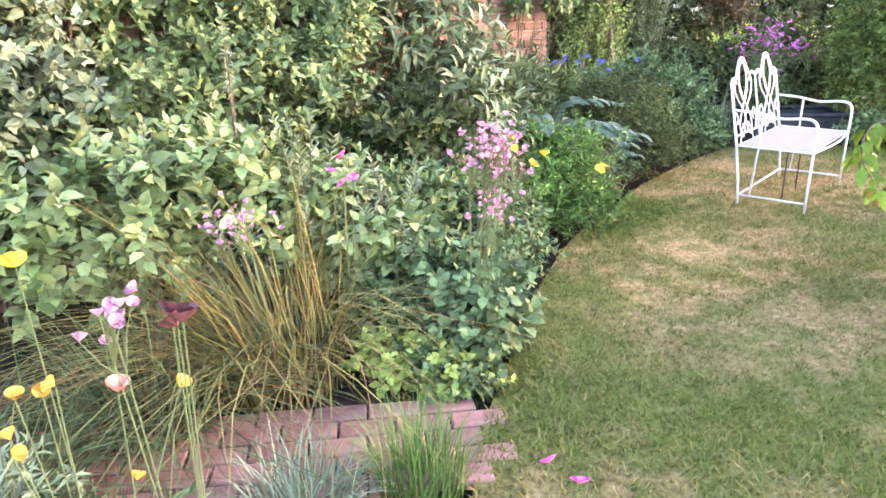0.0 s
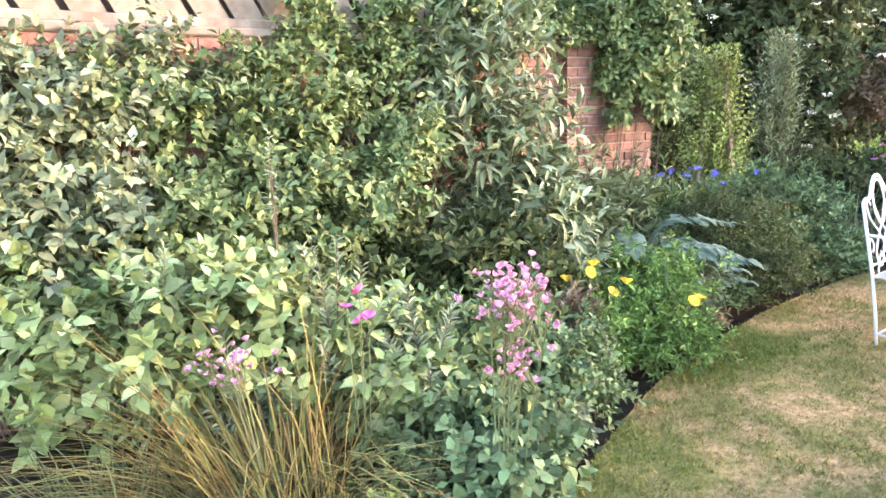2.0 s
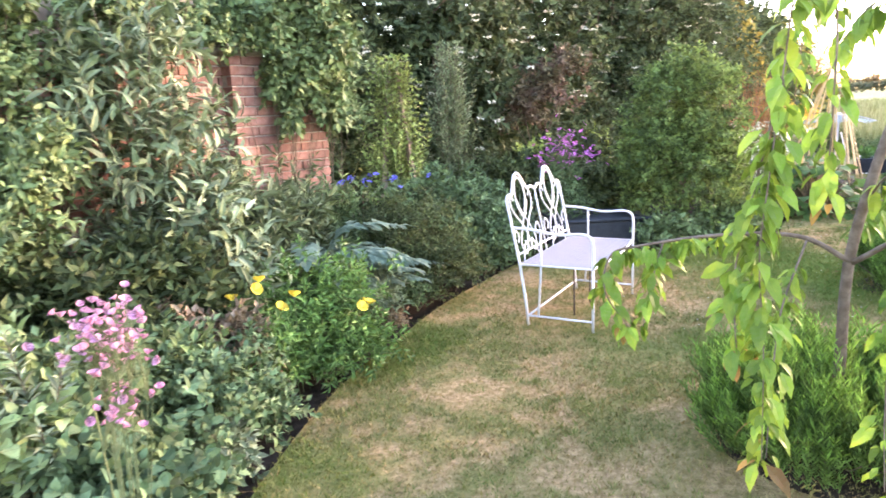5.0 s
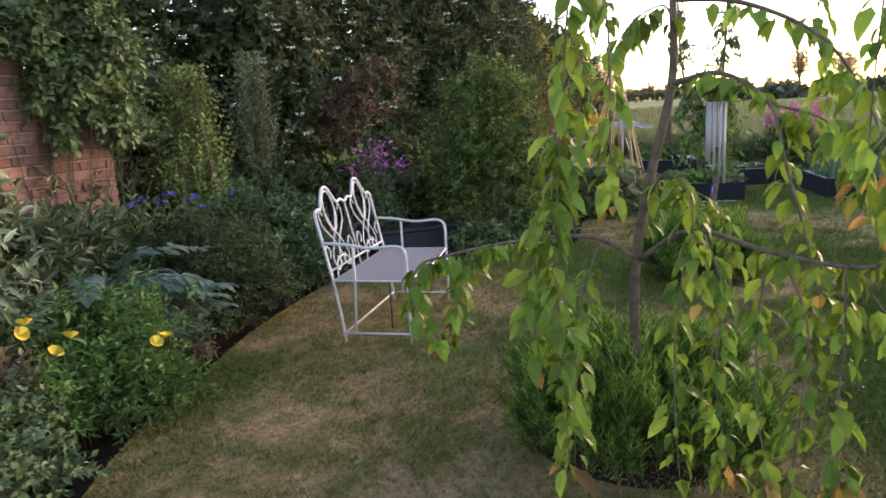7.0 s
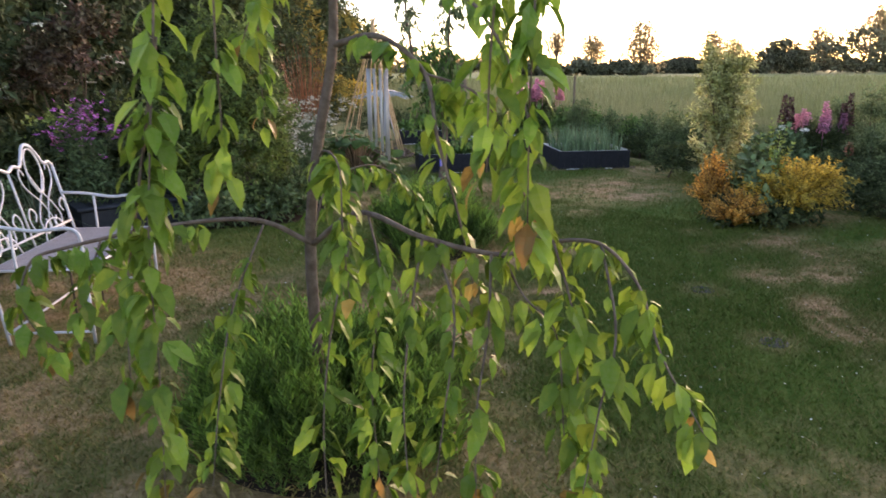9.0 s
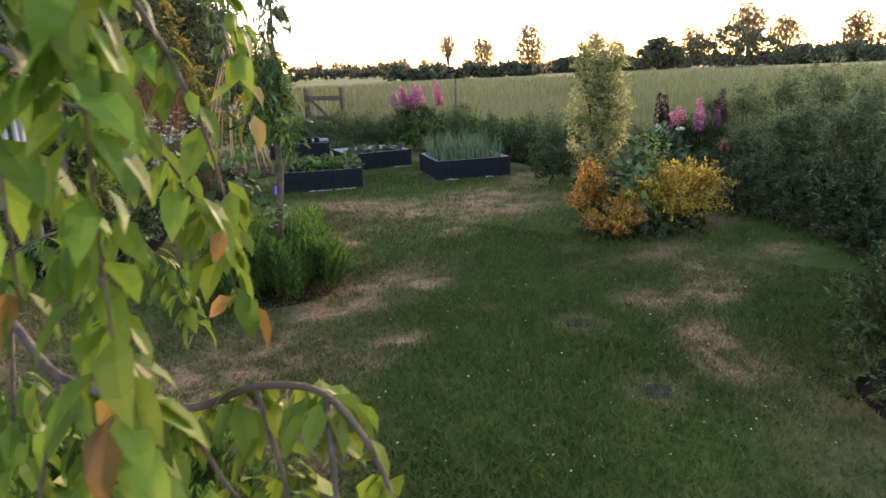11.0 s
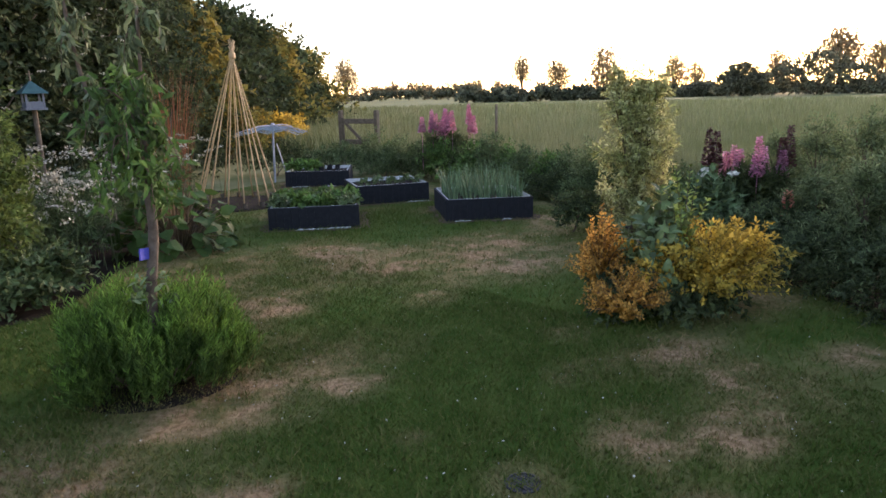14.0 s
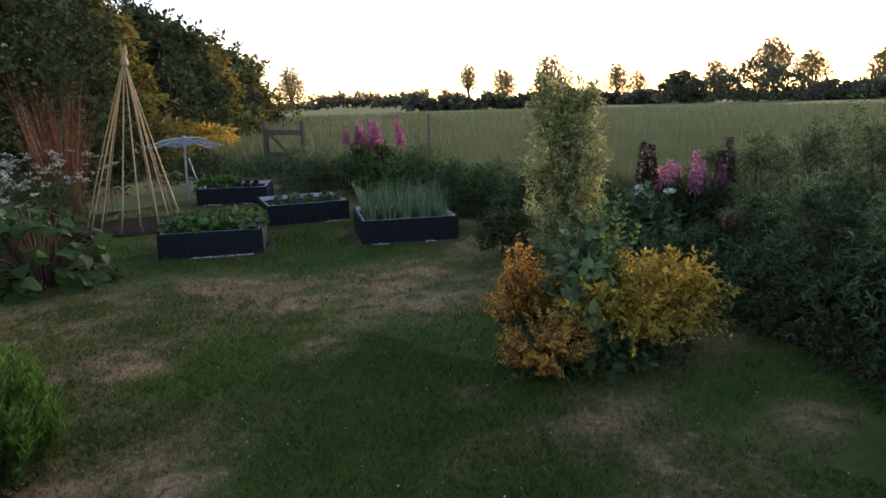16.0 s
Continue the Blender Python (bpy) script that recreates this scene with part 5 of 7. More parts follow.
# ---- drain covers ----
for x, y in drain_spots:
    d = thing("drain_cover", "round dark metal drain cover sunk in the lawn", "drain cover", (x, y, 0.0), group="drain covers")
    part("rim", Shape().lathe([(0.075, -0.02), (0.075, 0.004), (0.064, 0.006), (0.062, 0.0)], 20), M["drain"], d)
    s = Shape().lathe([(0.060, -0.02), (0.060, 0.001), (0.0, 0.002)], 20)
    for k in range(-3, 4):
        half = math.sqrt(max(0.055 ** 2 - (k * 0.015) ** 2, 0.0001))
        s.box((k * 0.015 - 0.004, -half, 0.001), (k * 0.015 + 0.004, half, 0.005))
    part("lid", s, M["drain"], d)


# ---- dark water box beside the dome bush ----
def build_box():
    b = thing("water_trough", "low dark grey trough with a broad rim", "trough", (3.62, 7.62, -0.04), -4)
    w, d, h = 0.98, 0.65, 0.30
    for name, lo, hi in (("front_side", (0, 0, 0), (w, 0.05, h)), ("back_side", (0, d - 0.05, 0), (w, d, h)), ("end_side", (0, 0.052, 0), (0.05, d - 0.052, h)), ("end_side", (w - 0.05, 0.052, 0), (w, d - 0.052, h))):
        part(name, Shape().box(lo, hi, bevel=0.01), M["slate"], b)
    part("rim", Shape().box((-0.03, -0.03, h + 0.002), (w + 0.03, 0.07, h + 0.03), bevel=0.008).box((-0.03, d - 0.07, h + 0.002), (w + 0.03, d + 0.03, h + 0.03), bevel=0.008).box((-0.03, 0.072, h + 0.002), (0.07, d - 0.072, h + 0.03)).box((w - 0.07, 0.072, h + 0.002), (w + 0.03, d - 0.072, h + 0.03)), M["slate"], b)
    part("lid", Shape().box((0.072, 0.072, h - 0.03), (w - 0.072, d - 0.072, h - 0.01)), M["slate"], b, "flat dark grey lid")


build_box()


# ---- planted border along the wall ----
BROAD, OVAL, NARROW, ROUND = leaf_shape(0.55), leaf_shape(0.5, 2), leaf_shape(0.26), leaf_shape(0.8, 2)

shrub("pale_leaved_shrub", "broad mounded shrub of pale green oval leaves", (-0.45, 3.15, -0.04),
      [(-0.75, -0.1, 0.55, 0.55, 0.5, 0.42), (-0.2, 0.0, 0.60, 0.5, 0.45, 0.40), (0.3, 0.25, 0.50, 0.45, 0.40, 0.34), (0.62, 0.1, 0.35, 0.32, 0.32, 0.28), (-1.3, 0.0, 0.62, 0.5, 0.5, 0.5), (-0.5, 0.5, 0.75, 0.6, 0.4, 0.35)],
      6800, 0.086, leaf_shape(0.58, 2), "sage", upright=0.9)
shrub("wall_shrub", "tall leafy green shrub against the brick wall", (-1.05, 4.0, -0.04),
      [(-0.15, -0.05, 1.35, 0.5, 0.42, 0.55), (0.3, 0.35, 1.30, 0.45, 0.36, 0.55), (0.0, -0.3, 0.85, 0.6, 0.5, 0.45), (0.5, 0.1, 0.9, 0.45, 0.4, 0.5), (-0.45, -0.3, 1.62, 0.35, 0.3, 0.3)],
      6500, 0.062, leaf_shape(0.55, 2), "mid", rough=0.36)
shrub("dusty_wall_shrub", "dusty grey-green broad-leaved shrub against the wall", (-1.75, 3.2, -0.04),
      [(0.0, 0.2, 1.25, 0.55, 0.45, 0.60), (-0.45, -0.3, 1.2, 0.6, 0.5, 0.65), (0.2, 0.05, 0.9, 0.6, 0.5, 0.5), (0.25, 0.3, 1.62, 0.35, 0.3, 0.3)], 4600, 0.078, leaf_shape(0.5, 2), "dusty", rough=0.42, depth=0.5)
shrub("wall_creeper", "leafy creeper hanging over the wall and trellis", (-0.55, 4.72, -0.04),
      [(-0.1, 0.05, 1.75, 0.30, 0.18, 0.40), (0.12, 0.30, 1.95, 0.30, 0.18, 0.32), (0.5, 0.72, 2.15, 0.40, 0.25, 0.28), (0.1, 0.2, 1.35, 0.4, 0.2, 0.35), (0.85, 1.1, 2.15, 0.35, 0.25, 0.25), (0.45, 0.6, 1.7, 0.25, 0.2, 0.35), (-0.2, 0.0, 2.1, 0.16, 0.14, 0.22)],
      5600, 0.06, leaf_shape(0.55, 2), "mid", category="climber", rough=0.36)
wall_way = (WALL_B - WALL_A) / WALL_LONG


def wall_lobes(spots, foot):
    """Lobes lying on the wall's face: along the wall, height, half length, half height."""
    out = []
    for u, z, r, h in spots:
        p = WALL_A + wall_way * u + np.array((wall_way[1], -wall_way[0])) * 0.10
        out.append((p[0] - foot[0], p[1] - foot[1], z + 0.04, r * abs(wall_way[0]) + 0.09, r * abs(wall_way[1]) + 0.07, h))
    return out


shrub("wall_vine", "dusty green vine spread over the bricks below the trellis", (-1.9, 3.15, -0.04), wall_lobes([(1.3 + 0.27 * k, 1.68 + 0.16 * math.sin(2.3 * k), 0.2, 0.26) for k in range(8)], (-1.9, 3.15)), 2400, 0.062, leaf_shape(0.5, 2), "dusty", 0.006, "climber", rough=0.4)
shrub("wall_vine", "green vine climbing the bricks and the trellis", (-0.75, 4.45, -0.04), wall_lobes([(3.45, 1.72, 0.2, 0.26), (3.7, 1.9, 0.16, 0.3), (3.72, 2.2, 0.12, 0.16), (3.95, 1.55, 0.16, 0.2), (4.3, 1.8, 0.14, 0.3), (4.4, 2.2, 0.15, 0.16)], (-0.75, 4.45)), 2000, 0.058, leaf_shape(0.5, 2), "fresh", 0.006, "climber", rough=0.4)
buddleia = spray_shrub("buddleia", "tall grey-green butterfly bush with narrow leaves", (0.22, 5.15, -0.04), "buddleia", 62, 0.74, 2.3, 0.165, leaf_shape(0.27, 2), 13, start=0.2)
part("inner_foliage", foliage(900, [(-0.1, -0.1, 1.35, 0.42, 0.36, 0.42), (0.25, 0.1, 1.5, 0.36, 0.32, 0.4), (-0.3, 0.0, 1.75, 0.32, 0.28, 0.36), (0.1, 0.1, 1.95, 0.3, 0.26, 0.3), (0.35, -0.05, 1.1, 0.36, 0.3, 0.3)], 0.14, leaf_shape(0.27, 2), rough=0.4, upright=0.8), M["buddleia"], buddleia, kind="stuff")
shrub("buddleia_skirt", "grey-green narrow-leaved shrub low in the border", (0.5, 4.95, -0.04), [(0, 0, 0.75, 0.45, 0.35, 0.38), (0.25, 0.0, 0.6, 0.35, 0.3, 0.3), (-0.35, 0.1, 0.8, 0.35, 0.3, 0.4)], 800, 0.13, leaf_shape(0.27, 2), "buddleia", upright=0.8)
# dark leaf colour stands in for the deep shade of this hollow
shrub("dark_undershrub", "dark-leaved shrub filling a shaded hollow of the border", (0.05, 4.55, -0.04),
      [(0, 0, 0.5, 0.5, 0.4, 0.45), (-0.4, -0.1, 0.65, 0.4, 0.35, 0.45), (0.3, 0.2, 0.6, 0.35, 0.35, 0.38), (0.55, 0.05, 0.42, 0.3, 0.3, 0.35)], 4200, 0.085, BROAD, "dark")
shrub("bronze_plant", "low plant with rust-brown and cream leaves", (0.68, 4.3, -0.04), [(0, 0, 0.36, 0.35, 0.28, 0.22), (-0.3, 0.1, 0.4, 0.25, 0.25, 0.2)], 1000, 0.075, BROAD, "rusty", category="plant")
shrub("welsh_poppy_plant", "ferny bright green clump under yellow poppies", (1.2, 4.75, -0.04),
      [(0, 0, 0.32, 0.38, 0.35, 0.28), (-0.35, -0.35, 0.24, 0.30, 0.3, 0.24), (0.1, 0.25, 0.48, 0.30, 0.26, 0.22), (0.22, -0.05, 0.2, 0.3, 0.3, 0.2), (-0.2, 0.28, 0.52, 0.22, 0.2, 0.18), (-0.3, 0.0, 0.42, 0.25, 0.25, 0.2)], 5200, 0.055, leaf_shape(0.36), "fern", category="plant", stem=0.005, rough=0.5, depth=0.5)


def build_cardoon(at, count, long, label):
    """Long arching leaves, each with jagged lobes in pairs along a pale rib."""
    ob = thing("artichoke_plant", label, "plant", at)
    v, f = leaf_shape(0.55, 2)
    for k in range(count):
        a = 2.4 * k + rng.normal(0, 0.2)
        rise = 0.5 + 0.5 * (k / count)
        ln = long * rng.uniform(0.8, 1.15)
        way = np.array((math.cos(a), math.sin(a), 0))
        line = smooth_line([way * 0.03, way * ln * (0.48 - 0.25 * rise) + (0, 0, ln * (0.38 + 0.42 * rise)), way * ln * (0.9 - 0.4 * rise) + (0, 0, ln * (0.45 + 0.45 * rise)), way * ln * (1.15 - 0.35 * rise) + (0, 0, ln * (0.36 + 0.5 * rise))], 11)
        s = Shape().tube(line, 0.009, 0.003, 5)
        side = np.array((-way[1], way[0], 0))
        t = np.arange(7, len(line))
        along = unit(np.gradient(line, axis=0))[t]
        size = ln * 0.155 * np.sin(np.linspace(0.55, 2.75, len(t))) * rng.uniform(0.85, 1.15, len(t))
        for sg in (-1, 1):
            ways = unit(along * 0.75 + sg * side * 0.8 + rng.normal(0, 0.1, (len(t), 3)) - (0, 0, 0.12))
            put_leaves(s, line[t], ways, unit(np.cross(side, along) * -1 + rng.normal(0, 0.12, (len(t), 3))) * 1.0, size, (v, f))
        put_leaves(s, line[-1:], along[-1:], np.array([(0.0, 0.0, 1.0)]), np.array([ln * 0.16]), (v, f))
        part("leaf", s, M["silverblue"], ob, smooth=False)
    return ob


build_cardoon((1.1, 5.6, -0.04), 26, 0.78, "artichoke plant with large jagged blue-grey leaves")
build_cardoon((1.5, 5.75, -0.04), 15, 0.55, "smaller artichoke plant with jagged blue-grey leaves")
shrub("clipped_hebe", "rounded dark small-leaved evergreen shrub", (1.96, 6.24, -0.04), [(0, 0, 0.48, 0.48, 0.42, 0.46), (0.2, -0.15, 0.30, 0.4, 0.36, 0.30), (-0.2, 0.0, 0.4, 0.4, 0.4, 0.42)], 6500, 0.034, BROAD, "dark", rough=0.08)
shrub("edge_shrub", "leafy green shrub spilling towards the lawn", (2.45, 7.1, -0.04), [(0, 0, 0.50, 0.45, 0.42, 0.48), (0.3, 0.3, 0.42, 0.4, 0.4, 0.4), (-0.3, 0.1, 0.55, 0.4, 0.4, 0.45), (0.35, -0.05, 0.25, 0.35, 0.3, 0.25)], 4200, 0.065, BROAD, "bluegreen")
shrub("fresh_green_shrub", "light green leafy shrub in front of the creeper", (-0.27, 4.5, -0.04), [(0, 0, 1.15, 0.26, 0.24, 0.30), (0.12, 0.1, 1.38, 0.2, 0.18, 0.2), (-0.1, -0.05, 0.9, 0.25, 0.22, 0.3)], 2200, 0.062, leaf_shape(0.42, 2), "fresh", rough=0.35, droop=0.5)
shrub("bare_twiggy_shrub", "half-bare shrub with pale stems and sparse grey leaves", (-1.6, 3.4, -0.04), [(0, 0, 1.35, 0.4, 0.35, 0.5), (-0.3, -0.3, 1.25, 0.4, 0.35, 0.55), (0.3, 0.1, 1.15, 0.3, 0.3, 0.4)], 900, 0.07, BROAD, "greygreen", stem=0.016, depth=0.6)
for x, y, h in ((-0.42, 3.0, 1.0), (-0.1, 3.2, 1.05), (0.28, 3.25, 0.92), (-0.75, 2.95, 1.05)):
    spray_shrub("silver_sprig", "silver-leaved sprigs rising through the pale shrub", (x, y, -0.04), "greygreen", 16, 0.22, h, 0.075, NARROW, 14, category="plant", group="silver sprigs", start=0.5)
hop = spray_shrub("hop_obelisk", "timber obelisk overgrown with yellow-green hop leaves", (2.0, 8.15, -0.04), "hop", 260, 0.46, 2.1, 0.08, BROAD, 22, category="climber", column=True, start=0.05)
for a in (0.8, 2.37, 3.94, 5.51):
    part("obelisk_leg", Shape().box((-0.022, -0.022, 0), (0.022, 0.022, 2.0), Matrix.Rotation(a, 4, "Z") @ pose(0.34, 0, 0, 0, -8.5, 0), bevel=0.005), M["post"], hop, "slanting timber leg")
for z, q in ((0.6, 0.25), (1.2, 0.16), (1.7, 0.085)):
    for a in (0.0, 1.57, 3.14, 4.71):
        part("obelisk_rail", Shape().box((q * 0.72, -q, z), (q * 0.72 + 0.02, q, z + 0.03), Matrix.Rotation(a, 4, "Z")), M["post"], hop)
shrub("laurel_bush", "tall dark green laurel behind the wall", (1.55, 8.9, -0.04), [(0, 0, 1.0, 0.7, 0.6, 0.8), (-0.3, 0.1, 1.7, 0.55, 0.5, 0.5), (0.2, 0.2, 1.8, 0.5, 0.5, 0.4)], 4200, 0.09, BROAD, "dark")
shrub("wall_top_ivy", "bushy creeper spilling over the wall end", (0.95, 6.32, -0.04),
      [(-0.35, 0.05, 2.30, 0.32, 0.25, 0.22), (-0.27, -0.12, 2.12, 0.2, 0.16, 0.14), (-0.05, 0.05, 2.15, 0.30, 0.22, 0.30), (0.15, 0.08, 1.85, 0.20, 0.15, 0.28), (0.15, 0.2, 2.35, 0.40, 0.30, 0.28), (0.35, 0.2, 2.10, 0.32, 0.25, 0.35), (-0.55, -0.05, 2.35, 0.28, 0.2, 0.15), (0.42, 0.3, 1.6, 0.15, 0.15, 0.3), (-0.02, 0.0, 1.78, 0.12, 0.10, 0.26), (0.1, 0.05, 1.55, 0.09, 0.09, 0.22), (0.28, 0.18, 1.72, 0.16, 0.14, 0.25)], 6200, 0.075, leaf_shape(0.55, 2), "mid", 0.004, category="climber", droop=0.7)
shrub("wall_end_climber", "leafy climber behind the wall end", (1.35, 7.55, -0.04), [(-0.05, 0.0, 2.05, 0.36, 0.32, 0.35), (0.08, 0.15, 1.6, 0.22, 0.24, 0.4), (-0.25, 0.1, 1.5, 0.25, 0.26, 0.5)], 3400, 0.07, BROAD, "bluegreen", 0.005, category="climber", rough=0.35)
spray_shrub("grey_tall_plant", "tall grey-green upright shrub", (2.75, 9.1, -0.04), "buddleia", 130, 0.44, 2.3, 0.11, NARROW, 20, column=True, start=0.1)
shrub("shade_plants", "tangle of dark green plants at the back of the border", (3.3, 8.9, -0.04), [(0, 0, 0.5, 0.6, 0.4, 0.45), (0.6, 0.2, 0.55, 0.5, 0.4, 0.45), (1.1, 0.2, 0.8, 0.5, 0.4, 0.5), (-0.5, -0.2, 0.4, 0.4, 0.4, 0.4)], 3800, 0.09, BROAD, "dark")
for x, y, h in ((4.45, 8.75, 0.9), (4.9, 9.3, 1.0), (4.2, 9.9, 0.9), (5.3, 9.9, 1.1), (3.3, 9.7, 0.9)):
    shrub("shade_shrub", "dark leafy shrub in the shade behind the trough", (x, y, -0.06), [(0, 0, h * 0.4, 0.42, 0.4, h * 0.45), (0.15, -0.1, h * 0.7, 0.3, 0.3, h * 0.32)], 1500, 0.085, BROAD, "dark", group="shade shrubs")
shrub("plum_leaved_shrub", "loose shrub with dark plum-red leaves in the hedge", (4.25, 10.1, -0.04), [(0, 0, 1.75, 0.45, 0.35, 0.40), (-0.3, 0.0, 1.45, 0.35, 0.3, 0.35), (0.3, 0.05, 2.05, 0.3, 0.3, 0.3)], 1500, 0.085, BROAD, "plum", rough=0.4, depth=0.5)
shrub("lime_plant", "bright lime-green low shrub", (4.1, 9.3, -0.04), [(0, 0, 0.75, 0.6, 0.4, 0.4), (0.5, 0.1, 0.85, 0.4, 0.35, 0.35)], 1800, 0.075, BROAD, "lime")
shrub("dome_bush", "large clipped dome-shaped evergreen bush", (5.13, 7.86, -0.04), [(0, 0, 1.15, 0.68, 0.66, 0.92), (0.0, 0, 0.7, 0.71, 0.70, 0.72)], 14000, 0.06, BROAD, "box", rough=0.13, depth=0.28, inner=0.3)
shrub("lady_mantle", "low mound of rounded grey-green leaves", (0.62, 3.05, -0.04), [(0, 0, 0.26, 0.26, 0.25, 0.24), (0.1, -0.25, 0.2, 0.2, 0.22, 0.2), (-0.25, 0.15, 0.3, 0.28, 0.25, 0.26)], 1500, 0.06, ROUND, "bluegreen", category="plant", stem=0.004)
shrub("border_geranium", "mound of cut green leaves at the lawn edge", (0.72, 3.75, -0.04), [(0, 0, 0.3, 0.32, 0.35, 0.28), (0.1, 0.45, 0.25, 0.25, 0.3, 0.25), (-0.35, 0.0, 0.35, 0.35, 0.35, 0.3)], 3200, 0.046, leaf_shape(0.55, 2), "bluegreen", category="plant", stem=0.005)
shrub("lime_ground_cover", "low yellow-green ground cover at the lawn edge", (0.55, 2.65, -0.04), [(0, 0, 0.1, 0.22, 0.2, 0.12), (-0.25, 0.05, 0.12, 0.2, 0.18, 0.12)], 750, 0.045, ROUND, "lime", category="plant", stem=0.003)
shrub("soft_green_plant", "soft mid-green leafy plant among the border flowers", (0.25, 3.55, -0.04), [(0, 0, 0.4, 0.4, 0.35, 0.35), (0.25, 0.35, 0.35, 0.35, 0.3, 0.3)], 1900, 0.07, BROAD, "mid", category="plant", stem=0.005)

for x, y, r, h, size, leaf, mat, what in ((0.68, 2.55, 0.16, 0.16, 0.05, ROUND, "bluegreen", "rounded grey-green"), (0.80, 3.25, 0.18, 0.26, 0.06, ROUND, "bluegreen", "rounded grey-green"), (0.86, 3.6, 0.17, 0.24, 0.06, BROAD, "greygreen", "soft grey"), (1.0, 4.0, 0.2, 0.22, 0.055, BROAD, "bluegreen", "blue-green"),
                                          (1.28, 4.6, 0.2, 0.24, 0.045, leaf_shape(0.4), "fern", "bright ferny"), (1.52, 5.02, 0.17, 0.22, 0.045, leaf_shape(0.4), "fern", "bright ferny"), (1.72, 5.42, 0.18, 0.2, 0.04, BROAD, "rusty", "rust-tinged"), (2.05, 5.95, 0.2, 0.26, 0.04, BROAD, "dark", "dark small-leaved"),
                                          (2.4, 6.45, 0.2, 0.28, 0.05, BROAD, "dark", "dark small-leaved"), (2.75, 6.9, 0.2, 0.26, 0.055, BROAD, "mid", "leafy green"), (3.15, 7.35, 0.25, 0.3, 0.06, BROAD, "mid", "leafy green"), (0.45, 2.85, 0.25, 0.3, 0.06, BROAD, "mid", "leafy green")):
    shrub("edging_plant", "low mound of " + what + " leaves beside the lawn", (x - 0.06, y + 0.045, -0.04), [(0, 0, h * 0.5, r, r, h * 0.55), (-0.12, 0.08, h * 0.65, r, r, h * 0.5)], 700, size, leaf, mat, 0.004, "plant", "plants edging the lawn")

# the dark clumps fill gaps, their leaf colour standing for shade between plants
for x, y, h, size, leaf, mat, what in ((0.9, 4.6, 0.4, 0.05, leaf_shape(0.4), "fern", "ferny green"), (0.55, 4.05, 0.42, 0.07, BROAD, "bluegreen", "blue-green"), (1.45, 5.55, 0.45, 0.09, NARROW, "greygreen", "narrow grey"), (1.75, 5.95, 0.35, 0.045, BROAD, "mid", "small green"), (0.2, 3.95, 0.5, 0.075, BROAD, "dark", "broad shade-dark"), (-0.35, 3.85, 0.7, 0.08, BROAD, "dark", "broad shade-dark"), (0.6, 4.75, 0.55, 0.07, BROAD, "dark", "small shade-dark"), (0.25, 4.3, 0.6, 0.08, BROAD, "dark", "broad shade-dark"),
                                       (1.5, 6.3, 0.6, 0.08, NARROW, "mid", "narrow green"), (2.2, 6.7, 0.55, 0.06, BROAD, "mid", "small green"), (0.95, 5.0, 0.5, 0.09, BROAD, "dark", "dark green"), (1.0, 6.0, 0.7, 0.09, NARROW, "dark", "narrow dark"), (2.0, 7.3, 0.7, 0.07, BROAD, "mid", "broad green"), (1.0, 6.12, 0.95, 0.13, NARROW, "buddleia", "narrow grey-green"), (1.25, 6.35, 0.9, 0.10, NARROW, "bluegreen", "narrow blue-green"), (0.8, 5.85, 0.95, 0.13, NARROW, "buddleia", "narrow grey-green"), (2.7, 7.8, 0.55, 0.07, BROAD, "bluegreen", "blue-green")):
    shrub("filling_plant", "clump of " + what + " leaves filling the border", (x, y, -0.04), [(0, 0, h * 0.5, 0.26, 0.24, h * 0.5), (0.12, -0.08, h * 0.6, 0.2, 0.2, h * 0.5), (-0.14, 0.1, h * 0.65, 0.2, 0.2, h * 0.55)], 1300, size, leaf, mat, 0.005, "plant", "plants filling the border", rough=0.4, upright=0.8)


def build_tuft(name, label, at, n, radius, length, width, lean, mat, category="grass", sweep=(0, 0)):
    ob = thing(name, label, category, at)
    part("leaf_tuft", blades(int(n * 0.85), radius, length, width, lean, segments=6, curl=0.45, sweep=sweep), M[mat], ob, kind="stuff")
    part("withered_leaf_tuft", blades(int(n * 0.15), radius, length * 0.85, width, lean * 1.15, segments=6, curl=0.5, sweep=sweep), M["withered"], ob, "dry straw-coloured blades", kind="stuff")
    return ob


build_tuft("tawny_grass_clump", "arching tawny and bronze ornamental grass clump", (-0.14, 2.68, -0.04), 720, 0.26, 1.2, 0.0075, 1.25, "tawny", sweep=(-0.34, 0.12))
build_tuft("green_grass_clump", "arching green ornamental grass with grey tips", (-0.55, 2.35, -0.04), 520, 0.25, 0.75, 0.008, 1.3, "edge_dark")
build_tuft("green_grass_clump", "grey-green grass sweeping over the paving", (-0.85, 1.8, -0.03), 420, 0.28, 0.68, 0.009, 1.2, "edge_dark")
shrub("silver_leaved_plant", "feathery silver-green leaves below the poppies", (-0.35, 1.42, -0.03), [(0, 0, 0.16, 0.42, 0.2, 0.16), (-0.3, 0.1, 0.26, 0.28, 0.2, 0.2)], 1700, 0.055, NARROW, "greygreen", 0.003, "plant")
build_tuft("fine_grass_tuft", "fine upright green grass at the paving edge", (0.5, 2.0, -0.03), 500, 0.14, 0.36, 0.005, 0.5, "fern")
build_tuft("fine_grass_tuft", "fine grey-green grass over the paving", (0.15, 1.85, -0.03), 420, 0.16, 0.34, 0.005, 0.9, "greygreen")
build_tuft("strap_leaves", "sword-shaped blue-green iris leaves", (1.6, 6.7, -0.04), 160, 0.3, 0.85, 0.028, 0.5, "bluegreen", "plant")
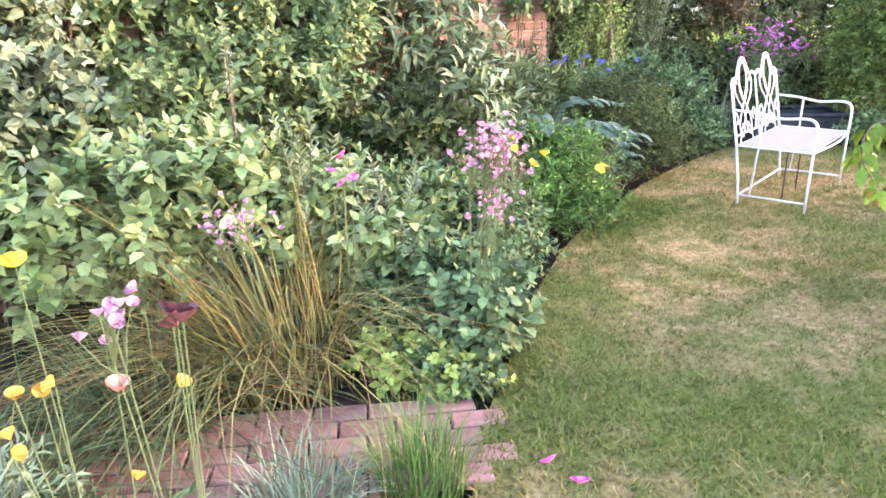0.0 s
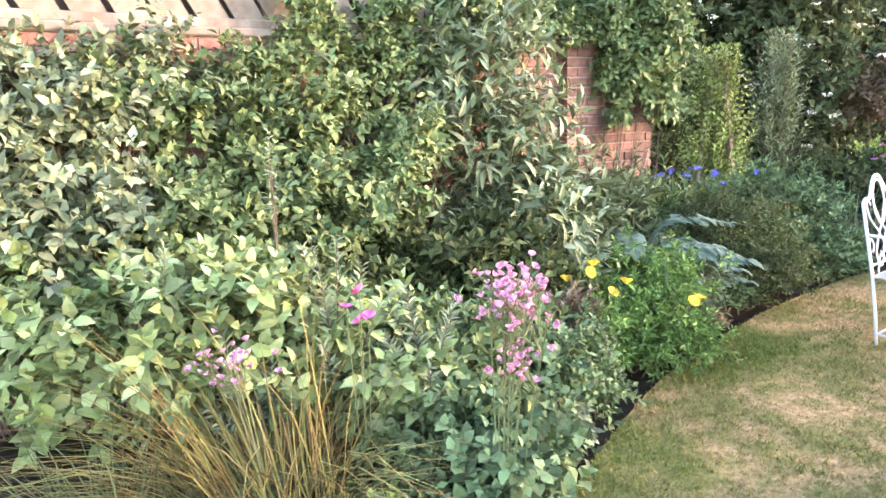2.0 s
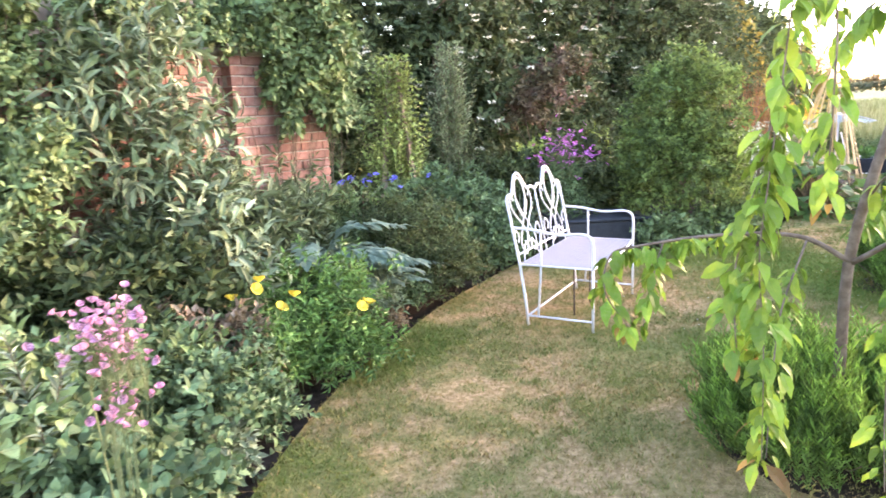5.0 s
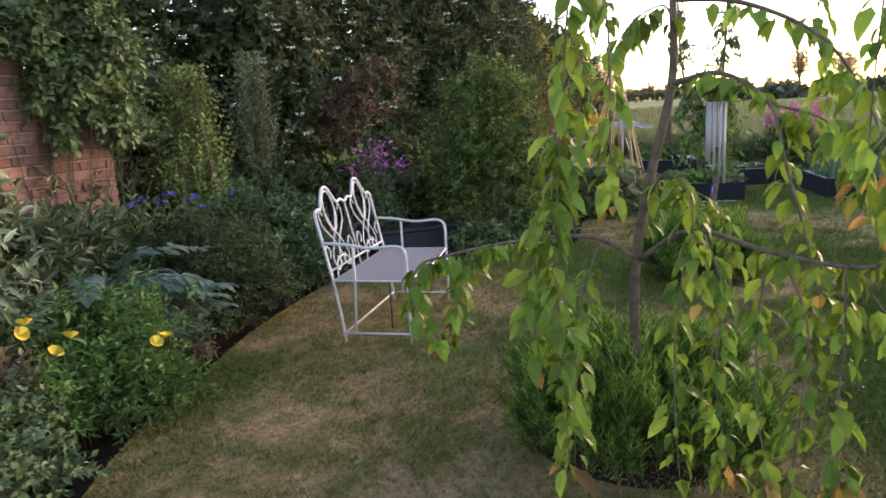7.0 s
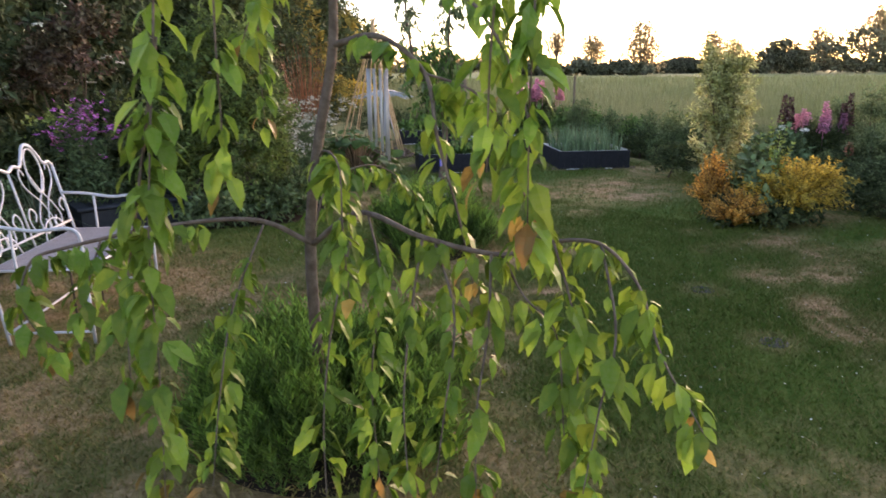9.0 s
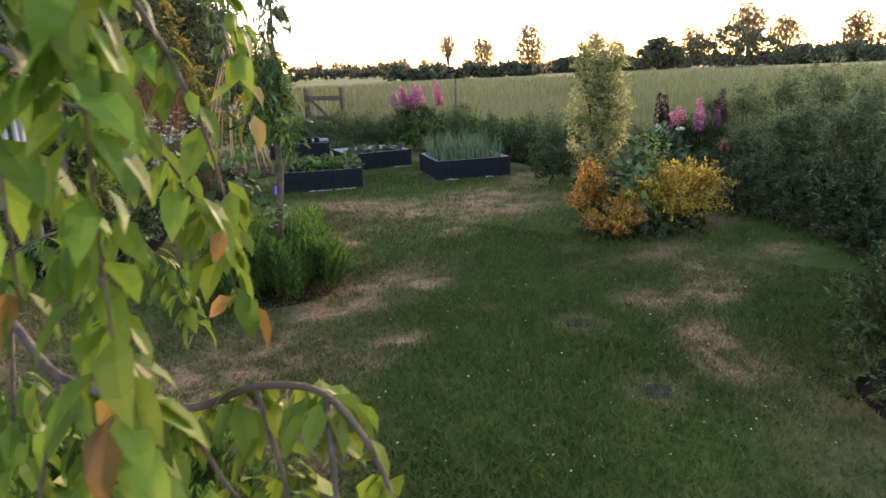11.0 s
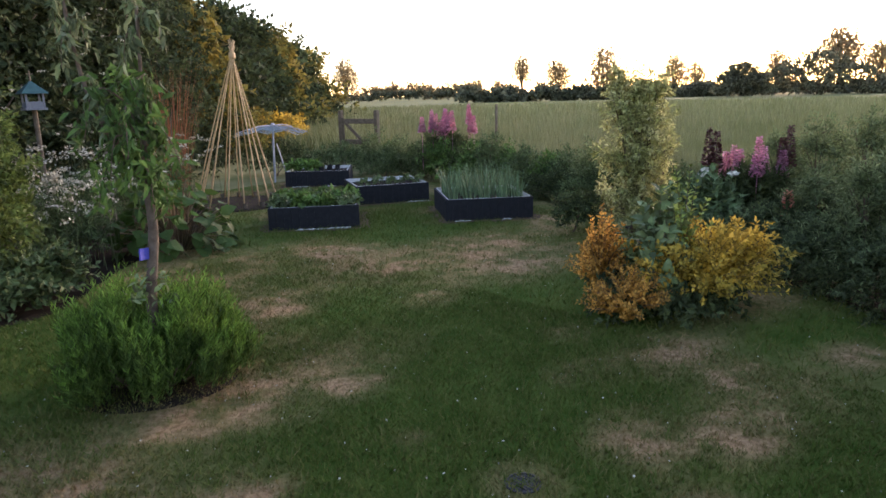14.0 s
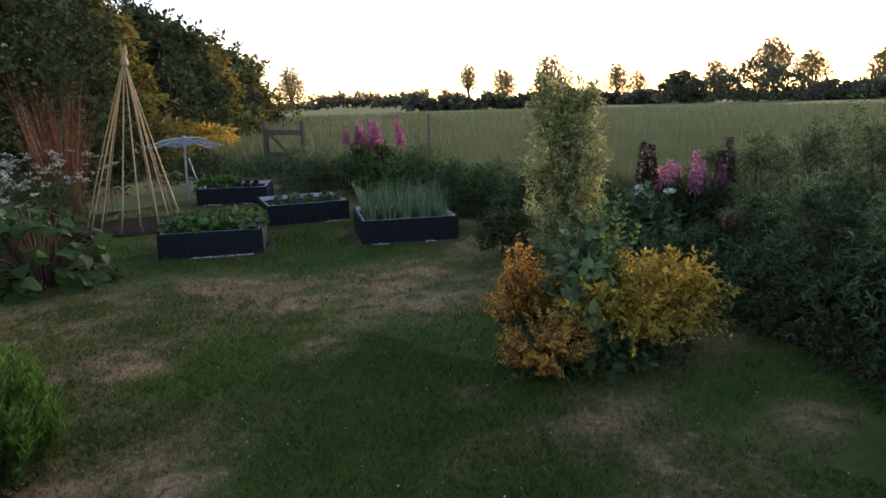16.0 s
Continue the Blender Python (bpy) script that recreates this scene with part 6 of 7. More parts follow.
build_tuft("dry_stalks", "dry straw-coloured bending stalks by the wall", (1.25, 7.0, -0.04), 40, 0.12, 1.35, 0.014, 0.7, "tawny", "plant")
build_tuft("long_grass_tuft", "long dark grass at the back of the border", (3.4, 8.4, -0.04), 200, 0.35, 0.9, 0.014, 0.9, "greygreen", "grass")


def flower_mesh(name, mat, petals=5, cup=0.4, width=0.7, size=1.0):
    """One blossom, its face to +z."""
    s = Shape()
    w = width / 2
    v = np.array([(0, 0.06, 0), (-0.6 * w, 0.4, 0.03), (-w, 0.72, 0.06), (-0.62 * w, 0.96, 0.0), (0, 1.0, -0.05), (0.62 * w, 0.96, 0.0), (w, 0.72, 0.06), (0.6 * w, 0.4, 0.03), (0, 0.6, -0.06)])
    f = [(8, i + 1, i) for i in range(7)] + [(8, 0, 7)]
    for k in range(petals):
        a = 2 * math.pi * k / petals
        m = pose(0, 0, 0, 0, 0, math.degrees(a)) @ pose(0, 0, 0, math.degrees(cup), 0, 0)
        s.add((v * size * 0.5) @ np.array(m.to_3x3()).T, f)
    return s.mesh(name, mat)


BLOSSOM = {k: flower_mesh("blossom", M[m], p, c, w) for k, m, p, c, w in (
    ("pink", "pink", 8, 0.85, 0.85), ("magenta", "magenta", 6, 0.5, 0.8), ("purple", "purple", 4, 0.2, 0.8), ("yellow", "yellow", 5, 0.75, 0.95), ("orange", "orange", 5, 1.0, 1.0),
    ("salmon", "salmon", 6, 0.95, 0.95), ("violet", "violet", 5, 0.1, 0.8), ("lilac", "lilac", 8, 0.5, 0.5), ("cream", "cream", 6, 0.2, 0.8), ("claret", "claret", 7, 0.8, 1.1), ("maroon", "maroon", 5, 0.4, 0.7))}


def build_flowers(name, label, at, tops, kind, size, mat="stem", lean=0.2, group="", leaves=None):
    """Stems from one foot, each with a blossom. tops: places over the foot."""
    ob = thing(name, label, "flower", at, group=group)
    s = Shape()
    for k, (x, y, z) in enumerate(tops):
        if len(tops) < 10 or k % 9 == 0:
            s.tube(smooth_line([(x * 0.25, y * 0.25, -0.02), (x * 0.6, y * 0.6, z * 0.5), (x, y, z)], 4), 0.0028, 0.0016, 4)
            main = (x, y, z)
        else:
            s.tube([(main[0] * 0.9, main[1] * 0.9, main[2] - 0.14), ((x + main[0]) / 2, (y + main[1]) / 2, z - 0.05), (x, y, z)], 0.0018, 0.001, 4)
        b = part("blossom", BLOSSOM[kind], None, ob)
        b.matrix_local = pose(x, y, z, rng.uniform(-50, 50), rng.uniform(-50, 50), rng.uniform(0, 360)) @ Matrix.Scale(size * rng.uniform(0.8, 1.2), 4)
    part("stem_growth", s, M[mat], ob, kind="stuff")
    if leaves:
        part("foliage", foliage(*leaves), M["bluegreen"], ob, kind="stuff")
    return ob


def cluster(n, centre, spread):
    return [tuple(np.array(centre) + rng.normal(0, 1, 3) * spread) for _ in range(n)]


build_flowers("aquilegia", "tall pink double columbine in full flower", (0.66, 2.85, -0.04), cluster(105, (0.07, -0.17, 0.99), (0.066, 0.066, 0.05)) + cluster(30, (0.09, -0.15, 0.78), (0.045, 0.045, 0.03)), "pink", 0.037,
              leaves=(320, [(0, 0, 0.25, 0.2, 0.2, 0.22)], 0.06, ROUND))
build_flowers("aquilegia", "pink columbine leaning over the tawny grass", (-0.1, 2.65, -0.04), cluster(34, (-0.12, -0.05, 0.74), (0.07, 0.06, 0.045)), "pink", 0.036)
build_flowers("aquilegia", "pale pink columbine among grass leaves", (-0.1, 1.6, -0.03), cluster(12, (-0.04, -0.08, 0.86), (0.055, 0.05, 0.04)), "pink", 0.047)
build_flowers("pink_rose", "small magenta-pink roses above pale leaves", (0.1, 2.98, -0.04), [(0.03, -0.06, 0.92), (0.03, -0.08, 0.81), (0.07, -0.08, 0.83), (-0.02, -0.08, 0.86)], "magenta", 0.055)
build_flowers("welsh_poppies", "clear yellow poppies on thin stalks", (1.1, 4.55, -0.04), [(-0.21, -0.06, 0.63), (-0.18, -0.05, 0.67), (-0.33, -0.09, 0.59), (-0.31, -0.11, 0.50), (-0.08, -0.1, 0.52), (0.0, -0.08, 0.58), (0.385, 0.05, 0.47), (0.41, 0.10, 0.45), (0.36, 0.0, 0.46)], "yellow", 0.085)
build_flowers("scabious", "two pale lilac scabious heads near the ground", (0.35, 3.05, -0.04), [(-0.02, 0, 0.22), (0.08, 0.02, 0.20)], "lilac", 0.06)
build_flowers("blue_irises", "violet-blue irises on upright stems", (1.6, 6.75, -0.04), cluster(12, (-0.12, -0.05, 0.96), (0.16, 0.12, 0.04)) + cluster(11, (0.28, 0.25, 0.95), (0.17, 0.14, 0.04)), "violet", 0.062)
build_flowers("purple_rocket", "purple-pink rocket flowers in loose heads", (3.85, 8.1, -0.04), cluster(90, (0.0, 0.0, 1.07), (0.12, 0.12, 0.13)) + cluster(22, (0.30, -0.05, 0.98), (0.06, 0.08, 0.05)) + cluster(14, (-0.22, 0.05, 0.95), (0.06, 0.06, 0.05)), "purple", 0.06,
              leaves=(500, [(0, 0, 0.5, 0.3, 0.3, 0.45)], 0.09, NARROW))
build_flowers("orange_poppies", "pale orange poppies over silver-green leaves", (-0.3, 1.5, -0.03), [(0.22, 0.17, 0.58), (-0.05, 0.04, 0.64), (-0.02, 0.05, 0.655), (-0.10, -0.03, 0.56), (-0.09, -0.05, 0.53), (-0.12, 0.04, 0.62), (0.15, 0.02, 0.41)], "orange", 0.062,
              leaves=(700, [(0, 0, 0.15, 0.4, 0.25, 0.16)], 0.06, NARROW))
build_flowers("salmon_poppy", "single salmon-pink poppy on a thin stalk", (-0.2, 1.55, -0.03), [(0.03, 0.0, 0.64)], "salmon", 0.09)
build_flowers("yellow_poppy", "single bright yellow poppy by the shrub", (-0.5, 1.8, -0.03), [(0.08, -0.15, 0.92)], "yellow", 0.07)
build_flowers("dark_peony", "deep crimson double peony bloom", (0.0, 1.5, -0.03), [(0.07, -0.085, 0.88), (0.085, -0.09, 0.892), (0.055, -0.075, 0.888)], "claret", 0.10)
build_flowers("pink_campion", "small magenta campion flowers by the lawn", (0.85, 1.72, -0.03), [(0.1, -0.05, 0.30), (0.12, -0.1, 0.27), (0.02, -0.02, 0.34)], "magenta", 0.07)
shrub("lone_stalk", "single tall pale seeding stalk", (-0.55, 3.55, -0.04), [(0.02, 0, 1.25, 0.03, 0.03, 0.3)], 60, 0.05, NARROW, "greygreen", 0.006, "plant")

# ---- meadow side of the garden ----
golden = spray_shrub("golden_shrub", "golden-yellow leaved shrub island in the lawn", (8.97, 3.66, 0.0), "gold", 260, 0.52, 0.56, 0.055, BROAD, 14)
part("inner_foliage", foliage(2600, [(0, 0, 0.28, 0.46, 0.44, 0.24), (0.2, -0.1, 0.38, 0.3, 0.3, 0.18)], 0.05, BROAD, rough=0.35, upright=0.9), M["gold"], golden, kind="stuff")
spray_shrub("amber_shrub", "amber-orange leaved low shrub in the lawn", (8.30, 3.86, 0.0), "amber", 130, 0.29, 0.35, 0.048, BROAD, 13)
spray_shrub("amber_shrub", "amber-yellow upright leaved shrub in the lawn", (8.66, 4.30, 0.0), "amber", 100, 0.24, 0.62, 0.052, BROAD, 14)
spray_shrub("grey_leaved_plant", "blue-green plant with upright rounded leaves", (8.85, 3.95, 0.0), "fresh", 46, 0.36, 0.72, 0.14, leaf_shape(0.55, 2), 8, category="plant")
spray_shrub("lime_sprig", "pale green leafy sprigs among golden shrubs", (9.0, 3.85, 0.0), "lime", 22, 0.22, 0.95, 0.075, BROAD, 13, category="plant")
shrub("dark_skirt", "dark green low foliage under the golden shrubs", (8.7, 3.8, 0.0), [(0, 0, 0.12, 0.55, 0.5, 0.14)], 1400, 0.06, BROAD, "dark", category="plant", stem=0.005)
varieg = shrub("variegated_shrub", "tall shrub with cream-edged pale leaves", (11.0, 5.42, 0.0), [(0, 0, 0.25, 0.30, 0.30, 0.25), (0, 0, 0.55, 0.40, 0.38, 0.42), (0.05, 0.0, 0.95, 0.44, 0.40, 0.42), (-0.05, 0.02, 1.28, 0.36, 0.34, 0.34), (0.10, -0.14, 1.50, 0.18, 0.18, 0.2), (-0.16, 0.14, 1.55, 0.15, 0.15, 0.22)], 5000, 0.062, leaf_shape(0.4), "varieg", rough=0.3)
top_leaves, top_wood = sprays(70, 0.30, 1.80, 0.065, leaf_shape(0.38), 22, column=True, start=0.2)
part("outer_foliage", top_leaves, M["varieg"], varieg, kind="stuff")
part("stem_wood", top_wood, M["twig"], varieg, kind="stuff")
shrub("dark_ball", "small shade-dark rounded evergreen at the lawn edge", (10.55, 5.85, 0.0), [(0, 0, 0.24, 0.28, 0.28, 0.24)], 1200, 0.045, BROAD, "dark", rough=0.06)


def build_lupins(name, label, at, spikes, mat, mound, height, foliage_mat="dark"):
    ob = thing(name, label, "flower", at)
    part("foliage", foliage(1500, mound, 0.10, NARROW, upright=0.9), M[foliage_mat], ob, kind="stuff")
    for x, y, z, ln in spikes:
        n = 300
        t = rng.random(n)
        a = rng.uniform(0, 6.28, n)
        r = 0.036 * (1 - 0.75 * t)
        out = np.stack((np.cos(a), np.sin(a), np.zeros(n)), 1)
        p = np.stack((x + r * out[:, 0], y + r * out[:, 1], z - ln + ln * t), 1)
        s = put_leaves(Shape(), p, unit(out + (0, 0, 0.4)), unit(rng.normal(0, 0.3, (n, 3)) + (0, 0, 1)), np.full(n, 0.045) * (1.2 - 0.6 * t), leaf_shape(0.9))
        s.tube([(x, y, 0.2), (x, y, z)], 0.006, 0.003, 4)
        part("flower_spike", s, M[mat], ob)
    return ob


def spike_set(n, centre, spread, top, long):
    return [(centre[0] + rng.normal(0, spread), centre[1] + rng.normal(0, spread), top + rng.normal(0, 0.06), long * rng.uniform(0.8, 1.15)) for _ in range(n)]


build_lupins("pink_lupins", "clump of pink lupin spikes over dark leaves", (13.2, 10.6, 0), spike_set(16, (0, 0), 0.24, 1.18, 0.34), "lupin", [(0, 0, 0.45, 0.6, 0.6, 0.42)], 1.2)
build_lupins("purple_lupins", "dark maroon lupin spikes", (11.15, 4.7, 0), [(0, 0, 1.12, 0.4), (0.08, -0.04, 1.08, 0.38), (0.62, -0.55, 1.12, 0.42), (0.56, -0.5, 1.0, 0.38)], "maroon", [(0.3, -0.3, 0.4, 0.5, 0.4, 0.36)], 1.1)
build_lupins("pink_lupins", "pink and white lupin spikes in the border", (11.4, 4.4, 0), spike_set(6, (0.0, 0.0), 0.20, 0.88, 0.34), "lupin", [(0, 0, 0.35, 0.55, 0.45, 0.34)], 0.9)
build_lupins("salmon_lupin", "single salmon lupin spike", (10.7, 3.75, 0), [(0, 0, 0.62, 0.26)], "salmon", [(0, 0, 0.25, 0.3, 0.3, 0.25)], 0.6)
build_flowers("white_peony", "white peony blooms over dark leaves", (10.75, 4.55, 0), [(0, 0, 0.72), (0.04, 0.05, 0.68), (0.2, -0.2, 0.70)], "cream", 0.12, leaves=(700, [(0, 0, 0.35, 0.4, 0.35, 0.33)], 0.11, BROAD))

# the border on the meadow side
border_spots = [(10.4, 3.95, 0.42, 0.5, "edge_dark"), (10.15, 3.3, 0.42, 0.55, "edge_dark"), (9.85, 2.75, 0.42, 0.6, "edge_dark"), (9.5, 2.2, 0.42, 0.6, "edge_dark"), (9.0, 1.75, 0.42, 0.65, "edge_dark"), (8.3, 1.4, 0.42, 0.7, "edge_dark"), (7.5, 1.15, 0.42, 0.7, "edge_dark")]
for x, y, r, h, mat in border_spots:
    shrub("border_shrub", "dark green leafy shrub at the lawn edge", (x, y, -0.04), [(0, 0, h * 0.5, r, r * 0.9, h * 0.5), (r * 0.5, -r * 0.4, h * 0.55, r * 0.8, r * 0.8, h * 0.5)], 3400, 0.048, leaf_shape(0.4), mat, group="meadow border shrubs", rough=0.4, depth=0.5)
for x, y, h in ((9.75, 2.35, 1.15), (10.2, 2.95, 1.0), (9.3, 1.85, 1.25), (10.9, 3.5, 0.85), (10.6, 2.9, 1.05), (10.3, 2.3, 1.35), (9.9, 1.75, 1.5), (9.3, 1.2, 1.5), (11.9, 3.85, 1.25), (11.45, 3.3, 1.35), (11.0, 2.8, 1.45), (11.0, 2.0, 1.5), (10.5, 1.3, 1.55), (9.7, 0.8, 1.5), (8.9, 0.5, 1.5), (8.0, 0.3, 1.4), (12.4, 4.4, 1.1)):
    shrub("tall_border_plant", "tall wispy grey-green plant against the meadow", (x, y, -0.04), [(0, 0, h * 0.35, 0.42, 0.4, h * 0.35), (0.1, 0, h * 0.65, 0.38, 0.36, h * 0.32), (-0.15, 0.05, h * 0.8, 0.22, 0.22, h * 0.2)], 2600, 0.056, NARROW, "feather", group="tall border plants", rough=0.4, depth=0.5, inner=0.5)
for x, y in ((10.05, 3.55), (9.78, 3.1), (9.5, 2.65), (9.22, 2.28), (8.85, 1.98), (8.4, 1.72), (7.9, 1.6), (7.4, 1.5)):
    shrub("border_skirt", "low dark leafy growth along the meadow border", (x, y, -0.04), [(0, 0, 0.16, 0.3, 0.28, 0.22), (0.15, -0.15, 0.28, 0.3, 0.3, 0.28)], 1400, 0.042, leaf_shape(0.4), "dark", 0.004, "plant", "meadow border skirt", lowest=-1.0)
near_plant = shrub("catmint", "dark bushy catmint with purple flower tips", (6.34, 1.50, -0.04), [(0, 0, 0.33, 0.40, 0.34, 0.36), (0.35, -0.1, 0.42, 0.38, 0.32, 0.40), (-0.2, -0.25, 0.28, 0.32, 0.3, 0.3)], 6500, 0.038, leaf_shape(0.4), "dark", category="plant", droop=-0.3)
build_flowers("catmint_flowers", "small mauve catmint flower tips", (6.34, 1.50, -0.04), cluster(14, (0.1, -0.05, 0.66), (0.10, 0.09, 0.04)), "lilac", 0.03)

# left of the beds: rhubarb, white flowers, stumps, red shrub, dryer
rhubarb = thing("rhubarb", "clump of large broad rhubarb leaves", "plant", (7.25, 8.55, -0.04))
stalks = Shape()
for k in range(230):
    a, q = rng.uniform(0, 6.28), math.acos(rng.uniform(0.05, 1.0))
    out = np.array((math.cos(a) * math.sin(q), math.sin(a) * math.sin(q), math.cos(q)))
    tip = out * (0.62, 0.62, 0.80) * rng.uniform(0.7, 1.0)
    stalks.tube([(0.1 * math.cos(a), 0.1 * math.sin(a), 0), tip * 0.6 + (0, 0, 0.06), tip], 0.009, 0.005, 5)
    way = unit(out * (1, 1, 0.1) + np.array((0, 0, -0.25)) + rng.normal(0, 0.45, 3))
    s = put_leaves(Shape(), tip[None], way[None], unit(out + np.array((0, 0, 0.5)) + rng.normal(0, 0.2, 3))[None], np.array([rng.uniform(0.10, 0.19)]), leaf_shape(0.9, 2))
    part("leaf", s, M["rhubarb"], rhubarb)
part("stalk_growth", stalks, M["rusty"], rhubarb, kind="stuff")
shrub("low_leafy_plants", "low dark leafy plants at the lawn's edge", (5.1, 7.35, -0.04), [(-0.4, 0, 0.18, 0.4, 0.3, 0.22), (0.3, 0.05, 0.2, 0.4, 0.3, 0.25), (0.7, 0.3, 0.2, 0.35, 0.35, 0.25)], 2200, 0.075, BROAD, "mid", category="plant", stem=0.005)


def build_umbels(at, n, spread, high, label):
    ob = thing("white_umbels", label, "flower", at)
    s, heads = Shape(), Shape()
    for _ in range(n):
        x, y = rng.normal(0, spread[0]), rng.normal(0, spread[1])
        z = high * rng.uniform(0.6, 1.1)
        s.tube([(x, y, 0), (x + rng.normal(0, 0.05), y, z)], 0.004, 0.002, 4)
        m = 15
        a, r = rng.uniform(0, 6.28, m), 0.06 * np.sqrt(rng.random(m))
        p = np.stack((x + r * np.cos(a), y + r * np.sin(a), z + 0.04 * rng.random(m)), 1)
        put_leaves(heads, p, unit(rng.normal(size=(m, 3)) * (1, 1, 0.6)), unit(rng.normal(0, 0.7, (m, 3)) + (0, 0, 0.6)), np.full(m, 0.03), ROUND)
    part("stem_growth", s, M["stem"], ob, kind="stuff")
    part("bloom", heads, M["cream"], ob, "flat creamy white flower heads", kind="stuff")
    part("foliage", foliage(int(n * 22), [(0, 0, high * 0.4, spread[0] * 1.6, spread[1] * 1.6, high * 0.4)], 0.07, NARROW), M["mid"], ob, kind="stuff")


build_umbels((6.25, 8.9, -0.04), 80, (0.3, 0.35), 0.85, "drift of creamy white umbel flowers")
build_umbels((7.0, 10.1, -0.04), 95, (0.45, 0.4), 0.95, "tall drift of creamy white umbel flowers")
build_umbels((8.3, 12.0, -0.04), 60, (0.5, 0.4), 0.95, "white umbel flowers by the cane wigwam")
red = thing("red_twiggy_shrub", "dead rust-red twiggy shrub", "shrub", (8.9, 12.6, -0.04))
part("twig_growth", blades(300, 0.28, 2.0, 0.010, 0.32, 0.12), M["red_twigs"], red, kind="stuff")
part("main_stems", stems([(0.2, 0.1, 0.9, 0.3, 0.3, 0.4), (-0.2, 0, 1.0, 0.3, 0.3, 0.4), (0, -0.2, 1.2, 0.3, 0.3, 0.4)], 0.014), M["bark"], red, kind="stuff")
for k, (x, y, h) in enumerate(((7.35, 11.1, 0.5), (7.5, 11.35, 0.62), (7.9, 12.3, 0.85), (8.0, 12.5, 0.9), (7.2, 10.9, 0.42))):
    st = thing("tree_stump", "short sawn pale wooden log standing upright", "log", (x, y, -0.05), group="upright logs")
    part("log", Shape().lathe([(0.09, 0), (0.085, h * 0.5), (0.08, h - 0.01), (0.07, h), (0.0, h)], 10), M["fence"], st)


def build_pot(at):
    p = thing("plant_pot", "small cream plastic plant pot lying by the border", "plant pot", at)
    part("pot_wall", Shape().lathe([(0.055, 0.0), (0.075, 0.13), (0.085, 0.13), (0.085, 0.15), (0.070, 0.15), (0.066, 0.12), (0.0, 0.12)], 16), M["liner"], p, smooth=True)
    part("compost", Shape().lathe([(0.064, 0.123), (0.03, 0.132), (0.0, 0.133)], 12), M["soil"], p)


build_pot((7.15, 9.5, -0.045))


def build_dryer():
    d = thing("rotary_dryer", "pale blue rotary clothes dryer with slack lines", "clothes dryer", (11.0, 13.0, -0.05))
    top = np.array((0.05, 0.02, 1.08))
    part("pole", Shape().tube([(0, 0, 0), top], 0.02, sides=8), M["steel"], d)
    part("prop", Shape().tube([(0.22, -0.16, 0), (0.08, -0.02, 0.75)], 0.012, sides=6), M["steel"], d)
    part("hub", Shape().lathe([(0.03, -0.05), (0.045, -0.03), (0.045, 0.03), (0.02, 0.05)], 10, top), M["steel"], d)
    ends = []
    for k in range(6):
        a = math.pi / 3 * k + 0.4
        end = np.array((0.66 * math.cos(a), 0.66 * math.sin(a), 1.0 + 0.05 * math.sin(a * 2)))
        ends.append(end)
        part("arm", Shape().tube(smooth_line([top, (top + end) / 2 + (0, 0, 0.03), end], 4), 0.011, 0.008), M["steel"], d)
    for ring in range(10):
        t = 0.16 + 0.09 * ring
        s = Shape()
        for k in range(6):
            a, b = top + (ends[k] - top) * t, top + (ends[(k + 1) % 6] - top) * t
            s.tube([a, (a + b) / 2 - (0, 0, 0.07 * t), b], 0.0045, sides=4)
        part("clothes_line", s, M["cloth"], d, "pale blue plastic line")


build_dryer()


def build_bird_house():
    b = thing("bird_feeder_house", "grey bird house with a teal roof on a post", "bird house", (6.9, 11.86, -0.05))
    part("post", Shape().tube([(0, 0, 0), (0, 0, 1.5)], 0.035, 0.032, 8), M["post"], b)
    part("floor_board", Shape().box((-0.13, -0.13, 1.49), (0.13, 0.13, 1.52), bevel=0.004), M["seat_mesh"], b)
    for x in (-0.10, 0.10):
        for y in (-0.10, 0.10):
            part("corner_post", Shape().box((x - 0.012, y - 0.012, 1.521), (x + 0.012, y + 0.012, 1.70)), M["seat_mesh"], b)
    part("wall_board", Shape().box((-0.098, -0.098, 1.521), (0.098, 0.098, 1.60)), M["seat_mesh"], b)
    part("roof", Shape().add([(-0.165, -0.165, 1.70), (0.165, -0.165, 1.70), (0.165, 0.165, 1.70), (-0.165, 0.165, 1.70), (0, 0, 1.87)], [(0, 1, 4), (1, 2, 4), (2, 3, 4), (3, 0, 4), (3, 2, 1, 0)]), M["blue"], b, "teal pyramid roof")
    part("finial", Shape().tube([(0, 0, 1.85), (0, 0, 2.0)], 0.012, 0.008, 6).tube([(-0.04, 0, 1.95), (0.04, 0, 1.95)], 0.008, 0.006, 5), M["post"], b)


build_bird_house()


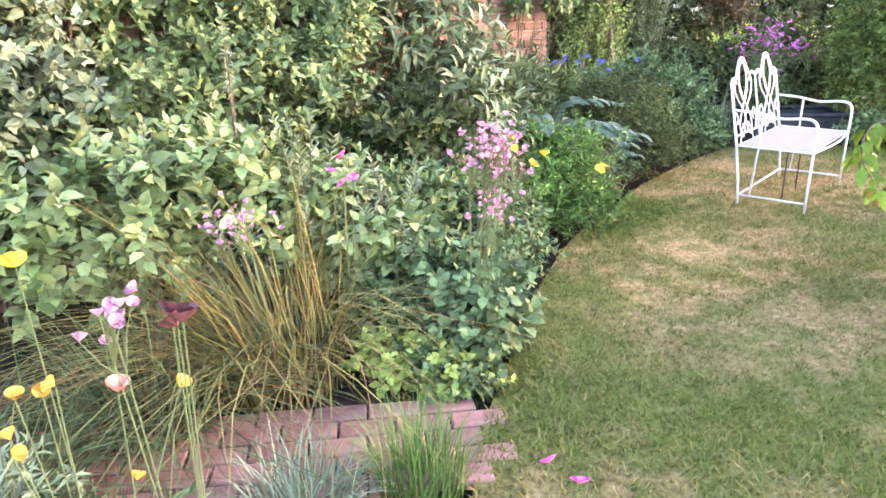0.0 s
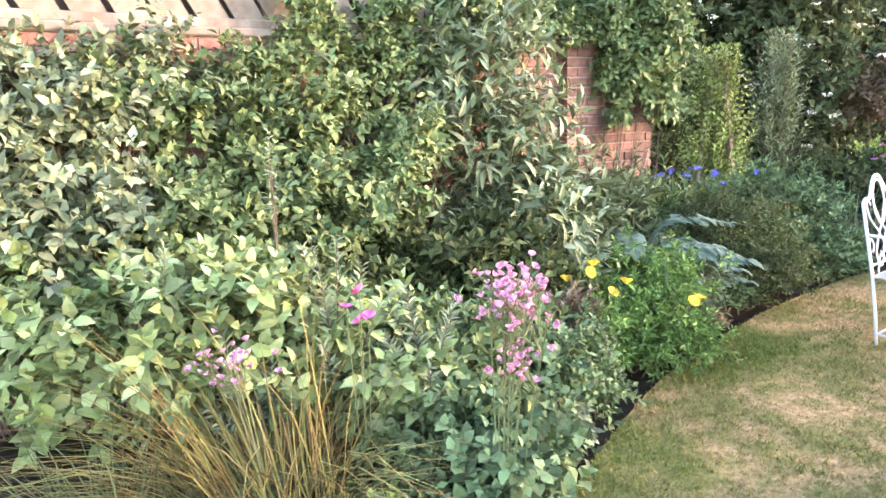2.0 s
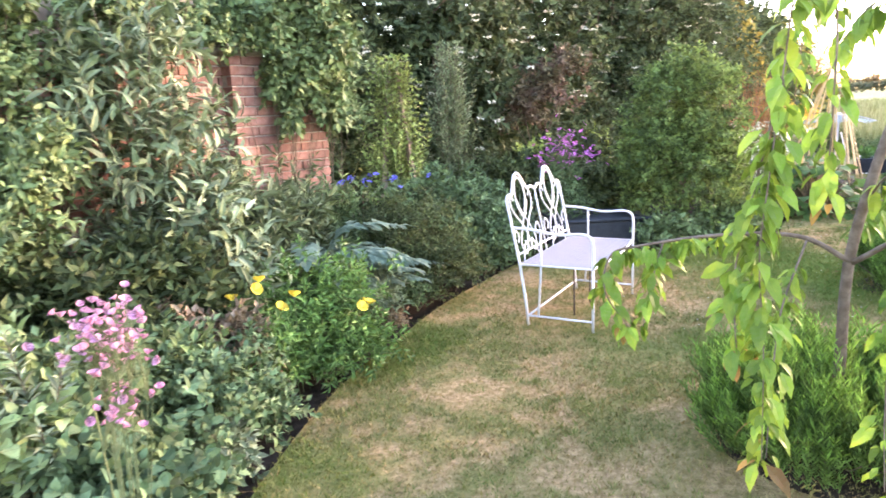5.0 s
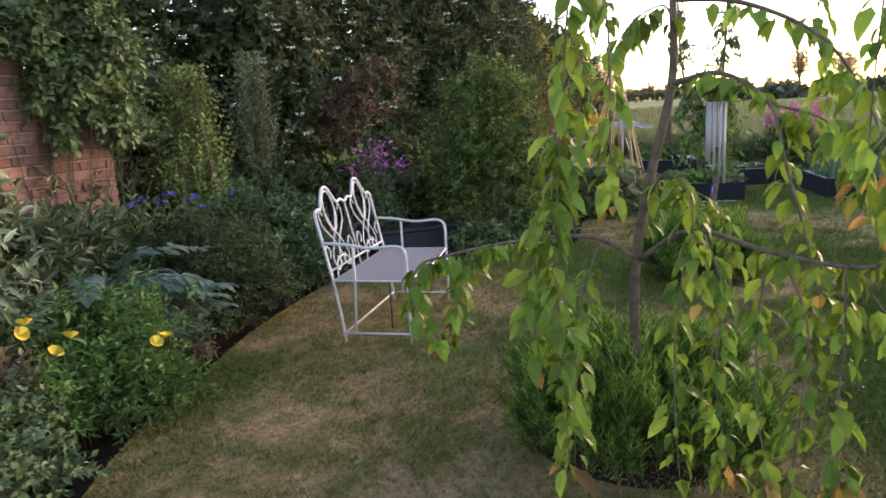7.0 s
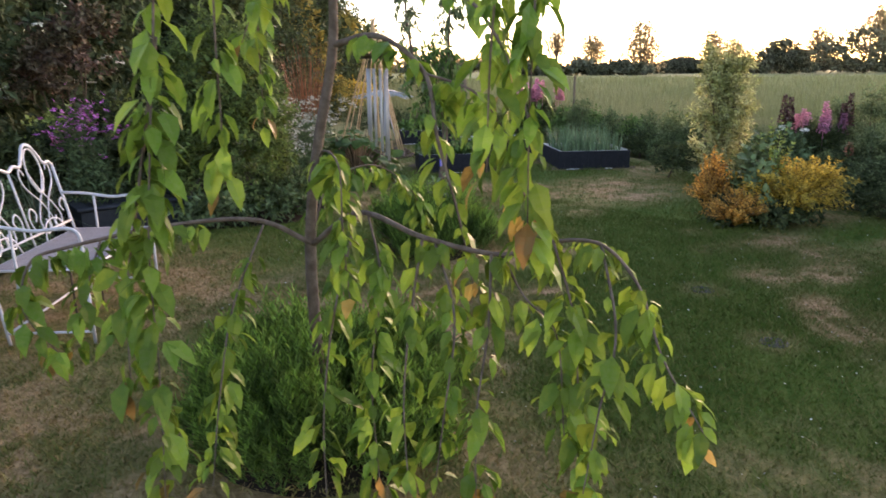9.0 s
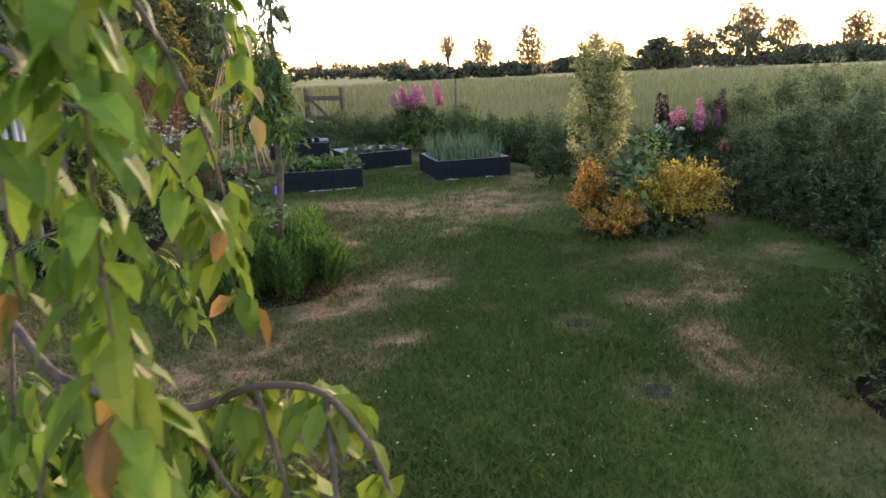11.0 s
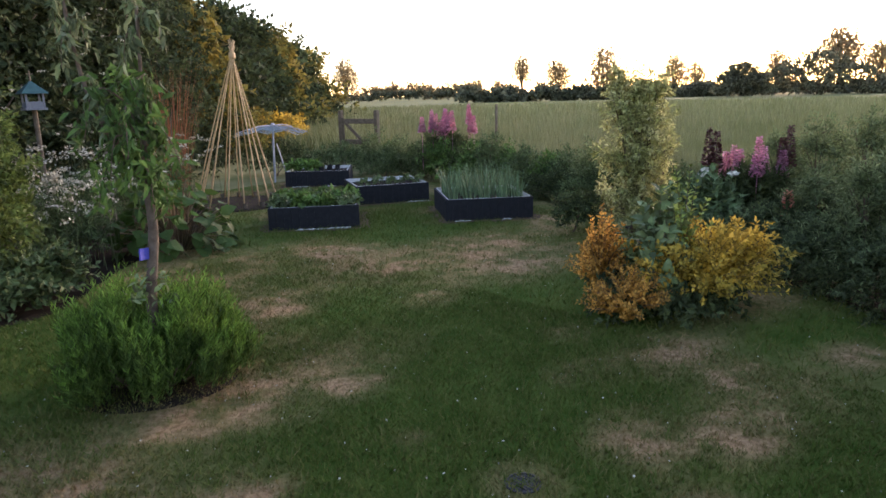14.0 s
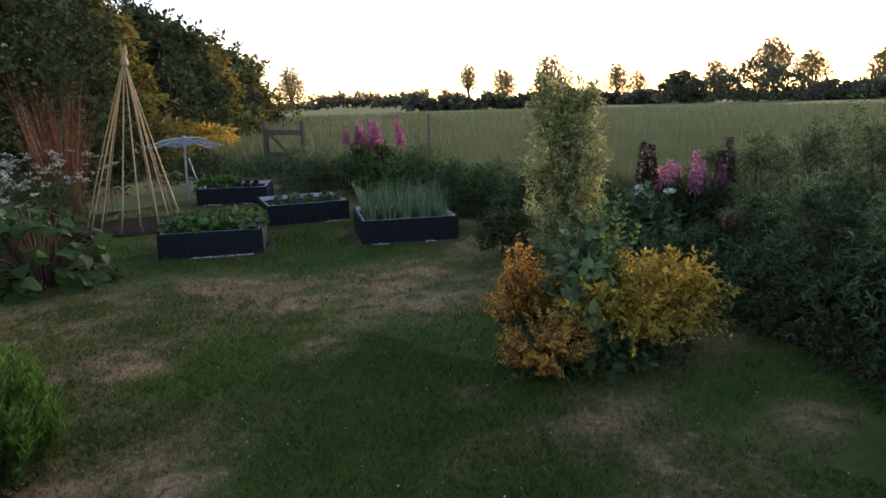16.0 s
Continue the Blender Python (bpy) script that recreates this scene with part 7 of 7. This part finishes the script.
# ---- hedgerow trees ----
def build_tree(name, label, at, lobes, n, leaf_size, mat, trunk_r=0.12, trunk_h=1.5, flowers=0, category="tree", group="", width=0.6, depth=0.45):
    ob = thing(name, label, category, at, group=group)
    part("trunk", Shape().tube(smooth_line([(0, 0, -0.1), (0.05 * trunk_h, 0.03, trunk_h * 0.5), (0, 0, trunk_h)], 4), trunk_r, trunk_r * 0.7, 8), M["bark"], ob, smooth=True)
    limb = Shape()
    for x, y, z, rx, ry, rz in lobes:
        limb.tube(smooth_line([(0, 0, trunk_h * 0.8), (x * 0.5, y * 0.5, (trunk_h + z) / 2), (x, y, z), (x + rx * 0.5, y, z + rz * 0.5)], 4), trunk_r * 0.5, trunk_r * 0.08, 5)
    part("branchwork", limb, M["bark"], ob, kind="stuff")
    part("crown", foliage(n, lobes, leaf_size, leaf_shape(width), depth=depth, rough=0.42, spread=1.0, lowest=-0.9, inner=0.3), M[mat], ob, kind="stuff")
    if flowers:
        s = Shape()
        p, u = lumps(flowers, lobes, 0.05, -0.2, 0.35)
        for q, w in zip(p, u):
            m = 16
            a, r = rng.uniform(0, 6.28, m), 0.06 * np.sqrt(rng.random(m))
            c = q + w * 0.06 + np.stack((r * np.cos(a), r * np.sin(a), 0.01 * rng.random(m)), 1)
            put_leaves(s, c, unit(rng.normal(size=(m, 3))), unit(rng.normal(0, 0.3, (m, 3)) + w + (0, 0, 0.5)), np.full(m, 0.03), ROUND)
        part("bloom", s, M["cream"], ob, "flat creamy elder flower heads", kind="stuff")
    return ob


def crown(r, h, n, low=0.25):
    out = []
    for k in range(n):
        a = 2.4 * k
        t = k / max(n - 1, 1)
        q = r * 0.55 * (1 - 0.5 * t)
        out.append((q * math.cos(a), q * math.sin(a), h * (low + (0.85 - low) * t), r * (0.62 - 0.15 * t), r * (0.6 - 0.15 * t), h * (0.24 - 0.05 * t)))
    return out


# every few trees take the gold leaf colour that stands for low sun
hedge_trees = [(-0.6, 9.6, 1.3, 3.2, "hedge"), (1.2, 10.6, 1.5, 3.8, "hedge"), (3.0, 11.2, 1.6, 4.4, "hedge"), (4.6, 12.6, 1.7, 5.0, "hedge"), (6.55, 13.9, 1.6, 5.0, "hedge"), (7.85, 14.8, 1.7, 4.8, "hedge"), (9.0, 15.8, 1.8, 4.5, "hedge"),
               (10.6, 18.2, 2.0, 4.6, "hedge"), (12.6, 21.2, 2.2, 4.7, "hedge_sunlit"), (15.2, 24.8, 2.6, 4.8, "hedge"), (18.4, 29.2, 3.0, 5.0, "hedge"), (22.6, 35.0, 3.4, 5.2, "hedge_sunlit"), (28.5, 43.5, 4.2, 5.4, "hedge"), (37.0, 56.0, 5.5, 5.8, "hedge_sunlit")]
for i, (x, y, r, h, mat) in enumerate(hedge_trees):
    build_tree("hedge_tree", "tall dense dark green hedgerow elder" if mat == "hedge" else "tall hedgerow tree, its leaves coloured gold as if sunlit", (x, y, -0.1), crown(r, h, 11, 0.12), 13500 if i < 8 else 8000, 0.13 if i < 8 else 0.14 + 0.006 * y, mat, 0.1, h * 0.35, flowers=230 if i < 6 else 0, group="hedgerow along the garden")
shrub("broom_bush", "low bush covered in yellow-green leaves", (13.2, 19.0, -0.07), [(0, 0, 0.7, 1.0, 1.0, 0.7), (0.8, 1.2, 0.6, 0.9, 1.0, 0.6)], 2600, 0.12, BROAD, "hedge_sunlit")
shrub("broom_bush", "low yellow-flowered bush at the field edge", (16.5, 22.8, -0.07), [(0, 0, 0.6, 1.2, 1.4, 0.6), (1.4, 2.0, 0.45, 1.2, 1.4, 0.45)], 2600, 0.14, BROAD, "gold")

# long plants between the beds and the meadow
for x, y, r, h, mat in ((12.6, 13.4, 0.8, 0.65, "mid"), (11.9, 14.4, 0.9, 0.7, "dark"), (12.9, 12.0, 0.6, 0.6, "mid"), (13.1, 9.4, 0.6, 0.65, "mid"), (12.7, 8.5, 0.6, 0.55, "mid"), (12.5, 7.6, 0.55, 0.5, "dark"), (12.3, 6.8, 0.5, 0.55, "mid"), (13.9, 12.2, 0.7, 0.6, "mid"), (13.4, 7.6, 0.7, 0.6, "mid")):
    shrub("meadow_edge_plants", "leafy green weeds at the meadow edge", (x, y, -0.07), [(0, 0, h * 0.45, r, r, h * 0.5), (r * 0.5, r * 0.3, h * 0.6, r * 0.5, r * 0.5, h * 0.45)], 1800, 0.075, NARROW, mat, category="plant", group="meadow edge plants")
for k in range(30):
    y = 5.6 + 0.27 * k
    x = 12.2 + 0.13 * (y - 5.6) + 0.75 * (k * 0.618 % 1)
    h = 0.45 + 0.4 * (k * 0.382 % 1)
    shrub("meadow_edge_plants", ("bright leafy weeds", "dark leafy weeds", "grey-green wispy weeds")[k % 3] + " between the beds and the meadow", (x, y, -0.07),
          [(0, 0, h * 0.45, 0.36, 0.34, h * 0.48), (0.15, 0.2, h * 0.7, 0.2, 0.2, h * 0.4), (-0.2, -0.1, h * 0.6, 0.2, 0.2, h * 0.42)], 900, 0.07, (BROAD, NARROW, NARROW)[k % 3], ("fern", "mid", "feather")[k % 3], 0.004, "plant", "meadow edge plants", rough=0.4)
shrub("tall_weeds", "thin tall weeds at the back of the beds", (12.5, 8.9, -0.07), [(0, 0, 0.6, 0.25, 0.25, 0.5), (0.3, 0.2, 0.5, 0.2, 0.2, 0.45)], 700, 0.06, NARROW, "mid", category="plant")


def build_meadow():
    n = 120000
    d = 3.0 + 75 * rng.random(n) ** 2.2
    ang = rng.uniform(radians(-28), radians(68), n)
    heading = radians(45) - ang + radians(20)
    x = 10.8 + d * np.cos(heading) * 1.0
    y = 5.0 + d * np.sin(heading) * 1.0
    ok = ~inside(x, y, lawn_rim) & ((y - 12.5) < 1.3 * (x - 9.5)) & (x > 13.3 + 0.12 * (y - 4))
    x, y, d = x[ok], y[ok], d[ok]
    n = len(x)
    tall = 0.55 * (0.6 + 0.7 * rng.random(n))
    half = 0.004 + 0.0010 * d
    a = rng.uniform(0, 6.28, n)
    lean = rng.normal(0, 0.22, (n, 2)) * tall[:, None]
    v = np.zeros((n, 3, 3))
    v[:, 0] = np.stack((x - half * np.cos(a), y - half * np.sin(a), np.full(n, -0.08)), 1)
    v[:, 1] = np.stack((x + half * np.cos(a), y + half * np.sin(a), np.full(n, -0.08)), 1)
    v[:, 2] = np.stack((x + lean[:, 0], y + lean[:, 1], tall), 1)
    s = Shape().many(v, [(0, 1, 2)])
    tagged(new("meadow_grass", s.mesh("meadow_grass", M["meadow"])), "long seeding meadow grass, green and straw", "grass", "", "stuff")


build_meadow()


# distance haze sits in the leaf colours here, there is no air volume
# ---- far trees ----
def far_place(heading, dist):
    return 4.7 + dist * math.sin(radians(heading)), 1.6 + dist * math.cos(radians(heading))


def far_tree(heading, dist, wide, high, label, stem=0.25, mat="far_hazed_warm"):
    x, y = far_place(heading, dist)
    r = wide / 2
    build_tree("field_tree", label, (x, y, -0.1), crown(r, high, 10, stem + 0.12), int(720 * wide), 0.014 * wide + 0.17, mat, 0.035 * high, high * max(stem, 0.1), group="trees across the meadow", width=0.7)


def to_heading(px):
    return 44.3 + math.degrees(math.atan((px - 784) / 1207))


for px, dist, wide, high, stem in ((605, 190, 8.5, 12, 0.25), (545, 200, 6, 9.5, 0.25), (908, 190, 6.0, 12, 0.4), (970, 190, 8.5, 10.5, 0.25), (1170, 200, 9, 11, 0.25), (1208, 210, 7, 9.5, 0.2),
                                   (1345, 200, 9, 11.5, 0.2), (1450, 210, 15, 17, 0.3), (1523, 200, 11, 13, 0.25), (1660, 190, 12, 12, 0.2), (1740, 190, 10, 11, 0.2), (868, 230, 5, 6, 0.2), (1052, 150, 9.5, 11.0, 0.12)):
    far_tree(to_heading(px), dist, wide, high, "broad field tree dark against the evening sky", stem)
for px, dist, wide, high in ((1285, 150, 9.5, 6.8), (1415, 150, 18, 8.6), (1120, 170, 11, 4.0), (1215, 160, 9, 3.2), (1560, 160, 14, 4.0), (1640, 160, 16, 4.5)):
    shrub("field_thicket", "rounded dark thicket at the meadow's far side", (*far_place(to_heading(px), dist), -0.2), [(0, 0, high * 0.42, wide * 0.36, wide * 0.36, high * 0.56), (wide * 0.22, -wide * 0.22, high * 0.3, wide * 0.3, wide * 0.3, high * 0.42), (-wide * 0.2, wide * 0.2, high * 0.32, wide * 0.3, wide * 0.3, high * 0.4)], 3600, 0.7, BROAD, "far_hazed_dark", 0.1, group="thickets across the meadow", rough=0.12, depth=0.2, inner=0.2)


def far_hedge(h0, h1, dist, high, label, n, mat="far_hazed_dark"):
    ob = thing("far_hedgerow", label, "hedge", (*far_place((h0 + h1) / 2, dist), -0.1))
    lob = []
    k = int((h1 - h0) * dist / 57 / 4) + 1
    base = np.array(far_place((h0 + h1) / 2, dist))
    for i in range(k + 1):
        x, y = np.array(far_place(h0 + (h1 - h0) * i / k, dist)) - base
        hh = high * rng.uniform(0.75, 1.2)
        lob.append((x, y, hh * 0.42, 3.0, 3.0, hh * 0.6))
    part("foliage", foliage(n, lob, 1.0, leaf_shape(0.9), depth=0.35, rough=0.2, lowest=-0.4), M[mat], ob, kind="stuff")


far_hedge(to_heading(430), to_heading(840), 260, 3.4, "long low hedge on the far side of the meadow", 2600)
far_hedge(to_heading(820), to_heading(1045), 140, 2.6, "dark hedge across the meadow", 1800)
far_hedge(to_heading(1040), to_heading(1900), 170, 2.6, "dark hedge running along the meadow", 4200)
far_hedge(to_heading(640), to_heading(830), 300, 6.0, "distant belt of woodland on the skyline", 3000, "far_hazed_warm")

build_lawn_blades()
n = 1300
x, y = rng.uniform(3.5, 10.5, n), rng.uniform(1.6, 8.0, n)
ok = inside(x, y, lawn_rim)
spots = np.stack((x[ok], y[ok], np.full(ok.sum(), 0.022)), 1)
petals = put_leaves(Shape(), spots, unit(rng.normal(size=(len(spots), 3)) * (1, 1, 0.2)), unit(rng.normal(0, 0.3, (len(spots), 3)) + (0, 0, 1)), 0.006 + 0.008 * rng.random(len(spots)), ROUND)
tagged(new("clover_heads", petals.mesh("clover_heads", M["cream"])), "tiny white clover heads scattered through the lawn", "clover", "", "stuff")
